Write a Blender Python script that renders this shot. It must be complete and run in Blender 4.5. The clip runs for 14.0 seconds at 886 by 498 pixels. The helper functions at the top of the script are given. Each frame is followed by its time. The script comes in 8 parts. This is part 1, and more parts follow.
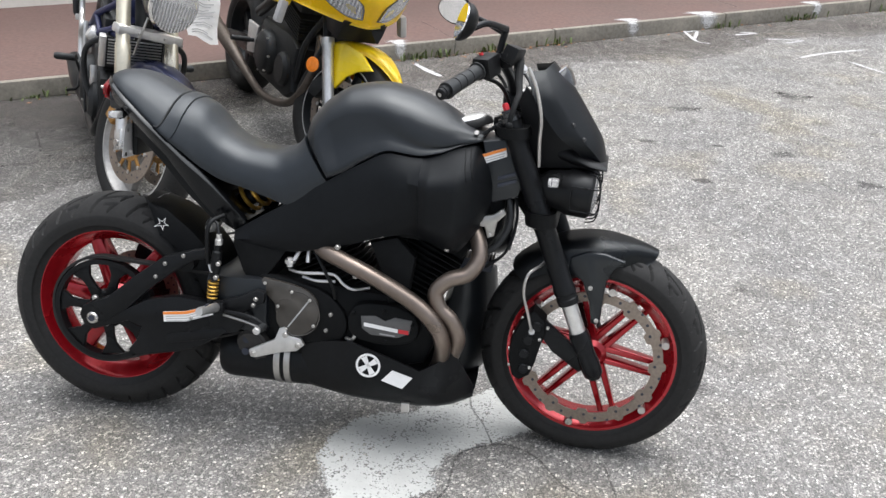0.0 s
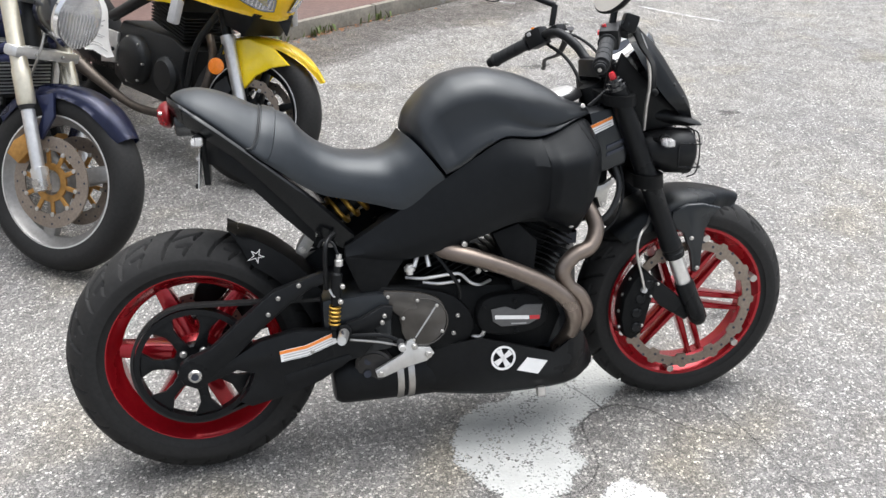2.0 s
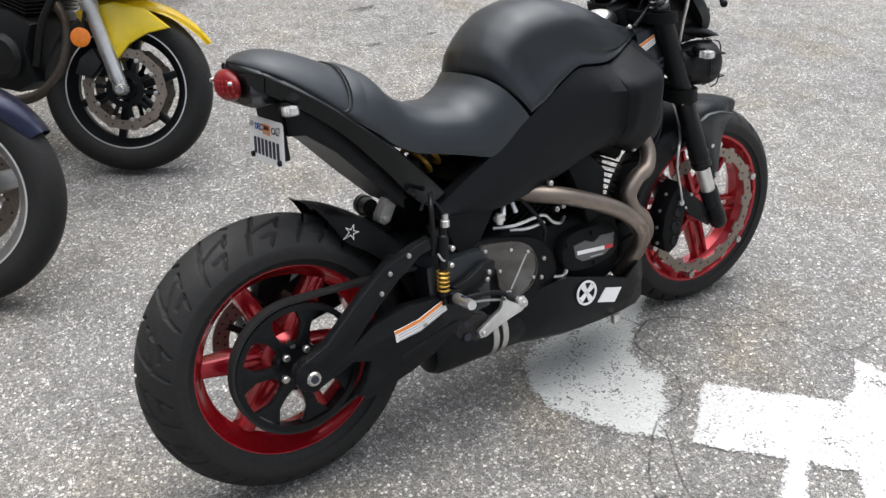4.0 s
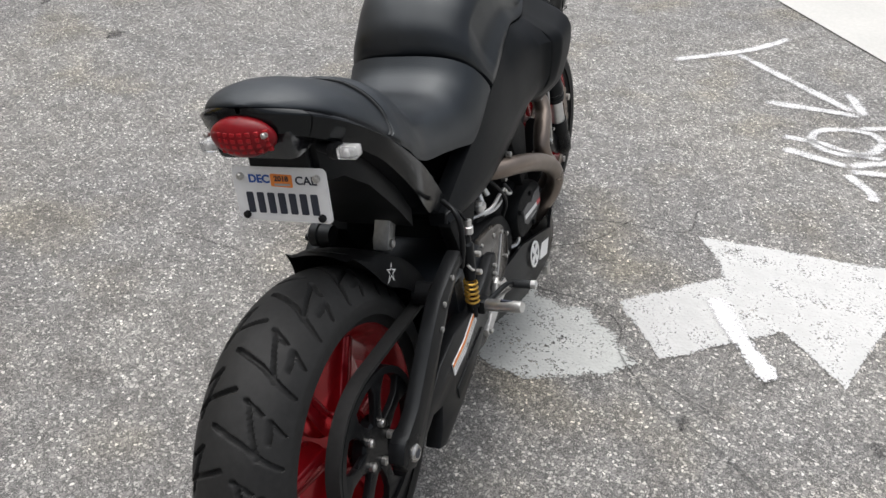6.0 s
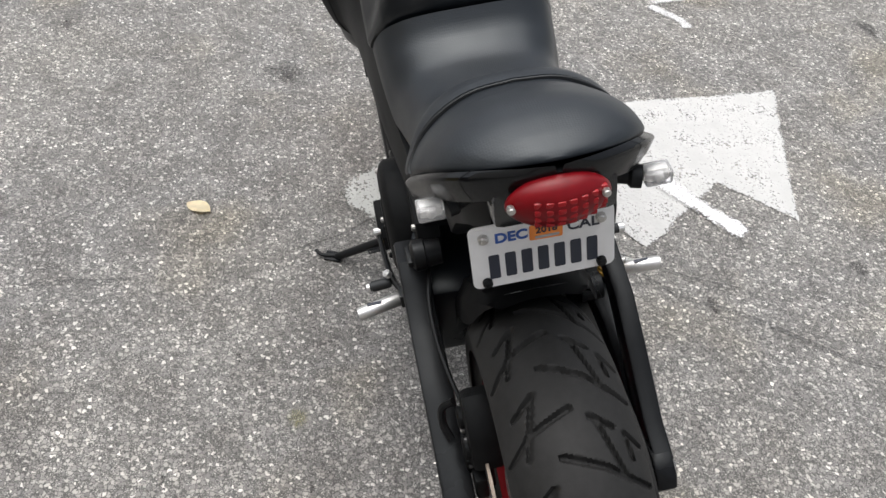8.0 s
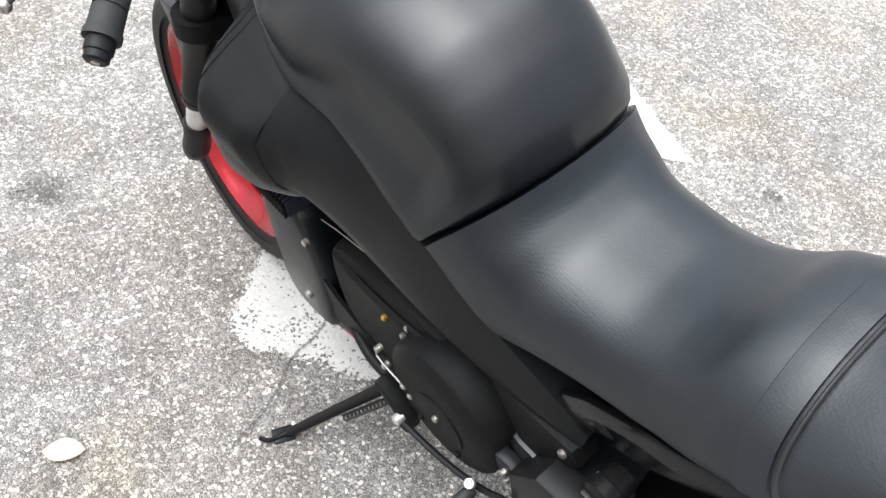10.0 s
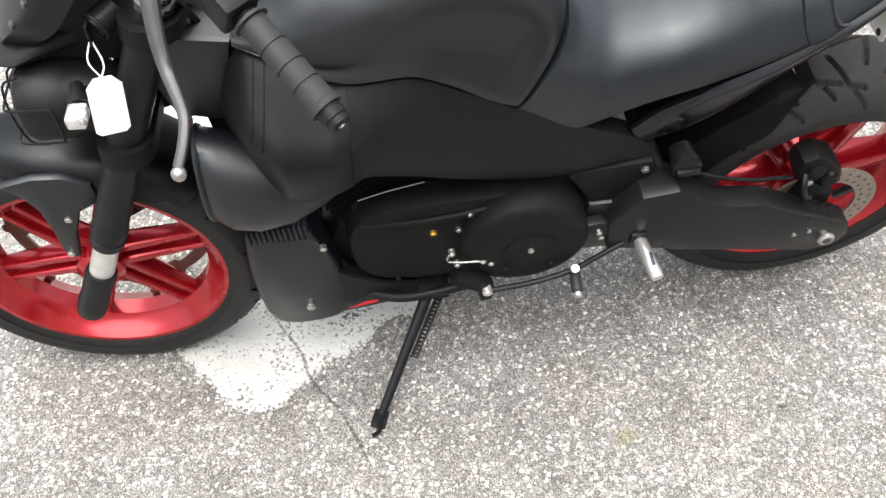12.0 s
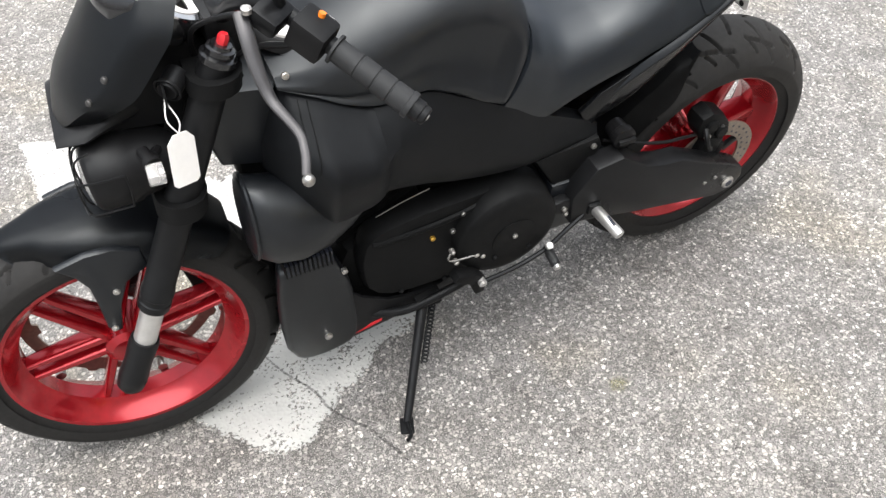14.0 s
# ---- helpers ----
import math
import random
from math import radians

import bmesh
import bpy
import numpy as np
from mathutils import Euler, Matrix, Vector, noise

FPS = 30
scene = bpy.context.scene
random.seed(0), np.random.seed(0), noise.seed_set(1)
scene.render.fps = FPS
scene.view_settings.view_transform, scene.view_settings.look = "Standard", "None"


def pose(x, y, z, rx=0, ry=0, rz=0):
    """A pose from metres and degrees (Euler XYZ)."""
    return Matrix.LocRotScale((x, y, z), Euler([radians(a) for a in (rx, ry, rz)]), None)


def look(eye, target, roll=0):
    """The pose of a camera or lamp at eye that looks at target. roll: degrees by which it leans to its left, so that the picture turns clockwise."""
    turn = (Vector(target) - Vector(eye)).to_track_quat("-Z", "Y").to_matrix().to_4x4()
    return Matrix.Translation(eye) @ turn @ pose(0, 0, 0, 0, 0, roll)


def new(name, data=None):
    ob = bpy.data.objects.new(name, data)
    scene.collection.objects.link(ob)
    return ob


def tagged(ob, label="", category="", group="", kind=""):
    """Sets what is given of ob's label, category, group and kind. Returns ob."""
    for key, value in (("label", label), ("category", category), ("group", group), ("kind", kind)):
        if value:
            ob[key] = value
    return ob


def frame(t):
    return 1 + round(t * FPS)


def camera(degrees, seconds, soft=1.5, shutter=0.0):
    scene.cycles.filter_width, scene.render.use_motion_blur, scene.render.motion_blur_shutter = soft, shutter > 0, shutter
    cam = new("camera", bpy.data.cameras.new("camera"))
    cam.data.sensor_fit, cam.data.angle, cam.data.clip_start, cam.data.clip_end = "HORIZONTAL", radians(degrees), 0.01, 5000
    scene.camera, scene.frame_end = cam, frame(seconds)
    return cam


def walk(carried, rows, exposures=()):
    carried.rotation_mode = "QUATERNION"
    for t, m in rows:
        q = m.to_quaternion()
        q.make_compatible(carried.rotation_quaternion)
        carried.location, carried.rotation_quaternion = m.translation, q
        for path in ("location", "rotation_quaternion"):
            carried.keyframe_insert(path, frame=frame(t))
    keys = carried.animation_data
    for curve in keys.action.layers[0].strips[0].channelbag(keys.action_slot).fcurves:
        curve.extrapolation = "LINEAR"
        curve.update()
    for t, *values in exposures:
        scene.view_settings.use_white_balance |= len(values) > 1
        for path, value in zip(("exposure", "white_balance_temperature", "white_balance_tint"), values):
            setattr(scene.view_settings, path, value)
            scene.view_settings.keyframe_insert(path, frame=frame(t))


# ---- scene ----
cam = camera(53.6, 14.0, soft=1.45)
PATH = [
    (0, (1.225, -2.008, 1.479), (0.954, -0.196, 0.677), 2.4),
    (0.5, (0.952, -2.025, 1.506), (0.809, -0.196, 0.711), 1.7),
    (1, (0.66, -2.086, 1.504), (0.709, -0.285, 0.636), 0.9),
    (1.5, (0.456, -2.048, 1.476), (0.668, -0.254, 0.618), 1.1),
    (2, (0.231, -1.93, 1.466), (0.59, -0.15, 0.627), -0.2),
    (2.5, (-0.014, -1.85, 1.441), (0.505, -0.116, 0.589), -0.8),
    (3, (-0.236, -1.777, 1.441), (0.375, -0.118, 0.505), -0.8),
    (3.2, (-0.287, -1.724, 1.419), (0.375, -0.084, 0.486), -0.8),
    (5.3, (-0.891, -0.94, 1.429), (0.488, 0.06, 0.382), -0.3),
    (5.5, (-0.903, -0.82, 1.447), (0.528, 0.088, 0.385), -0.0),
    (6, (-0.962, -0.557, 1.468), (0.58, 0.072, 0.36), 0.6),
    (6.5, (-1.02, -0.294, 1.512), (0.544, 0.043, 0.312), 1.1),
    (7, (-0.903, -0.074, 1.441), (0.635, 0.111, 0.176), 2.1),
    (7.5, (-0.748, 0.161, 1.438), (0.732, 0.159, 0.093), 3.4),
    (8, (-0.671, 0.408, 1.467), (0.759, 0.108, 0.102), 4.9),
    (8.5, (-0.543, 0.555, 1.48), (0.821, 0.069, 0.1), 6.0),
    (9, (-0.244, 0.644, 1.434), (1.008, 0.026, 0.003), 6.2),
    (9.2, (-0.156, 0.663, 1.437), (1.05, -0.008, -0.009), 6.6),
    (11.3, (0.609, 1.024, 1.435), (0.796, -0.296, -0.056), 3.1),
    (11.5, (0.689, 1.099, 1.453), (0.743, -0.238, -0.033), 1.2),
    (12, (0.841, 1.231, 1.503), (0.681, -0.074, -0.003), 0.1),
    (12.5, (0.918, 1.368, 1.513), (0.643, 0.04, 0.043), -1.0),
    (13, (0.983, 1.481, 1.527), (0.641, 0.129, 0.094), -1.5),
    (13.5, (1.08, 1.437, 1.524), (0.621, 0.073, 0.135), -1.2),
    (14, (1.237, 1.388, 1.543), (0.633, 0.057, 0.178), -0.7),
]
EXPOSURES = [(0.0, 1.15, 6290, 10), (0.5, 1.3, 6260, 10), (1.0, 1.32, 6330, 10), (3.2, 1.15, 6330, 10), (5.3, 0.78, 6380, 10), (6.0, 0.64, 6430, 10), (6.5, 0.45, 6430, 10), (7.5, 0.52, 6480, 10), (8.2, 0.71, 6480, 10), (9.2, 1.22, 6430, 10), (11.3, 1.98, 6450, 10), (12.5, 1.58, 6750, 10), (13.0, 1.42, 6700, 10), (14.0, 1.42, 6550, 10)]
walk(cam, [(t, look(eye, target, roll)) for t, eye, target, roll in PATH], EXPOSURES)

# ---- sky and sun: a bright overcast day ----
SUN_UP, SUN_TURN = 78.0, 40.0
world = bpy.data.worlds.new("sky")
scene.world = world
world.use_nodes = True
wn = world.node_tree
sky = wn.nodes.new("ShaderNodeTexSky")
sky.sky_type, sky.sun_disc = "NISHITA", False
sky.sun_elevation, sky.sun_rotation = radians(SUN_UP), radians(SUN_TURN)
sky.air_density, sky.dust_density, sky.ozone_density = 1.0, 6.0, 1.0
grey = wn.nodes.new("ShaderNodeHueSaturation")
grey.inputs["Saturation"].default_value = 0.35
wn.links.new(sky.outputs[0], grey.inputs["Color"])
wn.links.new(grey.outputs[0], wn.nodes["Background"].inputs[0])
wn.nodes["Background"].inputs[1].default_value = 0.12
sun_data = bpy.data.lights.new("sun", "SUN")
sun_data.energy, sun_data.angle, sun_data.color = 1.75, radians(86), (1.0, 0.988, 0.975)
sun = new("sun", sun_data)
sd = Vector((math.sin(radians(SUN_TURN)) * math.cos(radians(SUN_UP)), math.cos(radians(SUN_TURN)) * math.cos(radians(SUN_UP)), math.sin(radians(SUN_UP))))
sun.matrix_world = look(sd * 30, (0, 0, 0))


# ---- materials ----
def material(name, color, rough=0.5, metal=0.0, vary=0.25, grain=60.0, blotch=4.0, bump=0.0, bump_scale=300.0, rough_vary=0.12, coat=0.0, tint=None, spec=0.5):
    """A surface with fine grain, broad blotches, uneven gloss and a fine relief."""
    m = bpy.data.materials.new(name)
    m.use_nodes = True
    nt = m.node_tree
    b = nt.nodes["Principled BSDF"]
    tc = nt.nodes.new("ShaderNodeTexCoord")
    fine, broad = nt.nodes.new("ShaderNodeTexNoise"), nt.nodes.new("ShaderNodeTexNoise")
    fine.inputs["Scale"].default_value, broad.inputs["Scale"].default_value = grain, blotch
    fine.inputs["Detail"].default_value = broad.inputs["Detail"].default_value = 5.0
    for n in (fine, broad):
        nt.links.new(tc.outputs["Object"], n.inputs["Vector"])
    both = nt.nodes.new("ShaderNodeMath")
    both.operation = "ADD"
    nt.links.new(fine.outputs["Fac"], both.inputs[0])
    nt.links.new(broad.outputs["Fac"], both.inputs[1])
    ramp = nt.nodes.new("ShaderNodeMapRange")
    ramp.inputs["From Min"].default_value, ramp.inputs["From Max"].default_value = 0.6, 1.4
    nt.links.new(both.outputs[0], ramp.inputs["Value"])
    mix = nt.nodes.new("ShaderNodeMix")
    mix.data_type = "RGBA"
    low = tint or [c * (1 - vary) for c in color]
    mix.inputs[6].default_value, mix.inputs[7].default_value = (*low, 1), (*[min(1, c * (1 + vary)) for c in color], 1)
    nt.links.new(ramp.outputs[0], mix.inputs[0])
    nt.links.new(mix.outputs[2], b.inputs["Base Color"])
    rr = nt.nodes.new("ShaderNodeMapRange")
    rr.inputs["From Min"].default_value, rr.inputs["From Max"].default_value = 0.3, 0.7
    rr.inputs["To Min"].default_value, rr.inputs["To Max"].default_value = max(0.02, rough - rough_vary), min(1, rough + rough_vary)
    nt.links.new(broad.outputs["Fac"], rr.inputs["Value"])
    nt.links.new(rr.outputs[0], b.inputs["Roughness"])
    b.inputs["Metallic"].default_value = metal
    b.inputs["Specular IOR Level"].default_value = spec
    if max(color) < 0.013:
        b.inputs["Specular Tint"].default_value = (0.92, 0.975, 1.0, 1)
    b.inputs["Coat Weight"].default_value = coat
    b.inputs["Coat Roughness"].default_value = 0.12
    if bump:
        bn, bt = nt.nodes.new("ShaderNodeBump"), nt.nodes.new("ShaderNodeTexNoise")
        bt.inputs["Scale"].default_value, bt.inputs["Detail"].default_value = bump_scale, 3.0
        nt.links.new(tc.outputs["Object"], bt.inputs["Vector"])
        bn.inputs["Strength"].default_value, bn.inputs["Distance"].default_value = bump, 0.002
        nt.links.new(bt.outputs["Fac"], bn.inputs["Height"])
        nt.links.new(bn.outputs[0], b.inputs["Normal"])
    return m


def seat_vinyl():
    """Black vinyl with a fine woven emboss."""
    m = material("seat_vinyl", (0.0065, 0.0088, 0.0122), 0.47, vary=0.2, spec=0.55)
    nt = m.node_tree
    b, tc = nt.nodes["Principled BSDF"], nt.nodes["Texture Coordinate"]
    v = nt.nodes.new("ShaderNodeTexVoronoi")
    v.inputs["Scale"].default_value, v.inputs["Randomness"].default_value = 330.0, 0.45
    nt.links.new(tc.outputs["Object"], v.inputs["Vector"])
    bn = nt.nodes.new("ShaderNodeBump")
    bn.inputs["Strength"].default_value, bn.inputs["Distance"].default_value = 0.16, 0.001
    nt.links.new(v.outputs["Distance"], bn.inputs["Height"])
    nt.links.new(bn.outputs[0], b.inputs["Normal"])
    return m


def asphalt():
    """Worn chip-seal: pale stones of mixed size in a dark binder, with broad stains."""
    m = bpy.data.materials.new("chip_asphalt")
    m.use_nodes = True
    nt = m.node_tree
    L, N = nt.links.new, nt.nodes.new
    b = nt.nodes["Principled BSDF"]
    tc = N("ShaderNodeTexCoord")

    swirl = N("ShaderNodeTexNoise")
    swirl.inputs["Scale"].default_value, swirl.inputs["Detail"].default_value = 150.0, 2.0
    L(tc.outputs["Object"], swirl.inputs["Vector"])
    warped = N("ShaderNodeVectorMath")
    warped.operation = "MULTIPLY_ADD"
    warped.inputs[1].default_value = (0.009, 0.009, 0.009)
    L(swirl.outputs["Color"], warped.inputs[0])
    L(tc.outputs["Object"], warped.inputs[2])

    def stones(scale, lo, hi):
        v, e = N("ShaderNodeTexVoronoi"), N("ShaderNodeTexVoronoi")
        e.feature = "DISTANCE_TO_EDGE"
        for n in (v, e):
            n.inputs["Scale"].default_value = scale
            L(warped.outputs[0], n.inputs["Vector"])
        r = N("ShaderNodeMapRange")
        r.interpolation_type = "SMOOTHSTEP"
        r.inputs["From Min"].default_value, r.inputs["From Max"].default_value = lo, hi
        L(e.outputs["Distance"], r.inputs["Value"])
        return v, r

    def mixc(fac, a, c):
        x = N("ShaderNodeMix")
        x.data_type = "RGBA"
        for sock, val in ((0, fac), (6, a), (7, c)):
            if isinstance(val, (tuple, float)):
                x.inputs[sock].default_value = val
            else:
                L(val, x.inputs[sock])
        return x.outputs[2]

    def noise_at(scale, lo, hi, detail=4.0):
        n, r = N("ShaderNodeTexNoise"), N("ShaderNodeMapRange")
        n.inputs["Scale"].default_value, n.inputs["Detail"].default_value = scale, detail
        L(tc.outputs["Object"], n.inputs["Vector"])
        r.inputs["From Min"].default_value, r.inputs["From Max"].default_value = lo, hi
        L(n.outputs["Fac"], r.inputs["Value"])
        return r.outputs[0]

    v1, e1 = stones(118.0, 0.04, 0.20)
    v2, e2 = stones(250.0, 0.05, 0.25)
    sep = N("ShaderNodeSeparateColor")
    L(v1.outputs["Color"], sep.inputs[0])
    ramp = N("ShaderNodeValToRGB")
    cr = ramp.color_ramp
    cr.elements[0].position, cr.elements[0].color = 0.0, (0.22, 0.218, 0.212, 1)
    cr.elements[1].position, cr.elements[1].color = 1.0, (0.84, 0.82, 0.78, 1)
    for pos, col in ((0.35, (0.28, 0.275, 0.265, 1)), (0.6, (0.42, 0.405, 0.38, 1)), (0.85, (0.53, 0.515, 0.485, 1))):
        el = cr.elements.new(pos)
        el.color = col
    L(sep.outputs[0], ramp.inputs[0])
    sep2 = N("ShaderNodeSeparateColor")
    L(v2.outputs["Color"], sep2.inputs[0])
    ramp2 = N("ShaderNodeValToRGB")
    ramp2.color_ramp.elements[0].color, ramp2.color_ramp.elements[1].color = (0.18, 0.178, 0.172, 1), (0.50, 0.49, 0.465, 1)
    L(sep2.outputs[0], ramp2.inputs[0])
    binder = mixc(e2.outputs[0], (0.092, 0.091, 0.089, 1), ramp2.outputs[0])
    shown = N("ShaderNodeMath")
    shown.operation = "MULTIPLY"
    gate = N("ShaderNodeMapRange")
    gate.inputs["From Min"].default_value, gate.inputs["From Max"].default_value = 0.34, 0.42
    L(sep.outputs[1], gate.inputs["Value"])
    L(e1.outputs[0], shown.inputs[0])
    L(gate.outputs[0], shown.inputs[1])
    col = mixc(shown.outputs[0], binder, ramp.outputs[0])
    dark = N("ShaderNodeMix")
    dark.data_type, dark.blend_type = "RGBA", "MULTIPLY"
    dark.inputs[0].default_value = 1.0
    stain = mixc(noise_at(1.3, 0.35, 0.7), (0.88, 0.88, 0.89, 1), (1.09, 1.075, 1.045, 1))
    L(col, dark.inputs[6])
    L(stain, dark.inputs[7])
    dark2 = N("ShaderNodeMix")
    dark2.data_type, dark2.blend_type = "RGBA", "MULTIPLY"
    dark2.inputs[0].default_value = 1.0
    L(dark.outputs[2], dark2.inputs[6])
    L(mixc(noise_at(9.0, 0.25, 0.6), (0.72, 0.71, 0.70, 1), (1.05, 1.05, 1.05, 1)), dark2.inputs[7])
    tan = N("ShaderNodeMix")
    tan.data_type, tan.blend_type = "RGBA", "MULTIPLY"
    tan.inputs[0].default_value = 1.0
    L(dark2.outputs[2], tan.inputs[6])
    L(mixc(noise_at(2.3, 0.54, 0.70), (1.0, 1.0, 1.0, 1), (0.98, 0.935, 0.83, 1)), tan.inputs[7])
    L(tan.outputs[2], b.inputs["Base Color"])
    b.inputs["Roughness"].default_value = 0.82
    h = N("ShaderNodeMath")
    h.operation = "ADD"
    L(shown.outputs[0], h.inputs[0])
    L(e2.outputs[0], h.inputs[1])
    bn = N("ShaderNodeBump")
    bn.inputs["Strength"].default_value, bn.inputs["Distance"].default_value = 0.7, 0.003
    L(h.outputs[0], bn.inputs["Height"])
    L(bn.outputs[0], b.inputs["Normal"])
    return m


def road_paint(name, wear_lo, wear_hi, color=(0.72, 0.72, 0.70), solid=1.0):
    """White road paint, chipped through to the stones below."""
    m = bpy.data.materials.new(name)
    m.use_nodes = True
    nt = m.node_tree
    L, N = nt.links.new, nt.nodes.new
    b = nt.nodes["Principled BSDF"]
    b.inputs["Roughness"].default_value = 0.75
    tc = N("ShaderNodeTexCoord")
    v = N("ShaderNodeTexVoronoi")
    v.inputs["Scale"].default_value = 95.0
    L(tc.outputs["Object"], v.inputs["Vector"])
    n1, n2 = N("ShaderNodeTexNoise"), N("ShaderNodeTexNoise")
    n1.inputs["Scale"].default_value, n2.inputs["Scale"].default_value = 150.0, 14.0
    n1.inputs["Detail"].default_value = n2.inputs["Detail"].default_value = 5.0
    for n in (n1, n2):
        L(tc.outputs["Object"], n.inputs["Vector"])
    add = N("ShaderNodeMath")
    add.operation = "ADD"
    L(n1.outputs["Fac"], add.inputs[0])
    half = N("ShaderNodeMath")
    half.operation = "MULTIPLY_ADD"
    half.inputs[1].default_value, half.inputs[2].default_value = 0.55, 0.225
    L(n2.outputs["Fac"], half.inputs[0])
    L(half.outputs[0], add.inputs[1])
    edge = N("ShaderNodeAttribute")
    edge.attribute_name = "rim"
    add2 = N("ShaderNodeMath")
    add2.operation = "ADD"
    L(add.outputs[0], add2.inputs[0])
    L(edge.outputs["Fac"], add2.inputs[1])
    r = N("ShaderNodeMapRange")
    r.inputs["From Min"].default_value, r.inputs["From Max"].default_value = wear_lo, wear_hi
    r.inputs["To Min"].default_value, r.inputs["To Max"].default_value = solid, 0.0
    L(add2.outputs[0], r.inputs["Value"])
    L(r.outputs[0], b.inputs["Alpha"])
    mix = N("ShaderNodeMix")
    mix.data_type = "RGBA"
    mix.inputs[6].default_value, mix.inputs[7].default_value = (*[c * 0.68 for c in color], 1), (*color, 1)
    L(n2.outputs["Fac"], mix.inputs[0])
    L(mix.outputs[2], b.inputs["Base Color"])
    bn = N("ShaderNodeBump")
    bn.inputs["Strength"].default_value, bn.inputs["Distance"].default_value = 0.6, 0.003
    L(v.outputs["Distance"], bn.inputs["Height"])
    L(bn.outputs[0], b.inputs["Normal"])
    return m


def clear_plastic(name, color, rough=0.08):
    m = bpy.data.materials.new(name)
    m.use_nodes = True
    b = m.node_tree.nodes["Principled BSDF"]
    b.inputs["Base Color"].default_value = (*color, 1)
    b.inputs["Roughness"].default_value = rough
    b.inputs["Transmission Weight"].default_value = 0.75
    b.inputs["IOR"].default_value = 1.45
    return m


BLACK = material("matte_black_paint", (0.005, 0.006, 0.0078), 0.36, vary=0.2, bump=0.05, bump_scale=900, spec=0.5)
FRAME_COAT = material("satin_black_frame_coat", (0.006, 0.0066, 0.0076), 0.46, vary=0.25, bump=0.06, bump_scale=700, spec=0.15)
TAIL = material("semi_gloss_black", (0.004, 0.0042, 0.0047), 0.17, vary=0.2, rough_vary=0.05, spec=0.32)
SATIN = material("satin_black_metal", (0.008, 0.0083, 0.009), 0.36, vary=0.3, bump=0.06, spec=0.16)
PLASTIC = material("black_plastic", (0.007, 0.007, 0.0075), 0.45, vary=0.3, bump=0.08, bump_scale=600, spec=0.2)
GLOSS = material("gloss_black_paint", (0.010, 0.010, 0.011), 0.16, vary=0.2, rough_vary=0.06, coat=0.4)
CAST = material("black_engine_casting", (0.0065, 0.0067, 0.007), 0.55, vary=0.4, bump=0.25, bump_scale=500, spec=0.1)
VINYL = seat_vinyl()
for m in (BLACK, VINYL):
    m.node_tree.nodes["Principled BSDF"].inputs["Specular Tint"].default_value = (0.92, 0.975, 1.0, 1)
RUBBER = material("tyre_rubber", (0.015, 0.015, 0.0148), 0.66, vary=0.35, grain=90, blotch=9, bump=0.1, spec=0.25)
GRIP_RUBBER = material("grip_rubber", (0.011, 0.0112, 0.012), 0.62, vary=0.2)
RED = material("candy_red_rim", (0.34, 0.007, 0.014), 0.24, 0.55, vary=0.2, rough_vary=0.08, coat=0.5)
STEEL = material("bare_steel", (0.50, 0.49, 0.47), 0.35, 0.9, vary=0.2)
ALLOY = material("brushed_alloy", (0.62, 0.62, 0.61), 0.38, 0.85, vary=0.15)
CHROME = material("chrome", (0.75, 0.75, 0.75), 0.10, 1.0, vary=0.08, rough_vary=0.05)
ZINC = material("zinc_bolt", (0.36, 0.355, 0.34), 0.32, 0.9, vary=0.25)
DARKBOLT = material("dark_bolt", (0.05, 0.05, 0.05), 0.4, 0.5, vary=0.2)
DISC = material("brake_disc_steel", (0.24, 0.20, 0.165), 0.45, 0.6, vary=0.3, grain=120)
HEADER = material("heated_steel_pipe", (0.19, 0.158, 0.134), 0.38, 0.85, vary=0.3, grain=25, blotch=6, tint=(0.16, 0.13, 0.11))
GOLD = material("gold_anodised", (0.55, 0.33, 0.06), 0.35, 0.7, vary=0.2)
ROT_GOLD = material("rusty_gold_carrier", (0.36, 0.19, 0.05), 0.5, 0.5, vary=0.4)
WHITE = material("white_sticker", (0.76, 0.76, 0.75), 0.45, vary=0.06)
ORANGE = material("orange_print", (0.78, 0.24, 0.04), 0.5, vary=0.08)
GREYPRINT = material("grey_print", (0.36, 0.36, 0.36), 0.6, vary=0.1)
PLATE = material("plate_white_enamel", (0.70, 0.70, 0.70), 0.4, vary=0.08)
INK = material("dark_print", (0.02, 0.025, 0.04), 0.5, vary=0.1)
BLUEINK = material("blue_print", (0.02, 0.08, 0.32), 0.5, vary=0.1)
REDLENS = material("red_lens", (0.135, 0.002, 0.005), 0.3, vary=0.3, rough_vary=0.05, coat=0.05, spec=0.22)
REDPRISM = material("red_prism_lens", (0.26, 0.004, 0.008), 0.3, vary=0.3, rough_vary=0.05, coat=0.1, spec=0.3)
REDPART = material("red_plastic", (0.55, 0.02, 0.03), 0.35, vary=0.2)
AMBER = material("amber_lens", (0.80, 0.22, 0.02), 0.2, vary=0.2)
CLEAR = clear_plastic("clear_lens", (0.92, 0.92, 0.92))
MIRROR = material("mirror_glass", (0.9, 0.9, 0.9), 0.03, 1.0, vary=0.02, rough_vary=0.01)
YELLOW = material("yellow_paint", (0.90, 0.66, 0.012), 0.25, vary=0.08, coat=0.6)
NAVY = material("metallic_navy_paint", (0.016, 0.021, 0.06), 0.3, 0.4, vary=0.25, coat=0.5)
SILVER = material("silver_wheel_paint", (0.58, 0.58, 0.57), 0.35, 0.6, vary=0.15)
PAVE = material("red_painted_concrete", (0.112, 0.068, 0.058), 0.75, vary=0.3, grain=40, blotch=1.6, bump=0.3, bump_scale=120)
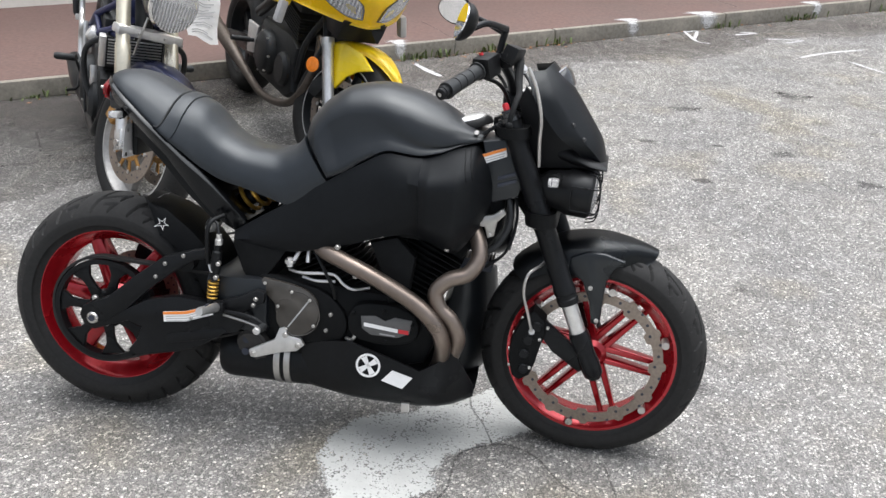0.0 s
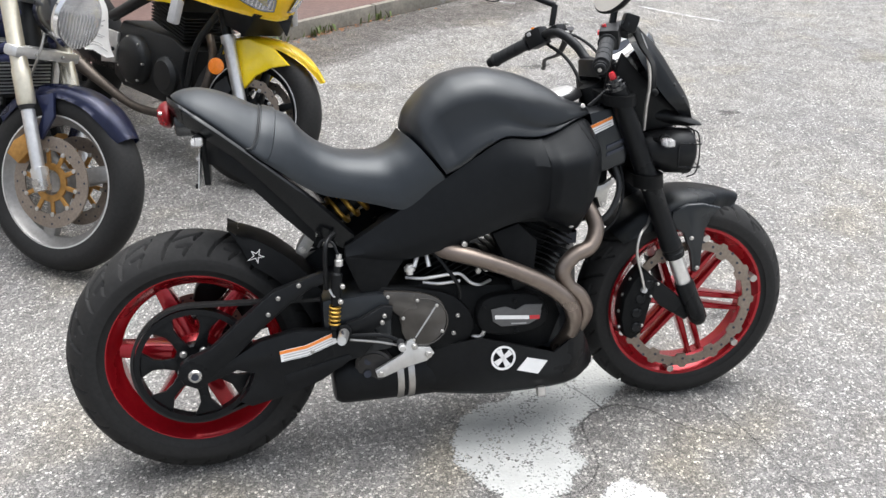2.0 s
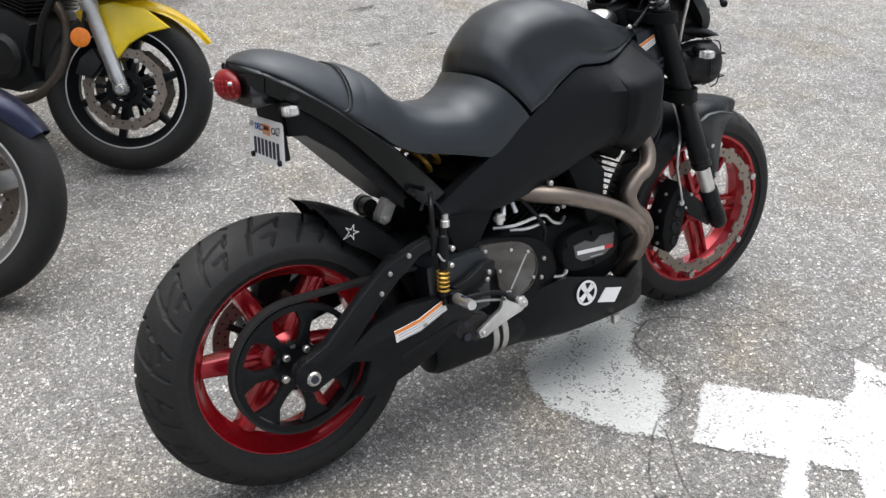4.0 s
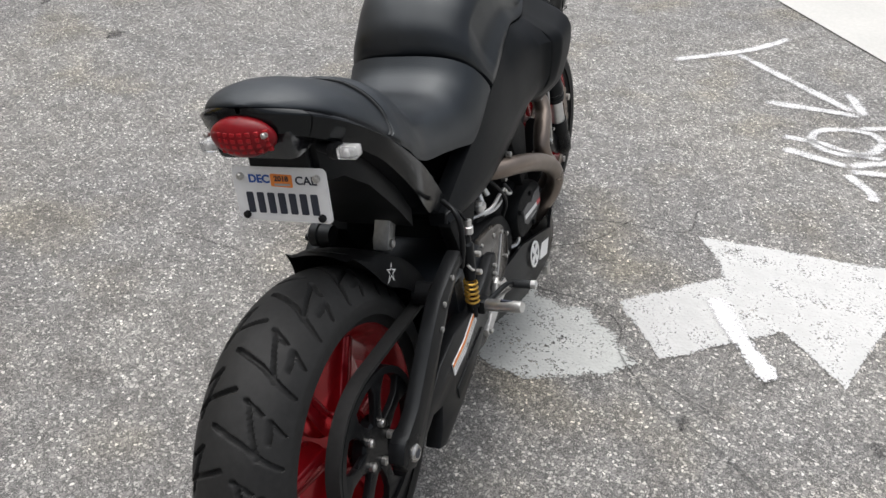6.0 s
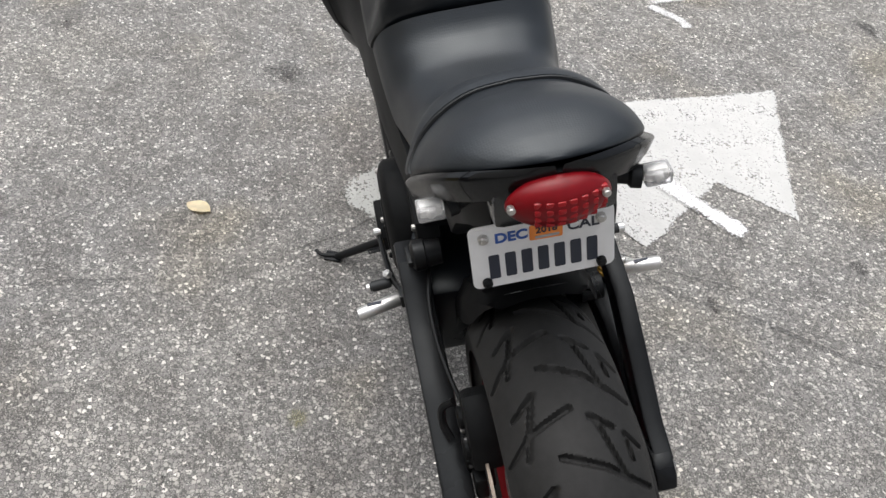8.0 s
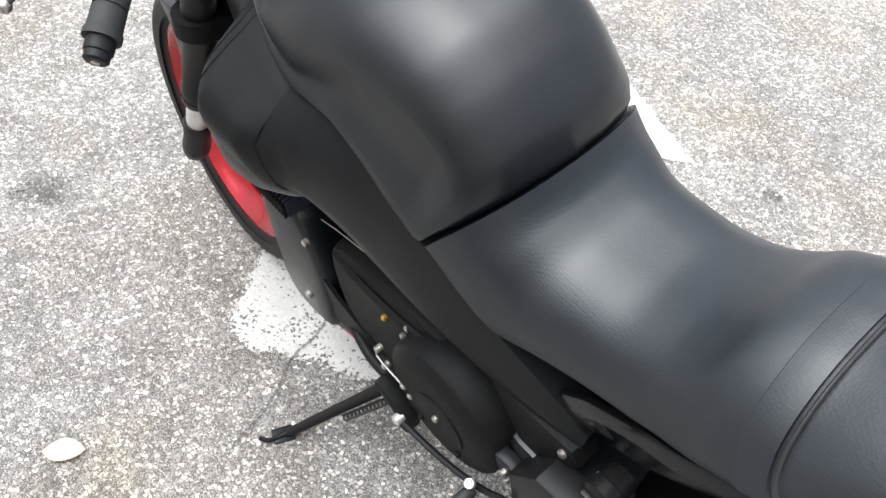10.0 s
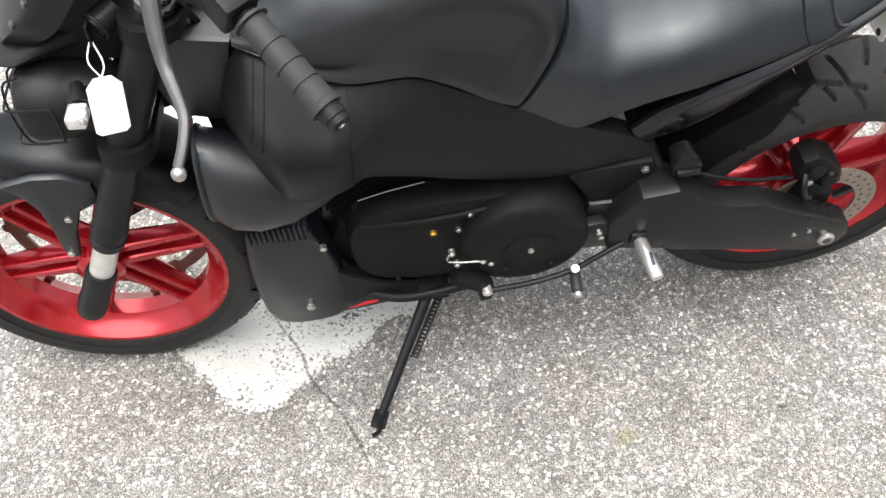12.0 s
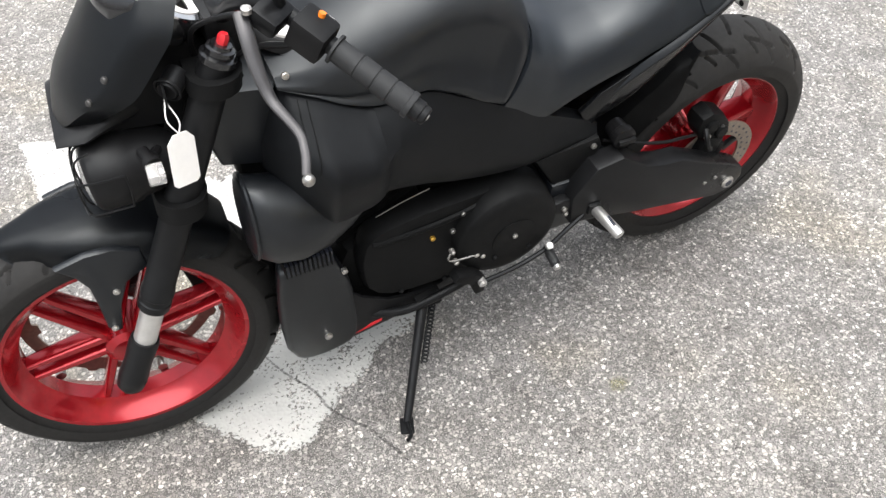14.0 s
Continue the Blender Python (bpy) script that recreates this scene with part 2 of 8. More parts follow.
LIME = material("cream_lime_render", (0.66, 0.63, 0.57), 0.9, vary=0.12, grain=45, blotch=1.2, bump=0.3, bump_scale=90)
KERB = material("kerb_concrete", (0.20, 0.185, 0.155), 0.85, vary=0.4, grain=50, blotch=5, bump=0.4, bump_scale=150)
SLAB = material("pale_concrete", (0.42, 0.415, 0.395), 0.85, vary=0.1, grain=60, blotch=3, bump=0.3, bump_scale=200)
ASPHALT = asphalt()
PAINT = road_paint("road_paint", 1.09, 1.20, (0.57, 0.57, 0.558), 0.93)
OLD_PAINT = road_paint("worn_road_paint", 1.09, 1.17, (0.56, 0.57, 0.545), 0.9)
SPRAY = road_paint("spray_paint", 0.95, 1.25, (0.74, 0.74, 0.74), 0.85)
DASH = road_paint("fresh_spray_paint", 1.05, 1.3, (0.86, 0.86, 0.86), 0.97)
GRIME = road_paint("gutter_grime", 0.85, 1.5, (0.085, 0.07, 0.058), 0.6)
STAIN = road_paint("oil_stain", 0.95, 1.25, (0.06, 0.058, 0.056), 0.6)
DARK_FILM = road_paint("dark_film", 0.95, 1.45, (0.08, 0.075, 0.07), 0.5)
MOSS = road_paint("moss_film", 0.85, 1.3, (0.30, 0.28, 0.10), 0.45)
FAINT_DARK = road_paint("faint_dark", 0.98, 1.7, (0.085, 0.080, 0.074), 0.5)
CRACK = road_paint("crack_tar", 1.02, 1.2, (0.07, 0.07, 0.068), 0.5)



def fluted(name, axis):
    """A silvered lamp bowl; the glints of its fluted lens are painted as bands."""
    m = material(name, (0.4, 0.4, 0.41), 0.22, 0.9, vary=0.3, grain=30, blotch=14)
    nt = m.node_tree
    w = nt.nodes.new("ShaderNodeTexWave")
    w.bands_direction = axis
    w.inputs["Scale"].default_value, w.inputs["Distortion"].default_value, w.inputs["Detail"].default_value = 22.0, 2.5, 2.0
    nt.links.new(nt.nodes["Texture Coordinate"].outputs["Object"], w.inputs["Vector"])
    r = nt.nodes.new("ShaderNodeValToRGB")
    r.color_ramp.elements[0].color, r.color_ramp.elements[1].color = (0.10, 0.11, 0.11, 1), (0.72, 0.72, 0.73, 1)
    nt.links.new(w.outputs["Fac"], r.inputs[0])
    nt.links.new(r.outputs[0], nt.nodes["Principled BSDF"].inputs["Base Color"])
    return m


LAMP_BOWL = fluted("fluted_lamp_bowl", "Y")


# ---- mesh helpers ----
def part(name, bm, mat, parent=None, label="", sharp=38, m=None):
    """Links a bmesh as one mesh object, under a thing or a part."""
    bmesh.ops.recalc_face_normals(bm, faces=bm.faces)
    lim = radians(sharp)
    for f in bm.faces:
        f.smooth = True
    for e in bm.edges:
        if len(e.link_faces) == 2 and e.calc_face_angle(0) > lim:
            e.smooth = False
    me = bpy.data.meshes.new(name)
    bm.to_mesh(me)
    bm.free()
    me.materials.append(mat)
    ob = new(name, me)
    if parent:
        ob.parent = parent
    if m is not None:
        ob.matrix_local = m
    if label:
        tagged(ob, label)
    return ob


def again(ob, m, parent=None):
    """Another object on the same mesh."""
    o = new(ob.name, ob.data)
    o.parent = parent or ob.parent
    o.matrix_local = m
    return o


def smooth_pts(pts, res=6):
    """A Catmull-Rom curve through the points."""
    P = [Vector(p) for p in pts]
    if len(P) < 3:
        return P
    P = [2 * P[0] - P[1]] + P + [2 * P[-1] - P[-2]]
    out = []
    for i in range(1, len(P) - 2):
        a, b, c, d = P[i - 1:i + 3]
        for k in range(res):
            t = k / res
            out.append(0.5 * (2 * b + (c - a) * t + (2 * a - 5 * b + 4 * c - d) * t * t + (3 * b - a - 3 * c + d) * t ** 3))
    return out + [P[-2]]


def curve(xs, ys, x):
    """A smooth line through a table, with no overshoot."""
    xs, ys = list(xs), list(ys)
    if x <= xs[0]:
        return ys[0]
    if x >= xs[-1]:
        return ys[-1]
    s = [(ys[i + 1] - ys[i]) / (xs[i + 1] - xs[i]) for i in range(len(xs) - 1)]
    t = [s[0]] + [0 if s[i] * s[i + 1] <= 0 else 2 * s[i] * s[i + 1] / (s[i] + s[i + 1]) for i in range(len(s) - 1)] + [s[-1]]
    i = max(k for k in range(len(xs) - 1) if xs[k] <= x)
    h = xs[i + 1] - xs[i]
    u = (x - xs[i]) / h
    return (2 * u ** 3 - 3 * u * u + 1) * ys[i] + (u ** 3 - 2 * u * u + u) * h * t[i] + (3 * u * u - 2 * u ** 3) * ys[i + 1] + (u ** 3 - u * u) * h * t[i + 1]


def loft(bm, rings, cap=True, closed=True):
    rows = [[bm.verts.new(p) for p in r] for r in rings]
    n = len(rows[0])
    for a, b in zip(rows, rows[1:]):
        for i in range(n if closed else n - 1):
            j = (i + 1) % n
            bm.faces.new((a[i], a[j], b[j], b[i]))
    if cap and closed:
        bm.faces.new(rows[0])
        bm.faces.new(rows[-1])
    return bm


def box(bm, c, size, rot=None, bev=0.0):
    t = bmesh.new()
    bmesh.ops.create_cube(t, size=1.0)
    for v in t.verts:
        v.co = Vector((v.co.x * size[0], v.co.y * size[1], v.co.z * size[2]))
    if bev:
        bmesh.ops.bevel(t, geom=t.edges[:], offset=bev, segments=2, affect="EDGES", profile=0.6)
    m = Matrix.Translation(c) @ (rot.to_4x4() if rot is not None else Matrix())
    return merge(bm, t, m)


def merge(bm, t, m=None):
    if m is not None:
        bmesh.ops.transform(t, matrix=m, verts=t.verts[:])
    me = bpy.data.meshes.new("tmp")
    t.to_mesh(me)
    t.free()
    bm.from_mesh(me)
    bpy.data.meshes.remove(me)
    return bm


def frame_of(d):
    d = Vector(d).normalized()
    up = Vector((0, 0, 1)) if abs(d.z) < 0.9 else Vector((1, 0, 0))
    a = d.cross(up).normalized()
    return a, d.cross(a)


def cyl(bm, p0, p1, r0, r1=None, n=20):
    p0, p1 = Vector(p0), Vector(p1)
    r1 = r0 if r1 is None else r1
    a, b = frame_of(p1 - p0)
    ring = lambda p, r: [p + r * (math.cos(2 * math.pi * i / n) * a + math.sin(2 * math.pi * i / n) * b) for i in range(n)]
    return loft(bm, [ring(p0, r0), ring(p1, r1)])


def turned(bm, p0, p1, prof, n=24):
    """A turned part along p0-p1; prof: rows of (share of the length, radius)."""
    p0, p1 = Vector(p0), Vector(p1)
    a, b = frame_of(p1 - p0)
    return loft(bm, [[p0.lerp(p1, s) + r * (math.cos(2 * math.pi * i / n) * a + math.sin(2 * math.pi * i / n) * b) for i in range(n)] for s, r in prof])


def tube(bm, pts, r, n=12, res=6, flat=1.0):
    """A pipe through the points; r: one radius or one for each point."""
    P = smooth_pts(pts, res)
    R = [r] * len(P) if isinstance(r, (int, float)) else [curve(range(len(r)), r, i * (len(r) - 1) / (len(P) - 1)) for i in range(len(P))]
    a = None
    rings = []
    for i, p in enumerate(P):
        d = (P[min(i + 1, len(P) - 1)] - P[max(i - 1, 0)]).normalized()
        if a is None:
            a, _ = frame_of(d)
        a = (a - d * a.dot(d)).normalized()
        b = d.cross(a)
        rings.append([p + R[i] * (math.cos(2 * math.pi * k / n) * a + flat * math.sin(2 * math.pi * k / n) * b) for k in range(n)])
    return loft(bm, rings)


def lathe(bm, prof, c=(0, 0, 0), n=72, closed=True):
    """A ring about the y axis through c; prof: closed rows of (y, radius)."""
    c = Vector(c)
    rings = [[c + Vector((r * math.cos(2 * math.pi * i / n), y, r * math.sin(2 * math.pi * i / n))) for y, r in prof] for i in range(n)]
    rows = [[bm.verts.new(p) for p in r] for r in rings]
    k = len(prof)
    for i in range(n):
        a, b = rows[i], rows[(i + 1) % n]
        for j in range(k if closed else k - 1):
            bm.faces.new((a[j], a[(j + 1) % k], b[(j + 1) % k], b[j]))
    return bm


def prism(bm, outline, y0, y1, bev=0.004, rounded=0):
    """A plate with the outline (x, z) from y0 to y1."""
    pts = [(p[0], 0, p[1]) for p in outline]
    if rounded:
        pts = [tuple(p) for p in smooth_pts(pts + [pts[0]], rounded)][:-1]
    t = bmesh.new()
    lo = [t.verts.new((p[0], y0, p[2])) for p in pts]
    hi = [t.verts.new((p[0], y1, p[2])) for p in pts]
    t.faces.new(lo)
    t.faces.new(hi)
    n = len(pts)
    for i in range(n):
        t.faces.new((lo[i], lo[(i + 1) % n], hi[(i + 1) % n], hi[i]))
    bmesh.ops.recalc_face_normals(t, faces=t.faces)
    if bev:
        ed = [e for e in t.edges if all(len(v.link_edges) for v in e.verts) and abs(e.verts[0].co.y - e.verts[1].co.y) < 1e-6]
        bmesh.ops.bevel(t, geom=ed, offset=bev, segments=2, affect="EDGES", profile=0.5, clamp_overlap=True)
    return merge(bm, t)


def sheet(name, outline, z, mat, cell=0.03, soft=0.05, label="", category="", wob=0.012, kind="structure"):
    """A thin flat marking on the ground with a ragged rim."""
    P = [Vector((x, y)) for x, y in outline]
    Q = []
    for i, p in enumerate(P):
        q = P[(i + 1) % len(P)]
        k = max(1, int((q - p).length / cell))
        for j in range(k):
            w = p.lerp(q, j / k)
            Q.append(w + Vector((noise.noise((w.x * 19, w.y * 19, 3)), noise.noise((w.x * 19, w.y * 19, 8)))) * wob)
    c = sum(Q, Vector((0, 0))) / len(Q)
    bm = bmesh.new()
    lay = bm.verts.layers.float.new("rim")
    outer = [bm.verts.new((q.x, q.y, z)) for q in Q]
    n = len(Q)
    inner = []
    for i, q in enumerate(Q):
        d = (Q[(i + 1) % n] - Q[i - 1]).normalized()
        nrm = Vector((-d.y, d.x))
        inner.append(q + nrm * soft)
    area = sum(Q[i].x * Q[(i + 1) % n].y - Q[(i + 1) % n].x * Q[i].y for i in range(n))
    if area < 0:
        inner = [q * 2 - w for q, w in zip(Q, inner)]
    if soft > 0.15:
        inner = [q.lerp(c, min(0.9, soft / (c - q).length)) for q in Q]
    rim_in = [bm.verts.new((q.x, q.y, z)) for q in inner]
    for v in outer:
        v[lay] = 0.22
    for i in range(n):
        bm.faces.new((outer[i], outer[(i + 1) % n], rim_in[(i + 1) % n], rim_in[i]))
    f = bm.faces.new(rim_in)
    bmesh.ops.triangulate(bm, faces=[f])
    bmesh.ops.bisect_plane(bm, geom=bm.verts[:] + bm.edges[:] + bm.faces[:], plane_co=(0, 0.12, 0), plane_no=(0, 1, 0))
    for v in bm.verts:
        v.co.z = z + rise(v.co.y)
    ob = part(name, bm, mat)
    return tagged(ob, label, category, kind=kind)


def stroke(bm, pts, w, z, lay):
    """A sprayed line on the ground; it fades to both sides."""
    P = smooth_pts([(x, y, z) for x, y in pts], 6)
    rows = []
    for i, p in enumerate(P):
        d = (P[min(i + 1, len(P) - 1)] - P[max(i - 1, 0)]).normalized()
        s = Vector((-d.y, d.x, 0)) * w * (0.5 + 0.15 * noise.noise(p * 9))
        row = [bm.verts.new(p + s * k) for k in (-1.5, -0.6, 0.6, 1.5)]
        e = 0.2 if i in (0, len(P) - 1) else 0
        for v, a in zip(row, (0.3, 0.0, 0.0, 0.3)):
            v[lay] = a + e
        rows.append(row)
    for a, b in zip(rows, rows[1:]):
        for i in range(3):
            bm.faces.new((a[i], a[i + 1], b[i + 1], b[i]))


# ---- ground, kerb and markings ----
def rise(y):
    """The lot climbs gently towards the kerb."""
    y = min(max(y, 0.2), 12.0)
    return 0.075 * (y - 0.2) ** 2 if y < 0.8 else 0.027 + 0.09 * (y - 0.8)


def lot():
    ys = [-400, -60, -12, -4, -1, 0.2] + [0.2 + 0.1 * k for k in range(1, 8)] + [1.2, 2.0, 3.5, 4.5, 6, 8, 10, 12, 40, 400]
    xs = [-400, -60, -12, -4, 0, 4, 12, 60, 400]
    bm = bmesh.new()
    V = [[bm.verts.new((x, y, rise(y))) for x in xs] for y in ys]
    for a, b in zip(V, V[1:]):
        for i in range(len(xs) - 1):
            bm.faces.new((a[i], a[i + 1], b[i + 1], b[i]))
    return part("ground", bm, ASPHALT)


tagged(lot(), "worn grey chip-seal asphalt with pale stones", "asphalt", kind="structure")

KA, KD = Vector((0.056, 3.686, 0)), Vector((0.8380, 0.5457, 0)).normalized()     # a point on the kerb's foot, and its run
KN = Vector((-KD.y, KD.x, 0))                                                # away from the road


def along(bm, prof, s0, s1, seg):
    """A long body along the kerb; prof: closed rows of (depth, height)."""
    rows = []
    for k in range(seg + 1):
        p = KA + KD * (s0 + (s1 - s0) * k / seg)
        rows.append([p + KN * d + Vector((0, 0, rise(p.y) + h)) for d, h in prof])
    return loft(bm, rows)


PAVE_H, PAVE_SLOPE, PAVE_W = 0.106, 0.08, 1.78
PAVE_CRACKS = [[(0.33, 0.50), (0.35, 0.34), (0.36, 0.21), (0.362, 0.11), (0.368, 0.04), (0.37, 0.001), (0.372, -0.04), (0.368, -0.08), (0.37, -0.10)], [(2.80, 0.75), (2.84, 0.55), (2.86, 0.36), (2.86, 0.27), (2.87, 0.14)], [(3.90, 0.36), (3.89, 0.25), (3.83, 0.14)]]


def pave_z(p, d):
    """The pavement's height at a point d behind the kerb's foot p."""
    return rise(p.y) + PAVE_H + PAVE_SLOPE * max(0.0, d - 0.06)


pavement = part("pavement", along(bmesh.new(), [(0.062, -0.2), (0.062, PAVE_H - 0.004), (0.075, PAVE_H), (PAVE_W + 0.1, PAVE_H + PAVE_SLOPE * (PAVE_W + 0.04)), (PAVE_W + 0.1, -0.2)], -40, 40, 40), PAVE)
tagged(pavement, "red-painted concrete pavement, faded and cracked", "pavement", kind="structure")
house_wall = part("wall_north", along(bmesh.new(), [(PAVE_W, -0.2), (PAVE_W, 4.6), (PAVE_W + 0.3, 4.6), (PAVE_W + 0.3, -0.2)], -24, 24, 24), LIME)
tagged(house_wall, "pale cream rendered house wall behind the pavement", "wall", kind="structure")
kerb = part("kerb", along(bmesh.new(), [(0.012, -0.2), (0.012, 0.02), (0.056, 0.02), (0.056, -0.2)], -40, 40, 40), KERB)
tagged(kerb, "weathered grey concrete kerb along the pavement", "kerb", kind="structure")
stone_bm = box(bmesh.new(), (0, 0, 0.019), (1.492, 0.060, 0.17), bev=0.010)
stone = None
for k in range(-8, 14):
    p = KA + KD * (k * 1.5 + 0.4) + KN * 0.031
    m = Matrix.Translation(p + Vector((0, 0, rise((p - KN * 0.031).y)))) @ pose(0, 0, 0, 0, 0, math.degrees(math.atan2(KD.y, KD.x))) @ pose(0, 0, 0, 0, -math.degrees(math.atan(0.09 * KD.y)), 0)
    if stone is None:
        stone = part("kerb_stone", stone_bm, KERB, kerb, m=m)
    else:
        again(stone, m)

sheet("painted_arrow", [(1.027, -0.267), (1.258, -0.521), (1.337, -0.500), (1.456, -0.426), (1.502, -1.071), (0.885, -0.864), (1.060, -0.708), (0.823, -0.427)], 0.004, PAINT, soft=0.012,
      label="white painted arrow head on the asphalt, lightly chipped", category="road marking", wob=0.008)
sheet("painted_tail", [(0.962, -0.205), (0.950, -0.135), (0.970, -0.070), (1.02, -0.025), (1.06, 0.015), (1.12, 0.05), (1.185, 0.095), (1.262, 0.150), (1.20, 0.232), (1.16, 0.292), (1.115, 0.328), (1.062, 0.316), (0.99, 0.252), (0.96, 0.225), (0.902, 0.198), (0.82, 0.13), (0.743, 0.115), (0.682, 0.06), (0.628, -0.03), (0.615, -0.12), (0.65, -0.21), (0.71, -0.315), (0.787, -0.384), (0.885, -0.295)],
      0.004, OLD_PAINT, soft=0.02, label="worn greyish white painted patch behind the arrow head", category="road marking", wob=0.009)
sheet("oil_stain", [(1.610, 0.427), (1.645, 0.508), (1.709, 0.520), (1.747, 0.472), (1.721, 0.392), (1.647, 0.378)], 0.004, STAIN, soft=0.04, label="dark oil stain soaked into the asphalt", category="stain")

# two patches that darken the asphalt near the kerb and fade at the rim
sheet("dark_patch", [(-2.498, 2.103), (-1.836, 1.794), (-1.279, 1.773), (-1.043, 2.030), (-1.114, 2.531), (-1.551, 2.804), (-2.211, 2.722)], 0.004, DARK_FILM, soft=0.28, label="dark patch on the asphalt near the kerb", category="stain", wob=0.05)
sheet("dark_patch", [(-1.298, 3.027), (-0.903, 2.533), (-0.378, 2.497), (-0.081, 2.952), (-0.227, 3.345), (-0.735, 3.234)], 0.005, DARK_FILM, soft=0.22, label="dark patch on the asphalt near the kerb", category="stain", wob=0.05)

# a wide, very soft sheet that tones the ground down round both motorcycles
sheet("dark_patch", [(-4.2, 1.5), (-2.8, 1.05), (-1.7, 0.95), (-1.1, 1.25), (-0.8, 1.8), (-0.75, 2.4), (-0.95, 2.85), (-1.7, 2.45), (-2.8, 1.80), (-3.6, 1.6)], 0.003, FAINT_DARK, soft=0.45, label="broad darker area of the asphalt round the parked motorcycles", category="stain", wob=0.06)


def spot(x, y, r, mat, label, turn, tall=0.6):
    """A small ragged stain."""
    ring = [(x + r * (1 + 0.25 * math.sin(3 * a + turn)) * math.cos(a + turn), y + r * tall * (1 + 0.2 * math.cos(2 * a)) * math.sin(a + turn)) for a in [2 * math.pi * k / 12 for k in range(12)]]
    return sheet("ground_spot", ring, 0.004, mat, cell=0.02, soft=r * 0.35, label=label, category="stain", wob=r * 0.25)


for k, (x, y, r) in enumerate(((1.601, 2.567, 0.06), (2.285, 2.543, 0.07), (2.494, 3.523, 0.12), (1.851, 2.109, 0.055), (2.61, 2.226, 0.075), (1.845, 3.132, 0.10), (1.965, 2.586, 0.035), (0.233, 0.427, 0.013), (0.558, 0.568, 0.015), (0.266, 0.702, 0.012), (0.089, 0.198, 0.010), (0.071, 0.421, 0.010), (0.617, -0.522, 0.030), (0.709, -0.942, 0.030), (1.895, 1.107, 0.030), (1.876, -1.593, 0.060))):
    spot(x, y, r, STAIN, "small dark grey stain on the asphalt", k * 1.3)
spot(0.393, 0.448, 0.024, MOSS, "small yellow-green moss spot on the asphalt", 0.4, 1.0)


def ground_lines(name, lines, w, mat, label, category, lift=0.006):
    bm = bmesh.new()
    lay = bm.verts.layers.float.new("rim")
    for pts in lines:
        stroke(bm, pts, w, 0, lay)
    for v in bm.verts:
        v.co.z = rise(v.co.y) + lift
    return tagged(part(name, bm, mat), label, category, kind="structure")


ground_lines("sprayed_dash", [[(1.141, -0.517), (0.989, -0.602), (0.846, -0.698)]], 0.042, DASH, "short white sprayed stripe across the arrow", "spray mark", 0.009)
ground_lines("sprayed_arrow", [[(2.900, -0.089), (3.076, -0.303), (3.228, -0.445), (3.393, -0.551)], [(3.089, -0.341), (2.851, -0.600), (2.600, -0.874)], [(2.587, -0.516), (2.591, -0.725), (2.590, -0.875)], [(2.814, -0.820), (2.708, -0.859), (2.592, -0.884)]], 0.040, SPRAY, "thin white sprayed arrow pointing over the asphalt", "spray mark")
ground_lines("crack", [[(1.486, -0.226), (1.301, -0.134), (1.21, -0.02), (1.13, 0.02), (1.085, 0.012), (1.0, -0.05), (0.985, -0.215), (0.91, -0.305), (0.807, -0.327), (0.659, -0.451), (0.588, -0.575), (0.488, -0.702), (0.411, -0.807), (0.36, -0.98)], [(1.085, 0.012), (1.05, 0.10), (1.005, 0.18), (0.985, 0.25), (0.93, 0.33), (0.88, 0.45)], [(0.985, -0.215), (1.04, -0.25)], [(0.807, -0.327), (0.787, -0.384), (0.71, -0.50), (0.66, -0.62)], [(0.76, 1.06), (0.784, 0.959), (0.791, 0.825), (0.83, 0.72)], [(2.296, 2.361), (2.339, 2.232), (2.418, 2.170), (2.496, 2.060), (2.598, 2.022)], [(1.39, -0.005), (1.431, -0.183), (1.455, -0.384), (1.596, -0.40), (1.637, -0.443)]], 0.006, CRACK, "thin dark crack winding through the asphalt", "crack", 0.007)
ground_lines("sprayed_scrawl", [[(2.282, -0.602), (2.281, -0.732), (2.240, -0.859), (2.224, -0.959)], [(2.370, -0.962), (2.436, -0.919), (2.443, -0.834), (2.397, -0.743), (2.314, -0.708), (2.246, -0.736), (2.216, -0.815), (2.261, -0.913), (2.327, -0.945), (2.370, -0.962)],
             [(2.176, -0.615), (2.152, -0.726), (2.122, -0.844)], [(2.122, -0.844), (2.200, -0.955), (2.219, -1.046)], [(2.061, -0.837), (2.006, -0.878), (1.952, -0.918), (1.892, -0.927)], [(2.086, -0.845), (2.108, -0.948), (2.108, -0.988)]], 0.034, SPRAY, "white sprayed scrawl that cannot be read", "spray mark")
ground_lines("sprayed_scrawl", [[(2.459, -0.857), (2.536, -1.006), (2.640, -1.110), (2.655, -1.180), (2.594, -1.201), (2.537, -1.136), (2.522, -1.014)], [(2.522, -1.014), (2.410, -1.019), (2.327, -1.026)], [(2.284, -1.028), (2.328, -1.098), (2.362, -1.187)],
             [(2.352, -1.144), (2.485, -1.255), (2.468, -1.293), (2.391, -1.327), (2.356, -1.227), (2.341, -1.163)], [(2.341, -1.163), (2.248, -1.184), (2.122, -1.118)], [(2.235, -1.294), (2.213, -1.454), (2.246, -1.611)]], 0.034, SPRAY, "white sprayed scrawl that cannot be read", "spray mark")
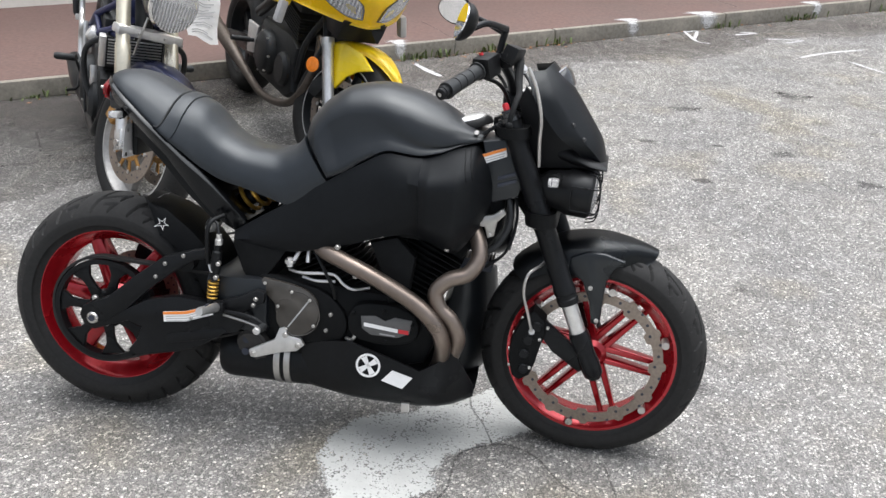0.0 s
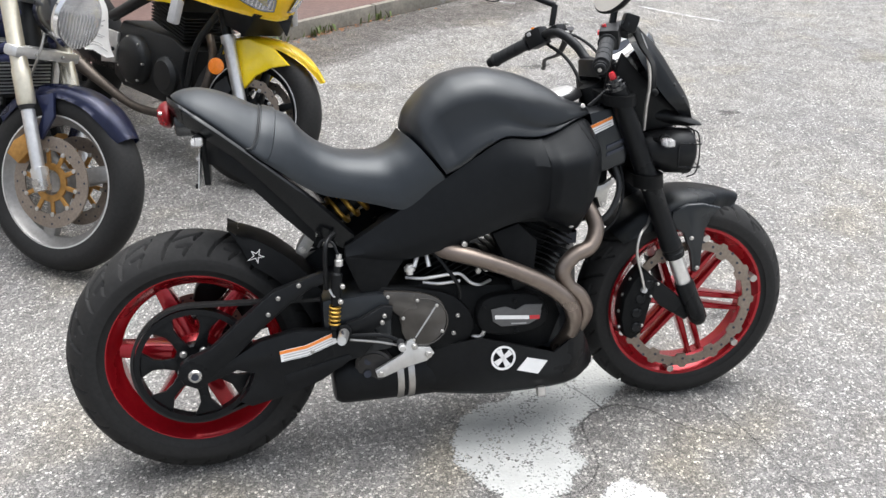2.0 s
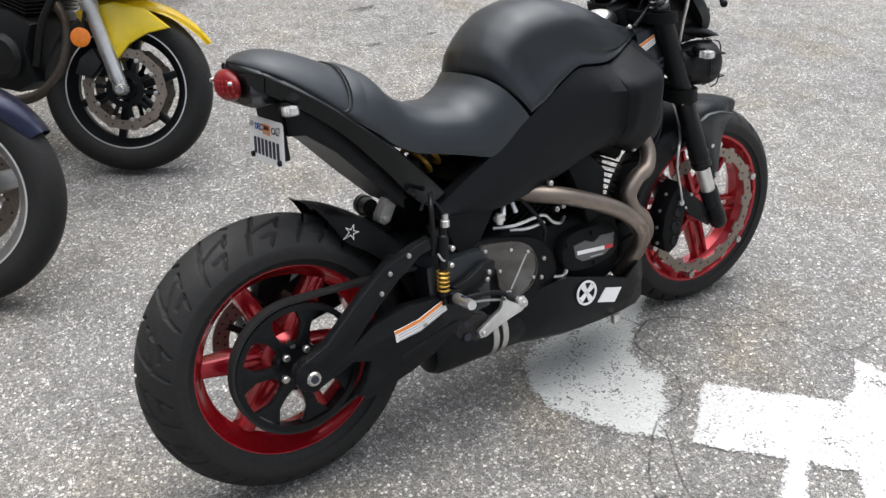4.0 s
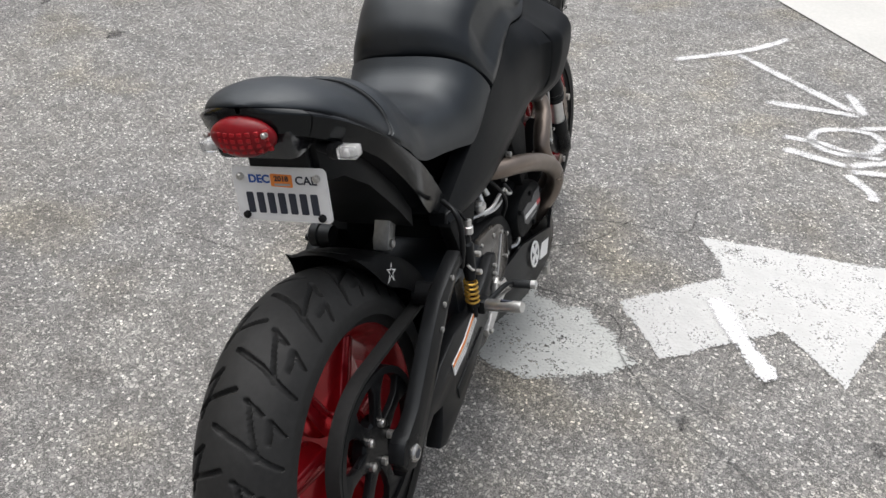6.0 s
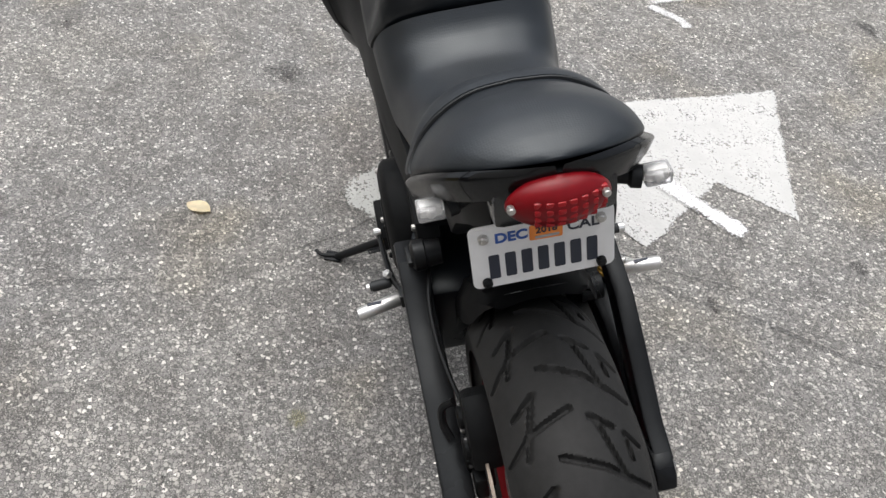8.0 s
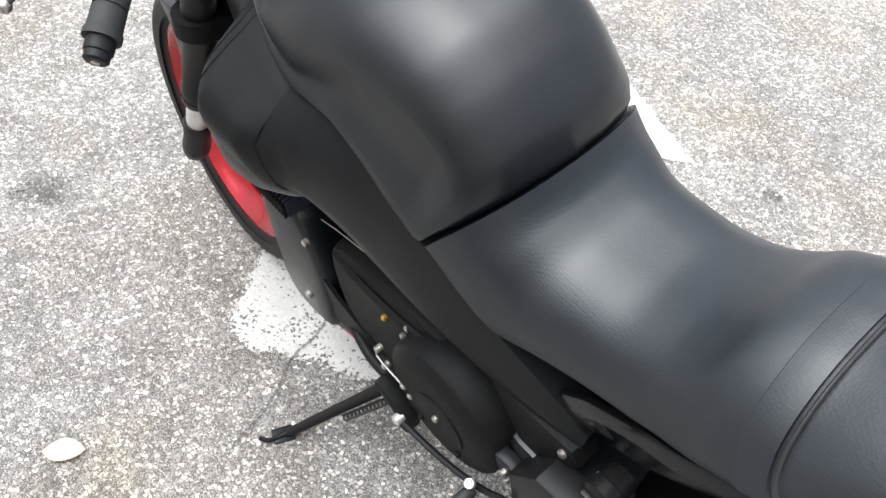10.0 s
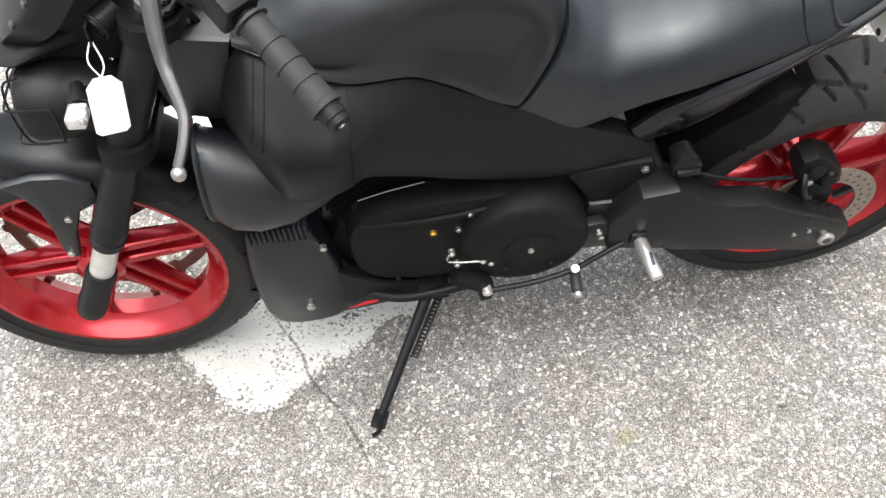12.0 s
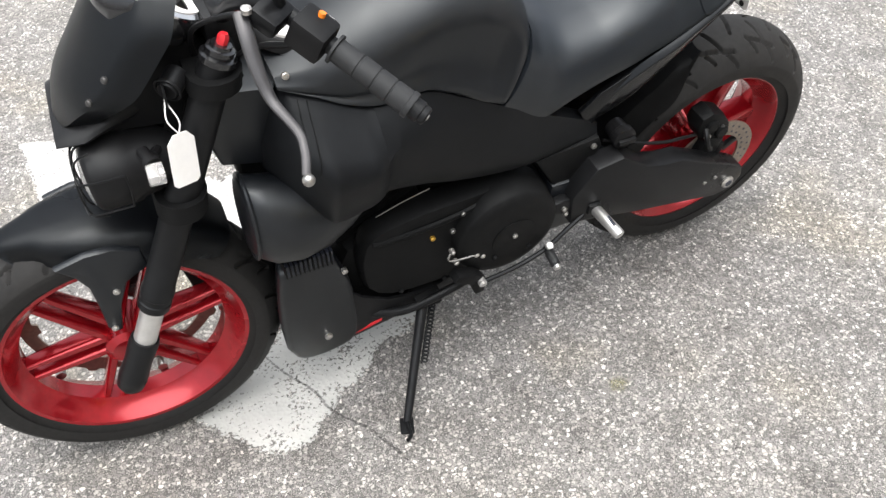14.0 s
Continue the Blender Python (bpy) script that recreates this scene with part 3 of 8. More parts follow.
ground_lines("chalk_scrawl", [[(1.943, 4.955), (2.022, 4.652), (2.117, 4.603)], [(1.958, 4.876), (2.046, 4.933), (2.013, 4.695)], [(2.235, 4.951), (2.411, 4.713)], [(2.311, 4.890), (2.488, 4.986), (2.364, 4.985)], [(2.493, 5.020), (2.622, 5.056)], [(2.507, 4.832), (2.794, 4.861), (2.654, 4.747)],
             [(2.525, 4.535), (2.855, 4.550)], [(2.669, 4.364), (2.893, 4.545), (3.196, 4.711)], [(2.671, 4.971), (2.830, 4.949)], [(3.256, 4.641), (3.245, 4.753)], [(3.010, 4.386), (3.227, 4.115), (3.482, 3.866)]], 0.024, SPRAY, "faded white sprayed scrawl near the kerb", "spray mark")
ground_lines("kerb_tick", [[(0.143, 3.625), (0.223, 3.521), (0.370, 3.380)]], 0.035, SPRAY, "white sprayed tick near the kerb", "spray mark")
ground_lines("kerb_tick", [[(1.481, 4.737), (1.559, 4.631)], [(2.804, 5.559), (2.880, 5.444)]], 0.03, SPRAY, "white sprayed tick near the kerb", "spray mark")


gutter = [KA + KD * (-4 + 0.5 * k) - KN * (0.22 + 0.1 * math.sin(k * 1.7)) for k in range(24)]
ground_lines("gutter_grime", [[(p.x, p.y) for p in gutter]], 0.42, GRIME, "dark brown grime in the gutter along the kerb", "stain", 0.0035)


def kerb_splash(s, w):
    """A dab of white paint over the kerb's face and top."""
    p = KA + KD * s
    bm = bmesh.new()
    lay = bm.verts.layers.float.new("rim")
    rows = []
    for d, h, q in ((-0.004, 0.005, 0.5), (-0.003, 0.05, 0.8), (-0.003, 0.094, 0.9), (0.010, 0.1085, 1.0), (0.055, 0.1085, 1.2), (0.075, 0.111, 1.8), (0.11, 0.114, 1.6)):
        row = []
        for k, e in ((-1, 0.25), (-0.4, 0.0), (0.4, 0.0), (1, 0.25)):
            v = bm.verts.new(p + KD * (w * q * k * 0.5) + KN * d + Vector((0, 0, rise(p.y) + h)))
            v[lay] = e + (0.2 if h < 0.03 else 0)
            row.append(v)
        rows.append(row)
    for a, b in zip(rows, rows[1:]):
        for i in range(3):
            bm.faces.new((a[i], a[i + 1], b[i + 1], b[i]))
    return tagged(part("kerb_splash", bm, SPRAY), "white sprayed dab on the kerb", "spray mark", kind="structure")


# cracks across the pavement; the first runs on down the kerb's face
bm = bmesh.new()
lay = bm.verts.layers.float.new("rim")
for pts in PAVE_CRACKS:
    rows = []
    for u, d in pts:
        p = KA + KD * u
        h = Vector((0, 0, pave_z(p, d) + 0.003)) if d > 0 else Vector((0, 0, rise(p.y) + PAVE_H + 0.003 + d))
        q = p + KN * max(d, -0.002) + h
        w = 0.004 + 0.003 * noise.noise(q * 31)
        rows.append([bm.verts.new(q + KD * k * w) for k in (-1.5, -0.6, 0.6, 1.5)])
        for v, a in zip(rows[-1], (0.3, 0.0, 0.0, 0.3)):
            v[lay] = a
    for a, b in zip(rows, rows[1:]):
        for k in range(3):
            bm.faces.new((a[k], a[k + 1], b[k + 1], b[k]))
tagged(part("crack", bm, CRACK), "dark cracks across the red pavement", "crack", kind="structure")
for s, w in ((-0.02, 0.10), (1.80, 0.13), (2.48, 0.22), (3.56, 0.12), (5.0, 0.15)):
    kerb_splash(s, w)
slab = bmesh.new()
slab.faces.new([slab.verts.new((x, y, 0.006)) for x, y in ((5.663, 0.768), (3.228, -0.985), (2.710, -1.358), (-2.159, -4.864), (-3, -14), (14, -14), (14.0, 0.768))][::-1])
tagged(part("concrete_apron", slab, SLAB), "pale smooth concrete apron beside the asphalt", "concrete", kind="structure")


# ---- the black motorcycle: x ahead, y to its left, z up; it leans on its side stand ----
LEAN_SIDE = 9.5
bike = new("motorcycle")
bike.matrix_world = Matrix.Translation((0.003, 0, 0.002)) @ pose(0, 0, 0, 0, 0, 1.4) @ pose(0, 0, 0, -LEAN_SIDE, 0, 0)
tagged(bike, "matte black naked motorcycle with red wheels leaning on its side stand", "motorcycle")
STEER_P, STEER_D, STEER_A = Vector((1.095, 0, 0.80)), Vector((-0.37, 0, 0.93)).normalized(), -4.0
STEER = Matrix.Translation(STEER_P) @ Matrix.Rotation(radians(3.8), 4, "X") @ Matrix.Rotation(radians(STEER_A), 4, STEER_D) @ Matrix.Translation(-STEER_P)
BARS = Matrix.Translation(STEER_P) @ Matrix.Rotation(radians(4.5), 4, STEER_D) @ Matrix.Translation(-STEER_P)
RA, FA = Vector((0.0, 0, 0.313)), Vector((1.325, 0, 0.300))
bolt_mesh = []


def bolt(p, d, r=0.006, h=0.005, mat=ZINC, parent=bike, name="bolt"):
    """A small cap bolt, its head towards d."""
    if not bolt_mesh:
        bm = bmesh.new()
        cyl(bm, (0, 0, -1), (0, 0, 0.7), 1.0, n=12)
        cyl(bm, (0, 0, 0.7), (0, 0, 1.0), 0.85, 0.6, n=12)
        me = bpy.data.meshes.new("bolt")
        bm.to_mesh(me)
        bm.free()
        bolt_mesh.append(me)
    key = mat.name
    me = next((x for x in bolt_mesh if x.name == "bolt_" + key), None)
    if me is None:
        me = bolt_mesh[0].copy()
        me.name = "bolt_" + key
        me.materials.append(mat)
        bolt_mesh.append(me)
    o = new(name, me)
    o.parent = parent
    o.matrix_local = Matrix.Translation(p) @ Vector(d).to_track_quat("Z", "Y").to_matrix().to_4x4() @ Matrix.Diagonal((r, r, h, 1))
    return o


# -- wheels --
def tyre(c, R, W, rim_r, grooves, pitches, parent, name="tyre"):
    """A tyre with its tread cut into the mesh."""
    prof = []
    crown = W * 0.58
    na = 72
    for k in range(na + 1):
        a = -1.12 + 2.24 * k / na
        prof.append((W / 2 * math.sin(a) / math.sin(1.12), R - crown * (1 - math.cos(a)) * 0.95, True))
    ye, re = prof[-1][0], prof[-1][1]
    side = [(ye * 1.0, re - 0.012), (ye * 0.985, re - 0.026), (ye * 0.93, rim_r + 0.018), (ye * 0.86, rim_r + 0.008), (ye * 0.80, rim_r - 0.004)]
    full = [(-y, r, False) for y, r in reversed(side)] + prof + [(y, r, False) for y, r in side]
    n = pitches * 54
    rows = []
    bm = bmesh.new()
    for i in range(n):
        th = 2 * math.pi * i / n
        s = (i % 54) / 54
        row = []
        for y, r, tread in full:
            d = 0.0
            if tread:
                d = 0.009 * max(g_at(s, y / (W / 2), g) for g in grooves)
            row.append(bm.verts.new((c[0] + (r - d) * math.cos(th), c[1] + y, c[2] + (r - d) * math.sin(th))))
        rows.append(row)
    m = len(full)
    for i in range(n):
        a, b = rows[i], rows[(i + 1) % n]
        for j in range(m - 1):
            bm.faces.new((a[j], a[j + 1], b[j + 1], b[j]))
    return part(name, bm, RUBBER, parent, sharp=45)


def g_at(s, w, g):
    """How deep a groove g = (s0, w0, s1, w1, width) is cut at (s, w); it repeats along the tread."""
    s0, w0, s1, w1, wid = g
    best = 0.0
    for k in (-1, 0, 1):
        px, py = (s + k - s0) * 0.125, (w - w0) * 0.09
        dx, dy = (s1 - s0) * 0.125, (w1 - w0) * 0.09
        L2 = dx * dx + dy * dy
        t = min(1, max(0, (px * dx + py * dy) / L2))
        dist = math.hypot(px - t * dx, py - t * dy)
        best = max(best, min(1, max(0, (wid / 2 + 0.0012 - dist) / 0.0022)))
    return best


GROOVES = [(0, 0.25, 0.18, -0.34, 0.0075), (0.18, -0.34, 0.46, -0.9, 0.007), (-0.36, -0.26, -0.22, -0.55, 0.0065), (-0.32, -0.32, 0.35, -0.6, 0.005), (-0.16, -0.7, 0.14, -0.74, 0.005), (-0.16, -0.7, 0, -0.9, 0.005), (-0.47, -0, -0.3, 0.62, 0.0075), (-0.3, 0.62, -0.06, 0.92, 0.006), (-0.72, 0.44, -0.54, 0.76, 0.0065), (-0.7, 0.46, -0.32, 0.6, 0.006), (-0.32, 0.6, -0.06, 0.68, 0.0055)]


def rim_profile(w, r):
    """A wheel's barrel: flanges at both edges, a dropped well between."""
    t = 0.006
    return [(-w, r + 0.006), (-w + 0.008, r + 0.007), (-w + 0.012, r - 0.005), (-w * 0.55, r - 0.016), (-w * 0.3, r - 0.028), (w * 0.3, r - 0.028), (w * 0.55, r - 0.016), (w - 0.012, r - 0.005), (w - 0.008, r + 0.007), (w, r + 0.006),
            (w - 0.001, r - 0.006), (w - 0.014, r - 0.016), (w * 0.5, r - 0.024), (w * 0.3, r - 0.037), (-w * 0.3, r - 0.037), (-w * 0.5, r - 0.024), (-w + 0.014, r - 0.016), (-w + 0.001, r - 0.006)]


def spoke(c, ang, r0, r1, w0, w1, t0, t1, y0, y1, shift=0.0):
    """One tapered spoke from the hub to the barrel."""
    bm = bmesh.new()
    d, s = Vector((math.cos(ang), 0, math.sin(ang))), Vector((-math.sin(ang), 0, math.cos(ang)))
    rings = []
    for k in range(6):
        u = k / 5
        w, t, y, r = w0 + (w1 - w0) * u ** 1.5, t0 + (t1 - t0) * u, y0 + (y1 - y0) * u, r0 + (r1 - r0) * u
        o = Vector(c) + d * r + s * shift + Vector((0, y, 0))
        ring = []
        for q in range(12):
            a = 2 * math.pi * (q + 0.5) / 12
            ca, sa = math.cos(a), math.sin(a)
            ring.append(o + s * w / 2 * math.copysign(abs(ca) ** 0.45, ca) + Vector((0, t / 2 * math.copysign(abs(sa) ** 0.45, sa), 0)))
        rings.append(ring)
    return loft(bm, rings)


rear_wheel = part("rear_wheel", lathe(bmesh.new(), rim_profile(0.070, 0.218), RA), RED, bike, "candy red cast rear wheel", m=Matrix.Translation((0, 0.009, 0)))
tyre(RA, 0.311, 0.174, 0.218, GROOVES, 16, rear_wheel)
bm = bmesh.new()
turned(bm, RA + Vector((0, -0.07, 0)), RA + Vector((0, 0.07, 0)), [(0, 0.045), (0.15, 0.062), (0.5, 0.052), (0.85, 0.062), (1, 0.045)], 36)
part("hub", bm, RED, rear_wheel)
for k in range(6):
    part("spoke", spoke(RA, radians(112 + 60 * k), 0.045, 0.192, 0.048, 0.036, 0.075, 0.05, 0, 0), RED, rear_wheel)

front_wheel = part("front_wheel", lathe(bmesh.new(), rim_profile(0.055, 0.222), FA), RED, bike, "candy red cast front wheel", m=STEER)
tyre(FA, 0.302, 0.132, 0.222, [(-a, b, -c, d, w) for a, b, c, d, w in GROOVES], 15, front_wheel)
bm = bmesh.new()
turned(bm, FA + Vector((0, -0.05, 0)), FA + Vector((0, 0.055, 0)), [(0, 0.03), (0.1, 0.042), (0.5, 0.036), (0.9, 0.042), (1, 0.03)], 36)
part("hub", bm, RED, front_wheel)
for k in range(6):
    for sh in (-0.017, 0.017):
        part("spoke", spoke(FA, radians(49 + 60 * k), 0.03, 0.19, 0.02, 0.013, 0.045, 0.03, 0.0, 0.0, sh), RED, front_wheel)


def wave_disc(c, y, r_out, r_in, waves, amp, mat, parent, t=0.005):
    bm = bmesh.new()
    n = 180
    rows = []
    for i in range(n):
        a = 2 * math.pi * i / n
        w = math.cos(waves * a)
        ro, ri = r_out + amp * (1 if w > 0.75 else -0.3), r_in + amp * 1.2 * (-1 if math.cos(waves * a + 0.3) > 0.55 else 0.4)
        rows.append([Vector(c) + Vector((r * math.cos(a), yy, r * math.sin(a))) for r, yy in ((ro, y - t / 2), (ro, y + t / 2), (ri, y + t / 2), (ri, y - t / 2))])
    V = [[bm.verts.new(p) for p in r] for r in rows]
    for i in range(n):
        a, b = V[i], V[(i + 1) % n]
        for j in range(4):
            bm.faces.new((a[j], a[(j + 1) % 4], b[(j + 1) % 4], b[j]))
    return part("brake_disc", bm, mat, parent, "worn steel perimeter brake disc")


fdisc = wave_disc(FA, -0.066, 0.190, 0.160, 12, 0.006, DISC, front_wheel)
for k in range(36):
    a, r = 2 * math.pi * k / 36, (0.168, 0.177, 0.186)[k % 3]
    p = FA + Vector((r * math.cos(a), -0.0683, r * math.sin(a)))
    part("drill_hole", cyl(bmesh.new(), p, p + Vector((0, -0.0008, 0)), 0.0042, n=8), INK, fdisc)
for k in range(6):
    a = radians(19 + 60 * k)
    p = FA + Vector((0.198 * math.cos(a), -0.070, 0.198 * math.sin(a)))
    bm = bmesh.new()
    cyl(bm, p + Vector((0, 0.03, 0)), p + Vector((0, -0.004, 0)), 0.010, n=14)
    part("disc_mount", bm, STEEL, front_wheel)

# -- frame, tank cover, seat --
def side_shell(bm, sgn, rows, inner, vs=(0, 0.06, 0.16, 0.3, 0.5, 0.7, 0.86, 0.95, 1.0), steps=40, x0=None, x1=None):
    """A hollow-beam side: rows of x, top z, low z, y at top, at the shoulder, at the foot."""
    xs = [r[0] for r in rows]
    x0, x1 = xs[0] if x0 is None else x0, xs[-1] if x1 is None else x1
    rings = []
    for k in range(steps + 1):
        x = x0 + (x1 - x0) * k / steps
        zt, zb, yt, yo, yb = [curve(xs, [r[i] for r in rows], x) for i in (1, 2, 3, 4, 5)]
        ring = [Vector((x, sgn * curve((0, 0.3, 0.75, 1.0), (yt, yo, yo * 0.6 + yb * 0.4 + 0.008, yb), v), zt + (zb - zt) * v)) for v in vs]
        ring += [Vector((x, sgn * (yb - inner), zb)), Vector((x, sgn * (min(yt, yb) - inner), (zt + zb) / 2)), Vector((x, sgn * (yt - inner), zt))]
        rings.append(ring)
    return loft(bm, rings)


FRAME = [(0.375, 0.575, 0.545, 0.118, 0.120, 0.118), (0.45, 0.622, 0.538, 0.128, 0.132, 0.126), (0.52, 0.664, 0.536, 0.138, 0.144, 0.134), (0.62, 0.728, 0.556, 0.150, 0.157, 0.146), (0.70, 0.776, 0.578, 0.152, 0.164, 0.152),
         (0.78, 0.812, 0.604, 0.151, 0.178, 0.156), (0.845, 0.806, 0.615, 0.150, 0.198, 0.158), (0.868, 0.807, 0.606, 0.147, 0.218, 0.158), (0.89, 0.813, 0.597, 0.142, 0.232, 0.154), (0.95, 0.836, 0.572, 0.124, 0.236, 0.140), (0.985, 0.842, 0.602, 0.110, 0.205, 0.120), (1.012, 0.815, 0.642, 0.098, 0.155, 0.10), (1.034, 0.765, 0.685, 0.085, 0.105, 0.085)]
for sgn in (-1, 1):
    part("frame_side", side_shell(bmesh.new(), sgn, FRAME, 0.035, steps=60, x1=0.862), FRAME_COAT, bike, "satin black frame beam", sharp=28)
    pod = part("frame_pod", side_shell(bmesh.new(), sgn, FRAME, 0.035, vs=[k / 16 for k in range(17)], steps=48, x0=0.8622), FRAME_COAT, bike, "bulging matte black frame pod", sharp=60)
    for shift in (0.0, 0.013):
        line = []
        for k in range(9):
            x, v = 0.962 + 0.016 * k / 8 + shift, 0.01 + 0.30 * k / 8
            zt, zb, yt, yo, yb = [curve([r[0] for r in FRAME], [r[i] for r in FRAME], x) for i in (1, 2, 3, 4, 5)]
            line.append((x, sgn * (curve((0, 0.3, 0.75, 1.0), (yt, yo, yo * 0.6 + yb * 0.4 + 0.008, yb), v) - 0.0008), zt + (zb - zt) * v))
        part("seam", tube(bmesh.new(), line, 0.0014, 6, 2), CAST, pod)

# tank cover and seat meet in one swept seam: its sides lie ahead of its middle
SEAM_X, SEAM_LEAD = 0.541, 0.084
DOME = ((1.0, 0.0), (0.985, 0.2), (0.93, 0.45), (0.82, 0.68), (0.64, 0.86), (0.36, 0.965), (0.0, 1.0))
TX = (0.541, 0.555, 0.58, 0.61, 0.66, 0.735, 0.82, 0.90, 0.95, 1.0)
TTOP = (0.840, 0.876, 0.906, 0.932, 0.960, 0.971, 0.955, 0.922, 0.890, 0.868)
EX = (0.60, 0.625, 0.66, 0.735, 0.78, 0.82, 0.85, 0.90, 0.95, 1.0)
TSEAM = (0.722, 0.735, 0.752, 0.796, 0.812, 0.808, 0.806, 0.816, 0.838, 0.852)
TWID = (0.150, 0.152, 0.152, 0.150, 0.149, 0.148, 0.147, 0.138, 0.122, 0.10)
TRIDGE_W = (0.75, 0.77, 0.80, 0.86, 0.90, 0.93, 0.95, 0.97, 0.99, 1.0)
TRIDGE = (0.45, 0.60, 0.62, 0.52, 0.42, 0.34, 0.28, 0.20, 0.15, 0.12)
bm = bmesh.new()
rings = []
for k in range(61):
    c = SEAM_X + (1.0 - SEAM_X) * (k / 60) ** 1.35
    lead = SEAM_LEAD * max(0.0, 1 - (c - SEAM_X) / 0.30) ** 1.2
    xe = c + lead
    zt, zs, w, vr = curve(TX, TTOP, c), curve(EX, TSEAM, xe), curve(EX, TWID, xe), curve(EX, TRIDGE, xe)
    rw = curve(EX, TRIDGE_W, xe)
    puff = -0.006 if k == 0 else 0.004 * min(1, k / 4)
    half = [(w - 0.012, 0.0), (w + 0.001, 0.05)]
    if vr > 0.1:
        half += [(w * (0.45 + 0.52 * rw), 0.05 + vr * 0.45), (w * rw, vr)]
    for q in range(1, 8):
        a = math.pi / 2 * q / 8
        half.append((w * (rw if vr > 0.1 else 1.0) * math.cos(a) ** 0.85, max(vr, 0.05) + (1 - max(vr, 0.05)) * math.sin(a) ** 0.95))
    half.append((0, 1.0))
    if vr <= 0.1:
        half[2:2] = [(w * 0.999, 0.06), (w * 0.998, 0.075)]
    t_rear = max(0.0, 1 - (c - SEAM_X) / 0.05)
    pts = []
    for y, v in half:
        yd = w * curve([d[1] for d in DOME], [d[0] for d in DOME], v)
        y = y + (yd - y) * t_rear if v > 0.06 else y
        pts.append((c + lead * (1 - v) ** 0.85, max(0, y + puff * (v > 0.03 and y > 0)), zs + (zt - zs) * v + puff * (v > 0.5)))
    hp = smooth_pts(pts, 3)
    rings.append([Vector((p.x, -p.y, p.z)) for p in hp] + [p for p in reversed(hp[:-1])])
loft(bm, rings)
part("tank_cover", bm, BLACK, bike, "matte black airbox cover", sharp=50)

SX = (-0.024, -0.018, -0.008, 0.006, 0.03, 0.06, 0.12, 0.18, 0.235, 0.265, 0.30, 0.34, 0.40, 0.46, 0.52, 0.541, 0.57)
STOP = (0.959, 0.963, 0.967, 0.971, 0.973, 0.969, 0.948, 0.920, 0.902, 0.886, 0.846, 0.815, 0.790, 0.785, 0.806, 0.833, 0.84)
SEX = (-0.024, -0.018, -0.008, 0.006, 0.03, 0.06, 0.12, 0.18, 0.235, 0.265, 0.30, 0.34, 0.40, 0.46, 0.52, 0.57, 0.625)
SEDGE = (0.955, 0.952, 0.946, 0.938, 0.923, 0.901, 0.855, 0.808, 0.770, 0.746, 0.724, 0.705, 0.690, 0.674, 0.659, 0.692, 0.730)
SWID = (0.012, 0.044, 0.068, 0.089, 0.110, 0.124, 0.139, 0.143, 0.138, 0.131, 0.125, 0.123, 0.126, 0.132, 0.140, 0.147, 0.151)
SADDLE = ((0.99, 0.0), (1.0, 0.16), (0.965, 0.42), (0.86, 0.70), (0.64, 0.90), (0.34, 0.985), (0.0, 1.0))
PILLION = ((0.985, 0.0), (0.99, 0.12), (0.925, 0.33), (0.815, 0.55), (0.62, 0.78), (0.34, 0.95), (0.0, 1.0))


def tucked(p):
    """The tail end sits a little further ahead and lower than the tables' own line."""
    w = max(0.0, min(1.0, (0.33 - p.x) / 0.25))
    return Vector((p.x + 0.032 * w, p.y, p.z - 0.010 * w))


def seat_ring(x, grow=0.0):
    lead = SEAM_LEAD * max(0.0, (x - 0.36) / (SEAM_X - 0.36)) ** 1.6
    zt, ze, w = curve(SX, STOP, x), curve(SEX, SEDGE, x + lead), curve(SEX, SWID, x + lead)
    b = max(0.0, min(1.0, (0.30 - x) / 0.12))
    half = [(w * (y + (py - y) * b), v + (pv - v) * b) for (y, v), (py, pv) in zip(SADDLE, PILLION)]
    hp = smooth_pts([(x + lead * (1 - v) ** 0.85, y + grow * (y > 0), ze + (zt - ze) * v + grow * (v > 0.5)) for y, v in half], 5)
    hp = [tucked(p) for p in hp]
    return [Vector((p.x, -p.y, p.z)) for p in hp] + [p for p in reversed(hp[:-1])]


seat = part("seat", loft(bmesh.new(), [seat_ring(SX[0] + (SEAM_X - 0.002 - SX[0]) * (k / 84) ** 1.5) for k in range(85)]), VINYL, bike, "black vinyl seat with a fine woven emboss", sharp=60)


def across_seat(x_edge, bow, width, grow, lip):
    """A band over the seat that bows forward in the middle."""
    n = len(seat_ring(0.2))
    rows = []
    for j in range(2, n - 2):
        u = abs(j - (n - 1) / 2) / ((n - 1) / 2)
        xc = x_edge + bow * max(0.0, math.cos(u * math.pi / 2)) ** 0.65
        row = []
        for dx, g in ((-width / 2 - lip, -0.002), (-width / 2, grow), (-width / 6, grow + 0.001), (width / 6, grow + 0.001), (width / 2, grow), (width / 2 + lip, -0.002)):
            row.append(seat_ring(xc + dx, g)[j])
        rows.append(row)
    return loft(bmesh.new(), rows, closed=False, cap=False)


part("strap", across_seat(0.156, 0.056, 0.034, 0.0035, 0.002), VINYL, seat)
part("piping", across_seat(0.133, 0.055, 0.004, 0.003, 0.001), GRIP_RUBBER, seat)

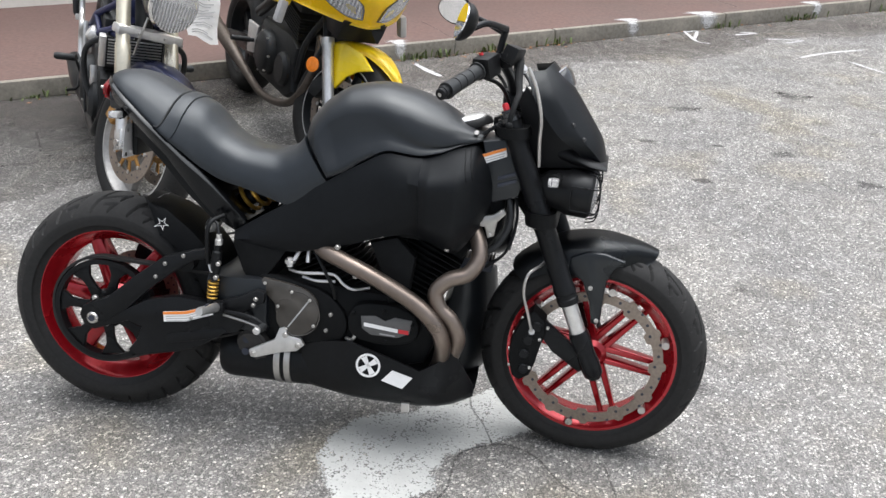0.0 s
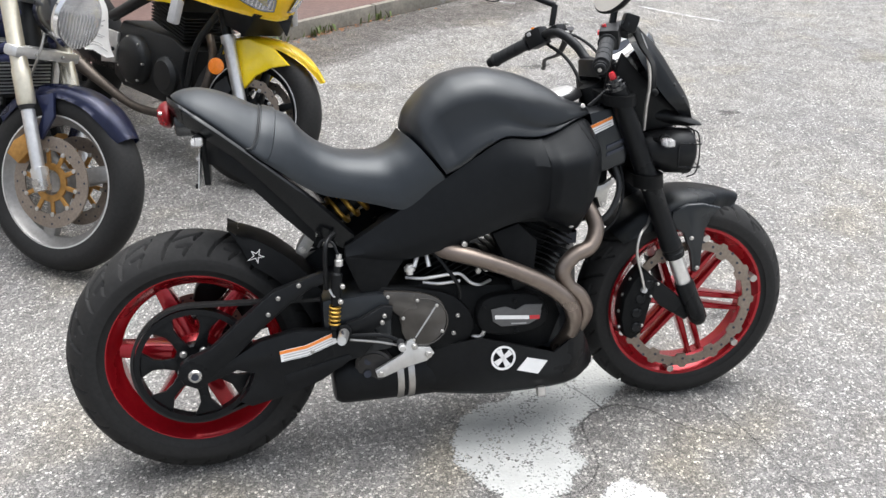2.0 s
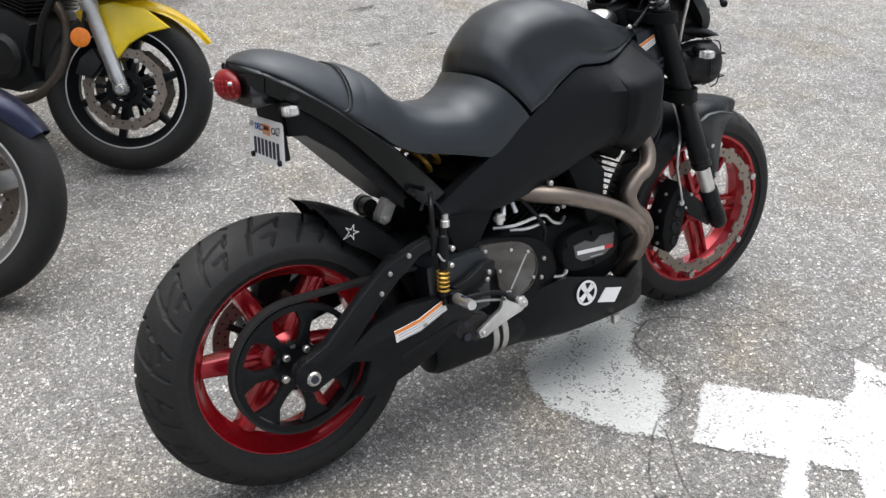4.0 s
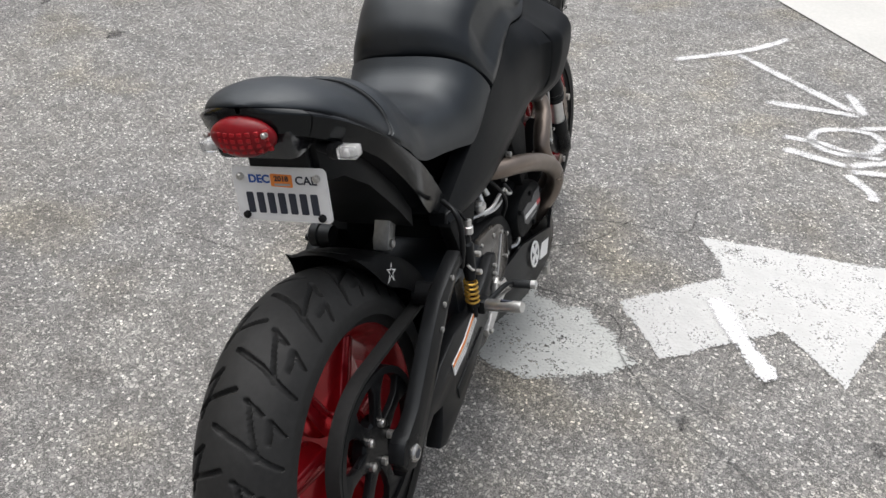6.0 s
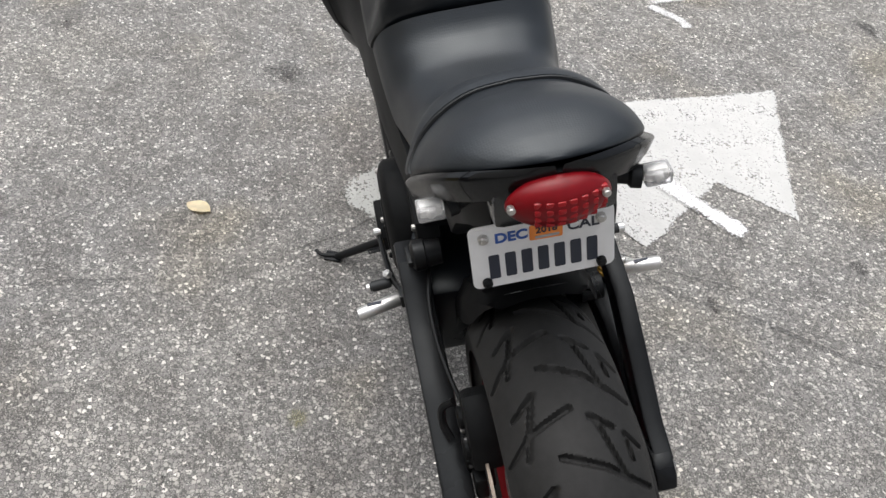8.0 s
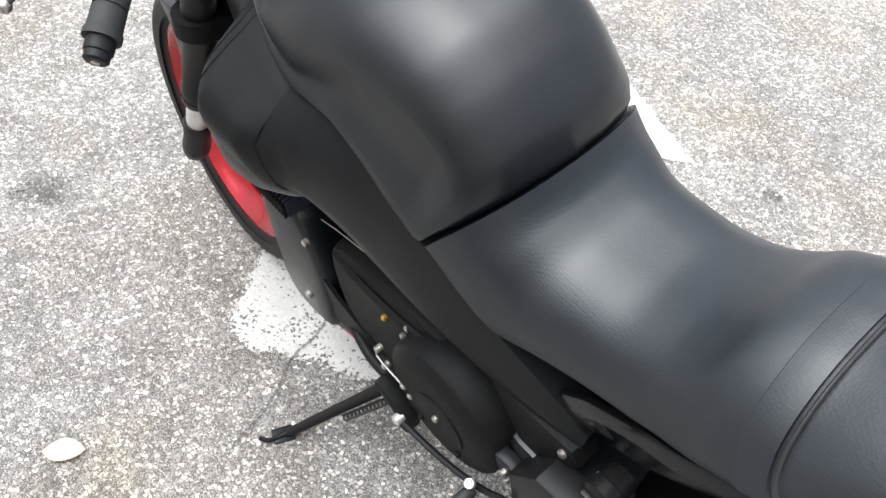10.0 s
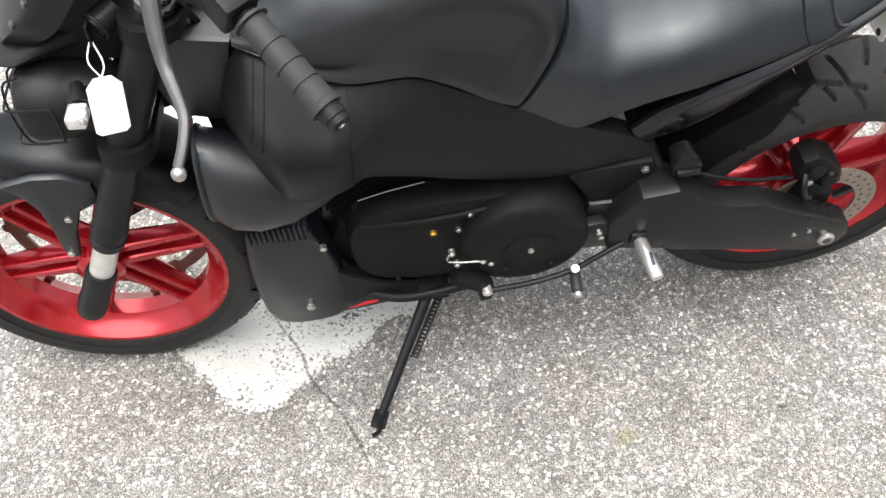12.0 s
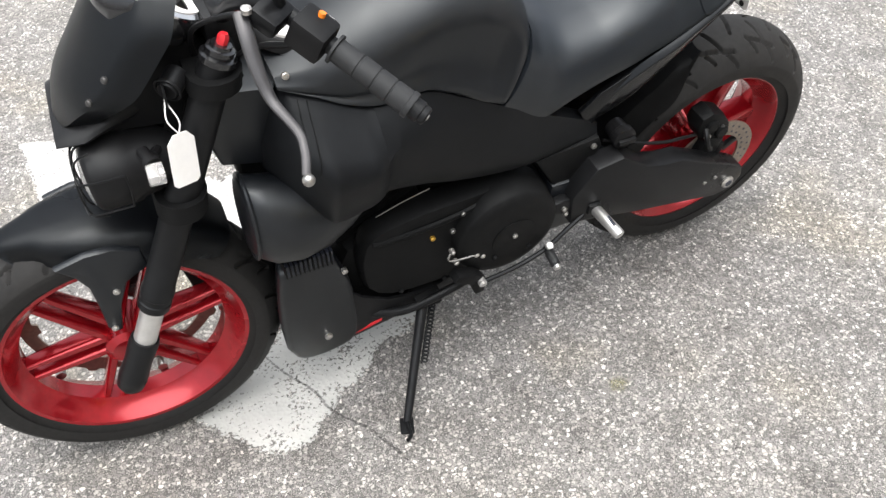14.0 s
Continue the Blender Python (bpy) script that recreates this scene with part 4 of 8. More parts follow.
# -- tail --
UX = (-0.034, -0.032, -0.027, -0.018, -0.006, 0.005, 0.02, 0.045, 0.08, 0.138, 0.23, 0.32, 0.40)
UTOP = (0.952, 0.952, 0.950, 0.946, 0.940, 0.934, 0.925, 0.908, 0.882, 0.838, 0.763, 0.688, 0.603)
ULOW = (0.926, 0.923, 0.918, 0.911, 0.903, 0.896, 0.886, 0.869, 0.842, 0.795, 0.703, 0.606, 0.552)
UWID = (0.008, 0.028, 0.047, 0.067, 0.087, 0.101, 0.115, 0.130, 0.141, 0.150, 0.147, 0.130, 0.112)


def tail_ring(x):
    """The seat pan's rim: a sloped lip over an upright side."""
    zt, zl, w = (curve(UX, T, x) for T in (UTOP, ULOW, UWID))
    lip = min(0.013, w * 0.4)
    half = [(w * 0.87, zl), (w * 0.955, zl + (zt - zl) * 0.45), (w - 0.001, zt - 0.009), (w, zt - 0.005), (w - 0.0025, zt - 0.001), (w - lip, zt + 0.005), (w - lip - 0.002, zt - 0.004)]
    return [tucked(Vector((x, -y, z))) for y, z in half] + [tucked(Vector((x, y, z))) for y, z in reversed(half)]


part("tail_cap", loft(bmesh.new(), [tail_ring(UX[0] + 0.036 * (k / 16) ** 1.6) for k in range(17)]), TAIL, bike, "black end piece of the tail")
part("tail_fairing", loft(bmesh.new(), [tail_ring(0.0035 + (UX[-1] - 0.0035) * k / 40) for k in range(41)]), TAIL, bike, "black tail fairing")


# -- swing arm, belt drive, rear brake --
bm = prism(bmesh.new(), [(-0.012, 0.352), (0.042, 0.374), (0.13, 0.447), (0.198, 0.498), (0.277, 0.522), (0.315, 0.530), (0.320, 0.505), (0.285, 0.498), (0.225, 0.459), (0.164, 0.411), (0.10, 0.350), (0.04, 0.305), (0.0, 0.30)], -0.168, -0.138, 0.004)
prism(bm, [(-0.039, 0.318), (-0.030, 0.342), (-0.004, 0.357), (0.05, 0.352), (0.095, 0.347), (0.153, 0.378), (0.237, 0.394), (0.326, 0.386), (0.40, 0.405), (0.44, 0.36), (0.40, 0.312), (0.361, 0.303), (0.294, 0.262), (0.228, 0.239), (0.122, 0.217), (0.095, 0.232), (0.120, 0.262), (0.135, 0.300),
     (0.097, 0.313), (0.036, 0.292), (0.0, 0.279), (-0.028, 0.293)], -0.166, -0.134, 0.004)
part("swing_arm_right", bm, SATIN, bike, "matte black right swing arm")
bm = prism(bmesh.new(), [(0.205, 0.262), (0.34, 0.290), (0.372, 0.312), (0.36, 0.322), (0.205, 0.288)], -0.1685, -0.16, 0.002)
part("arm_rib", bm, SATIN, bike)
part("swing_arm_left", prism(bmesh.new(), [(-0.042, 0.316), (-0.034, 0.345), (-0.010, 0.360), (0.060, 0.393), (0.120, 0.424), (0.165, 0.446), (0.215, 0.452), (0.262, 0.466), (0.300, 0.496), (0.335, 0.518), (0.395, 0.508), (0.440, 0.440), (0.430, 0.360), (0.345, 0.343), (0.265, 0.322), (0.143, 0.297), (0.020, 0.271), (-0.028, 0.281)], 0.132, 0.180, 0.005), SATIN, bike, "matte black left swing arm with the oil tank")
bm = box(bmesh.new(), (0.39, 0.0, 0.385), (0.17, 0.30, 0.15), bev=0.02)
part("arm_bridge", bm, BLACK, bike)
bm = bmesh.new()
turned(bm, (0.322, 0.108, 0.541), (0.322, 0.156, 0.541), [(0, 0.020), (0.5, 0.022), (0.55, 0.025), (0.9, 0.025), (1, 0.018)])
box(bm, (0.322, 0.158, 0.541), (0.04, 0.010, 0.012), bev=0.003)
part("oil_cap", bm, PLASTIC, bike)
for sgn, y in ((-1, -0.166), (1, 0.180)):
    bm = bmesh.new()
    turned(bm, RA + Vector((0, y - sgn * 0.01, 0)), RA + Vector((0, y + sgn * 0.008, 0)), [(0, 0.016), (0.8, 0.016), (1, 0.013)])
    ax = part("axle_nut", bm, STEEL, bike, "bare steel axle nut")
    bm = bmesh.new()
    cyl(bm, RA + Vector((0, y + sgn * 0.006, 0)), RA + Vector((0, y + sgn * 0.0086, 0)), 0.0088)
    part("bore", bm, INK, ax)
for x, z, y in ((0.206, 0.482, -0.169), (0.256, 0.508, -0.169), (0.180, 0.445, -0.169), (0.275, 0.34, -0.167)):
    bolt((x, y, z), (0, -1, 0), 0.0055, 0.004)
for x, z in ((0.045, 0.345), (0.072, 0.338)):
    bolt((x, 0.181, z), (0, 1, 0), 0.0045, 0.003)

label_bm = prism(bmesh.new(), [(0.200, 0.323), (0.262, 0.330), (0.335, 0.356), (0.330, 0.382), (0.262, 0.358), (0.198, 0.350)], -0.1695, -0.1668, 0)
sticker = part("warning_label", label_bm, WHITE, bike, "white warning label with an orange stripe")
part("stripe", prism(bmesh.new(), [(0.198, 0.3425), (0.263, 0.3505), (0.332, 0.375), (0.330, 0.382), (0.262, 0.358), (0.198, 0.350)], -0.1701, -0.1694, 0), ORANGE, sticker)
for k in range(3):
    d = -0.0065 * k
    part("print_line", prism(bmesh.new(), [(0.206, 0.3395 + d), (0.262, 0.3465 + d), (0.325, 0.3685 + d), (0.325, 0.3665 + d), (0.262, 0.3445 + d), (0.206, 0.3375 + d)], -0.1700, -0.1694, 0), GREYPRINT, sticker)

PR = 0.146
pulley = part("belt_pulley", lathe(bmesh.new(), [(-0.106, PR - 0.016), (-0.106, PR - 0.003), (-0.078, PR - 0.003), (-0.078, PR - 0.016)], RA), SATIN, bike, "black belt pulley with cut-outs")
bm = bmesh.new()
turned(bm, RA + Vector((0, -0.098, 0)), RA + Vector((0, -0.075, 0)), [(0, 0.048), (0.2, 0.053), (1, 0.055)], 36)
part("hub_plate", bm, SATIN, pulley)
for k in range(7):
    a0 = radians(20 + 360 / 7 * k)
    pts = []
    for r, w in ((0.045, 0.36), (0.075, 0.15), (0.10, 0.13), (0.133, 0.25)):
        pts.append((r, a0 - w))
    for r, w in ((0.133, 0.25), (0.10, 0.13), (0.075, 0.15), (0.045, 0.36)):
        pts.append((r, a0 + w))
    part("arm", prism(bmesh.new(), [(r * math.cos(a), 0.316 + r * math.sin(a)) for r, a in pts], -0.101, -0.088, 0.002), SATIN, pulley)
for k in range(5):
    a = radians(60 + 72 * k)
    bolt((0.04 * math.cos(a), -0.099, 0.316 + 0.04 * math.sin(a)), (0, -1, 0), 0.0085, 0.009, STEEL, pulley)


def belt_loop(c0, r0, c1, r1, y0, y1, t):
    c0, c1 = Vector((c0[0], 0, c0[1])), Vector((c1[0], 0, c1[1]))
    d = c1 - c0
    base = math.atan2(d.z, d.x)
    off = math.acos((r0 - r1) / d.length)
    path = []
    for k in range(49):
        a = base + off + (2 * math.pi - 2 * off) * k / 48
        path.append((c0, r0, a))
    for k in range(17):
        a = base - off + 2 * off * k / 16
        path.append((c1, r1, a))
    rings = []
    for c, r, a in path:
        e = Vector((math.cos(a), 0, math.sin(a)))
        rings.append([c + e * (r + t) + Vector((0, y0, 0)), c + e * (r + t) + Vector((0, y1, 0)), c + e * r + Vector((0, y1, 0)), c + e * r + Vector((0, y0, 0))])
    bm = bmesh.new()
    return loft(bm, rings + [rings[0]], cap=False)


part("drive_belt", belt_loop((0, 0.316), PR - 0.002, (0.515, 0.385), 0.045, -0.106, -0.079, 0.007), RUBBER, bike, "black toothed drive belt")
bm = bmesh.new()
cyl(bm, (0.245, -0.13, 0.475), (0.245, -0.095, 0.475), 0.022)
part("idler", bm, PLASTIC, bike)

rdisc = part("rear_disc", lathe(bmesh.new(), [(0.098, 0.080), (0.103, 0.080), (0.103, 0.118), (0.098, 0.118)], RA), DISC, rear_wheel, "drilled steel rear brake disc")
for k in range(30):
    a = 2 * math.pi * k / 30
    for r in (0.090, 0.106):
        bm = bmesh.new()
        b = a + (0.08 if r < 0.1 else 0)
        cyl(bm, RA + Vector((r * math.cos(b), 0.0975, r * math.sin(b))), RA + Vector((r * math.cos(b), 0.1036, r * math.sin(b))), 0.0032, n=8)
        part("drill_hole", bm, INK, rdisc)
for k in range(5):
    a = 2 * math.pi * k / 5
    part("disc_carrier", box(bmesh.new(), RA + Vector((0.065 * math.cos(a), 0.095, 0.065 * math.sin(a))), (0.05, 0.012, 0.016), Matrix.Rotation(-a, 3, "Y"), 0.003), SATIN, rear_wheel)
cal = part("rear_caliper", prism(bmesh.new(), [(0.096, 0.462), (0.090, 0.488), (0.066, 0.500), (0.030, 0.484), (0.004, 0.452), (-0.006, 0.420), (0.010, 0.400), (0.045, 0.404), (0.080, 0.430)], 0.078, 0.130, 0.010), CAST, bike, "black rear brake caliper")
bm = bmesh.new()
box(bm, (0.045, 0.122, 0.395), (0.05, 0.03, 0.06), Matrix.Rotation(radians(-15), 3, "Y"), 0.006)
box(bm, (0.015, 0.120, 0.365), (0.04, 0.02, 0.05), bev=0.006)
part("caliper_bracket", bm, CAST, cal)
for x, z in ((0.060, 0.462), (0.026, 0.436)):
    part("piston_bore", turned(bmesh.new(), (x, 0.127, z), (x, 0.138, z), [(0, 0.017), (0.7, 0.017), (1, 0.013)]), CAST, cal)
part("bleed_hose", tube(bmesh.new(), [(0.085, 0.138, 0.470), (0.088, 0.155, 0.455), (0.078, 0.158, 0.430), (0.060, 0.150, 0.412)], 0.006, 8), PLASTIC, cal)
bolt((0.062, 0.130, 0.432), (0, 1, 0), 0.008, 0.006, STEEL, cal)
bolt((0.028, 0.131, 0.452), (0, 1, 0), 0.005, 0.004, DARKBOLT, cal)
bolt((0.02, 0.130, 0.40), (0, 1, 0), 0.006, 0.004, DARKBOLT, cal)
bm = tube(bmesh.new(), [(0.095, 0.125, 0.445), (0.14, 0.135, 0.462), (0.20, 0.142, 0.478), (0.27, 0.14, 0.50), (0.35, 0.12, 0.52)], 0.0035, 8)
part("brake_hose", bm, PLASTIC, bike, "black rear brake hose")

# -- hugger over the rear tyre --
rows = []
for k in range(15):
    u = k / 14
    a = radians(72 - 58 * u)
    r = 0.336 + 0.02 * u
    e, wid = Vector((math.cos(a), 0, math.sin(a))), 0.068 + 0.034 * min(1, u * 3)
    row = []
    for y, d in ((-1, 0.062 * min(1, u * 4)), (-0.95, 0.03 * min(1, u * 4)), (-0.8, 0.006), (-0.4, 0), (0, -0.002), (0.4, 0), (0.8, 0.006), (0.95, 0.03 * min(1, u * 4)), (1, 0.062 * min(1, u * 4))):
        row.append(RA + e * (r - d) + Vector((0, y * wid, 0)))
    rows.append(row)
bm = loft(bmesh.new(), rows, cap=False, closed=False)
bmesh.ops.solidify(bm, geom=bm.faces[:], thickness=0.004)
hugger = part("rear_hugger", bm, PLASTIC, bike, "black plastic hugger with a white star outline")


def star_outline(bm, c, ex, ey, r, w):
    """A thin five-pointed star, tall at the foot."""
    out, inn = [], []
    for k in range(10):
        a = math.pi / 2 + k * math.pi / 5
        q = (1.0 if k % 2 == 0 else 0.36) * (1.35 if k == 4 else 1.0)
        d = math.cos(a) * ex + math.sin(a) * ey
        out.append(bm.verts.new(c + d * r * q))
        inn.append(bm.verts.new(c + d * (r * q - w * (2.4 if k % 2 == 0 else 1.0))))
    for k in range(10):
        bm.faces.new((out[k], out[(k + 1) % 10], inn[(k + 1) % 10], inn[k]))
    return bm


a = radians(57)
part("star_print", star_outline(bmesh.new(), RA + Vector((math.cos(a) * 0.306, -0.0975, math.sin(a) * 0.306)), Vector((0.86, 0.0, -0.51)), Vector((0.50, 0.10, 0.86)), 0.019, 0.002), WHITE, hugger)
part_tip = RA + Vector((0.1285, 0, 0.3125))
bm = bmesh.new()
v = [bm.verts.new(part_tip + Vector((dx, dy, dz))) for dx, dy, dz in ((0, -0.045, 0), (-0.001, -0.004, 0.003), (0, 0.045, 0), (0.004, 0.004, -0.001))]
bm.faces.new(v)
part("tip_print", bm, GREYPRINT, hugger)

# -- rear shock and spring --
shock = part("shock_clevis", prism(bmesh.new(), [(0.262, 0.553), (0.275, 0.543), (0.290, 0.548), (0.322, 0.602), (0.300, 0.615), (0.266, 0.568)], -0.045, -0.012, 0.003), material("dull_alloy", (0.30, 0.30, 0.29), 0.42, 0.7, vary=0.3), bike, "dull alloy shock clevis")
bolt((0.277, -0.047, 0.560), (0, -1, 0), 0.008, 0.005, STEEL, shock)
bm = turned(bmesh.new(), (0.305, -0.005, 0.605), (0.52, -0.005, 0.725), [(0, 0.028), (0.08, 0.038), (0.12, 0.038), (0.13, 0.024), (0.9, 0.024), (0.92, 0.034), (1, 0.03)])
part("shock_body", bm, PLASTIC, bike)
coil = []
for k in range(7 * 12 + 1):
    a = 2 * math.pi * k / 12
    u = k / 84
    ctr = Vector((0.325, -0.005, 0.616)).lerp(Vector((0.50, -0.005, 0.714)), u)
    ea, eb = frame_of(Vector((0.215, 0, 0.12)))
    coil.append(ctr + 0.038 * (math.cos(a) * ea + math.sin(a) * eb))
part("shock_spring", tube(bmesh.new(), coil, 0.006, 8, 1), GOLD, bike, "gold coil spring")

# -- licence plate, tail lamp, turn signals --
under = bmesh.new()
rings = []
for x, zt, zl, w in ((0.078, 0.865, 0.79, 0.06), (0.105, 0.845, 0.79, 0.085), (0.16, 0.80, 0.745, 0.095), (0.24, 0.72, 0.655, 0.095), (0.31, 0.66, 0.58, 0.08)):
    rings.append([Vector((x, y, z)) for y, z in ((-w, zl), (-w * 1.05, (zl + zt) / 2), (-w, zt), (w, zt), (w * 1.05, (zl + zt) / 2), (w, zl))])
loft(under, rings)
part("undertray", under, PLASTIC, bike, "black plastic undertray")
part("plate_bracket", box(bmesh.new(), (0.072, 0.004, 0.803), (0.016, 0.11, 0.13), bev=0.006), PLASTIC, bike)
PM = Matrix.Translation((0.0575, 0.006, 0.777)) @ pose(0, 0, 0, 0, 7, 0) @ pose(0, 0, 0, 90, 0, -90) @ Matrix.Diagonal((0.97, 0.88, 1, 1))      # plate axes: x to the right, y up, z to the rear


def on_plate(bm, m=PM):
    bmesh.ops.transform(bm, matrix=m, verts=bm.verts[:])
    return bm


def rounded_rect(w, h, r, z0, z1, n=5):
    pts = []
    for cx, cy, a0 in ((w / 2 - r, h / 2 - r, 0), (-w / 2 + r, h / 2 - r, 90), (-w / 2 + r, -h / 2 + r, 180), (w / 2 - r, -h / 2 + r, 270)):
        for k in range(n):
            a = radians(a0 + 90 * k / (n - 1))
            pts.append((cx + r * math.cos(a), cy + r * math.sin(a)))
    bm = bmesh.new()
    return loft(bm, [[Vector((x, y, z0)) for x, y in pts], [Vector((x, y, z1)) for x, y in pts]])


plate = part("licence_plate", on_plate(rounded_rect(0.180, 0.104, 0.010, 0, 0.0015)), PLATE, bike, "white enamel licence plate with dark marks")
part("rim_bead", on_plate(rounded_rect(0.172, 0.096, 0.008, 0.0014, 0.0021)), PLATE, plate)
for k in range(7):
    part("number_bar", on_plate(rounded_rect(0.0135, 0.040, 0.002, 0.0021, 0.0029, 3), PM @ Matrix.Translation((-0.0615 + 0.0205 * k, -0.017, 0))), INK, plate)


def lettering(txt, size, at, mat, parent, m=PM, depth=0.0004, bold=0.0):
    c = bpy.data.curves.new("lettering", "FONT")
    c.body, c.size, c.extrude, c.align_x, c.align_y, c.offset = txt, size, depth, "CENTER", "CENTER", bold
    tmp = new("lettering", c)
    bpy.context.view_layer.update()
    me = bpy.data.meshes.new_from_object(tmp.evaluated_get(bpy.context.evaluated_depsgraph_get()))
    bpy.data.objects.remove(tmp)
    me.materials.append(mat)
    o = new("lettering", me)
    o.parent = parent
    o.matrix_local = m @ Matrix.Translation(at)
    return o


lettering("DEC", 0.021, (-0.038, 0.0285, 0.0026), BLUEINK, plate, bold=0.0007)
lettering("CAL", 0.0215, (0.051, 0.0275, 0.0026), INK, plate, bold=0.0004)
tab = part("year_tab", on_plate(rounded_rect(0.041, 0.024, 0.002, 0.0021, 0.0029, 3), PM @ Matrix.Translation((0.005, 0.027, 0)) @ pose(0, 0, 0, 0, 0, -2)), ORANGE, plate, "orange year tab")
lettering("2018", 0.0135, (0.0055, 0.0305, 0.0034), INK, tab, bold=0.0003)
part("print_line", on_plate(rounded_rect(0.030, 0.004, 0.001, 0.0029, 0.0033, 3), PM @ Matrix.Translation((0.006, 0.0195, 0))), GREYPRINT, tab)
for sx, sy, mt in ((-0.0725, 0.0335, STEEL), (0.0725, 0.0335, STEEL), (-0.0725, -0.041, PLASTIC), (0.0725, -0.041, PLASTIC)):
    p = PM @ Vector((sx, sy, 0.004))
    bolt(p, (-1, 0, 0.03), 0.0062, 0.005, mt, plate)

lamp = bmesh.new()
bmesh.ops.create_uvsphere(lamp, u_segments=40, v_segments=24, radius=1.0)
for v in lamp.verts:
    x, y, z = v.co
    q = abs(y) ** 2.6
    v.co = Vector((0.0 - 0.027 * (abs(x) ** 0.75) * (1 if x > 0 else -0.3) * (1 - 0.35 * y * y), 0.002 + 0.057 * y, 0.904 + 0.0315 * z * (1 - 0.12 * q)))
tail_lamp = part("tail_lamp", lamp, REDLENS, bike, "red oval tail lamp lens", sharp=70)
for k in range(4):
    for j in range(7):
        y, z = -0.008 + (j - 3) * 0.0118, 0.888 + k * 0.0088
        bm = bmesh.new()
        yy, zz = (y - 0.002) / 0.057, (z - 0.904) / 0.0315
        x = max(0.02, 1 - yy * yy - zz * zz) ** 0.5
        cx = 0.0 - 0.027 * x ** 0.75 * (1 - 0.35 * yy * yy)
        box(bm, (cx + 0.0026, y, z), (0.006, 0.0094, 0.0076), bev=0.0022)
        part("prism", bm, REDPRISM, tail_lamp)
for sgn in (-1, 1):
    bolt((-0.0165, 0.005 + sgn * 0.050, 0.912), (-1, 0, 0.2), 0.0045, 0.004, STEEL, tail_lamp)
bm = box(bmesh.new(), (0.042, 0, 0.883), (0.06, 0.14, 0.05), bev=0.012)
part("lamp_bracket", bm, GLOSS, bike)


def signal(x, y, z, sgn, steer=None):
    """A stubby turn signal: dark stalk and clear lens."""
    s = part("turn_signal", turned(bmesh.new(), (x + 0.01, y - sgn * 0.055, z + 0.003), (x, y - sgn * 0.018, z), [(0, 0.009), (0.6, 0.010), (0.7, 0.014), (1, 0.014)]), PLASTIC, bike, "stubby turn signal with a clear lens", m=steer)
    bm = bmesh.new()
    box(bm, (x, y, z), (0.025, 0.032, 0.018), bev=0.0035)
    part("lens", bm, CLEAR, s)
    bm = bmesh.new()
    box(bm, (x + 0.004, y, z), (0.013, 0.025, 0.013), bev=0.003)
    part("reflector", bm, ALLOY, s)
    part("bulb", turned(bmesh.new(), (x - 0.005, y, z), (x - 0.012, y, z), [(0, 0.006), (0.7, 0.005), (1, 0.002)], 12), WHITE, s)
    return s


signal(0.062, -0.130, 0.853, -1)
signal(0.078, 0.130, 0.850, 1)
part("tail_side_panel", prism(bmesh.new(), [(0.425, 0.618), (0.388, 0.655), (0.30, 0.700), (0.285, 0.672), (0.36, 0.612), (0.398, 0.570)], 0.108, 0.121, 0.004), TAIL, bike, "satin black panel below the seat")


# -- fork, front fender, front brake --
def fork_at(z, y=0.0, off=0.0):
    """A point on the fork's line at a height."""
    return Vector((1.325 - 0.404 * (z - 0.297) + off, y, z))


for sgn in (-1, 1):
    y = sgn * 0.112
    leg = part("fork_leg", turned(bmesh.new(), fork_at(0.925, y), fork_at(0.468, y), [(0, 0.0255), (0.5, 0.0265), (0.52, 0.0285), (0.56, 0.0285), (0.58, 0.0265), (0.90, 0.0265), (0.91, 0.0285), (0.94, 0.0285), (0.945, 0.0265), (0.965, 0.0265), (0.97, 0.0285), (1, 0.0275)]), SATIN, bike, "black fork tube", m=STEER)
    part("slider", turned(bmesh.new(), fork_at(0.470, y), fork_at(0.36, y), [(0, 0.0205), (1, 0.0205)]), ALLOY, leg, "bright alloy slider")
    bm = turned(bmesh.new(), fork_at(0.392, y), fork_at(0.266, y, 0.006), [(0, 0.0245), (0.08, 0.0265), (0.45, 0.0245), (0.7, 0.027), (0.9, 0.025), (1, 0.015)])
    part("axle_lug", bm, SATIN, leg)
    bm = turned(bmesh.new(), fork_at(0.297, y - sgn * 0.01), fork_at(0.297, y + sgn * 0.020), [(0, 0.018), (0.9, 0.018), (1, 0.015)])
    part("axle_clamp", bm, SATIN, leg)
    bm = cyl(bmesh.new(), fork_at(0.297, y + sgn * 0.0195), fork_at(0.297, y + sgn * 0.0215), 0.0105)
    part("axle_end", bm, STEEL, leg)
    bm = turned(bmesh.new(), fork_at(0.922, y), fork_at(0.947, y), [(0, 0.0275), (0.35, 0.0275), (0.4, 0.021), (0.75, 0.021), (0.8, 0.016), (1, 0.015)])
    part("fork_cap", bm, GLOSS, leg)
    bm = turned(bmesh.new(), fork_at(0.945, y), fork_at(0.962, y), [(0, 0.0080), (0.7, 0.0085), (1, 0.006)], 6)
    part("adjuster", bm, REDPART, leg, "red anodised adjuster")

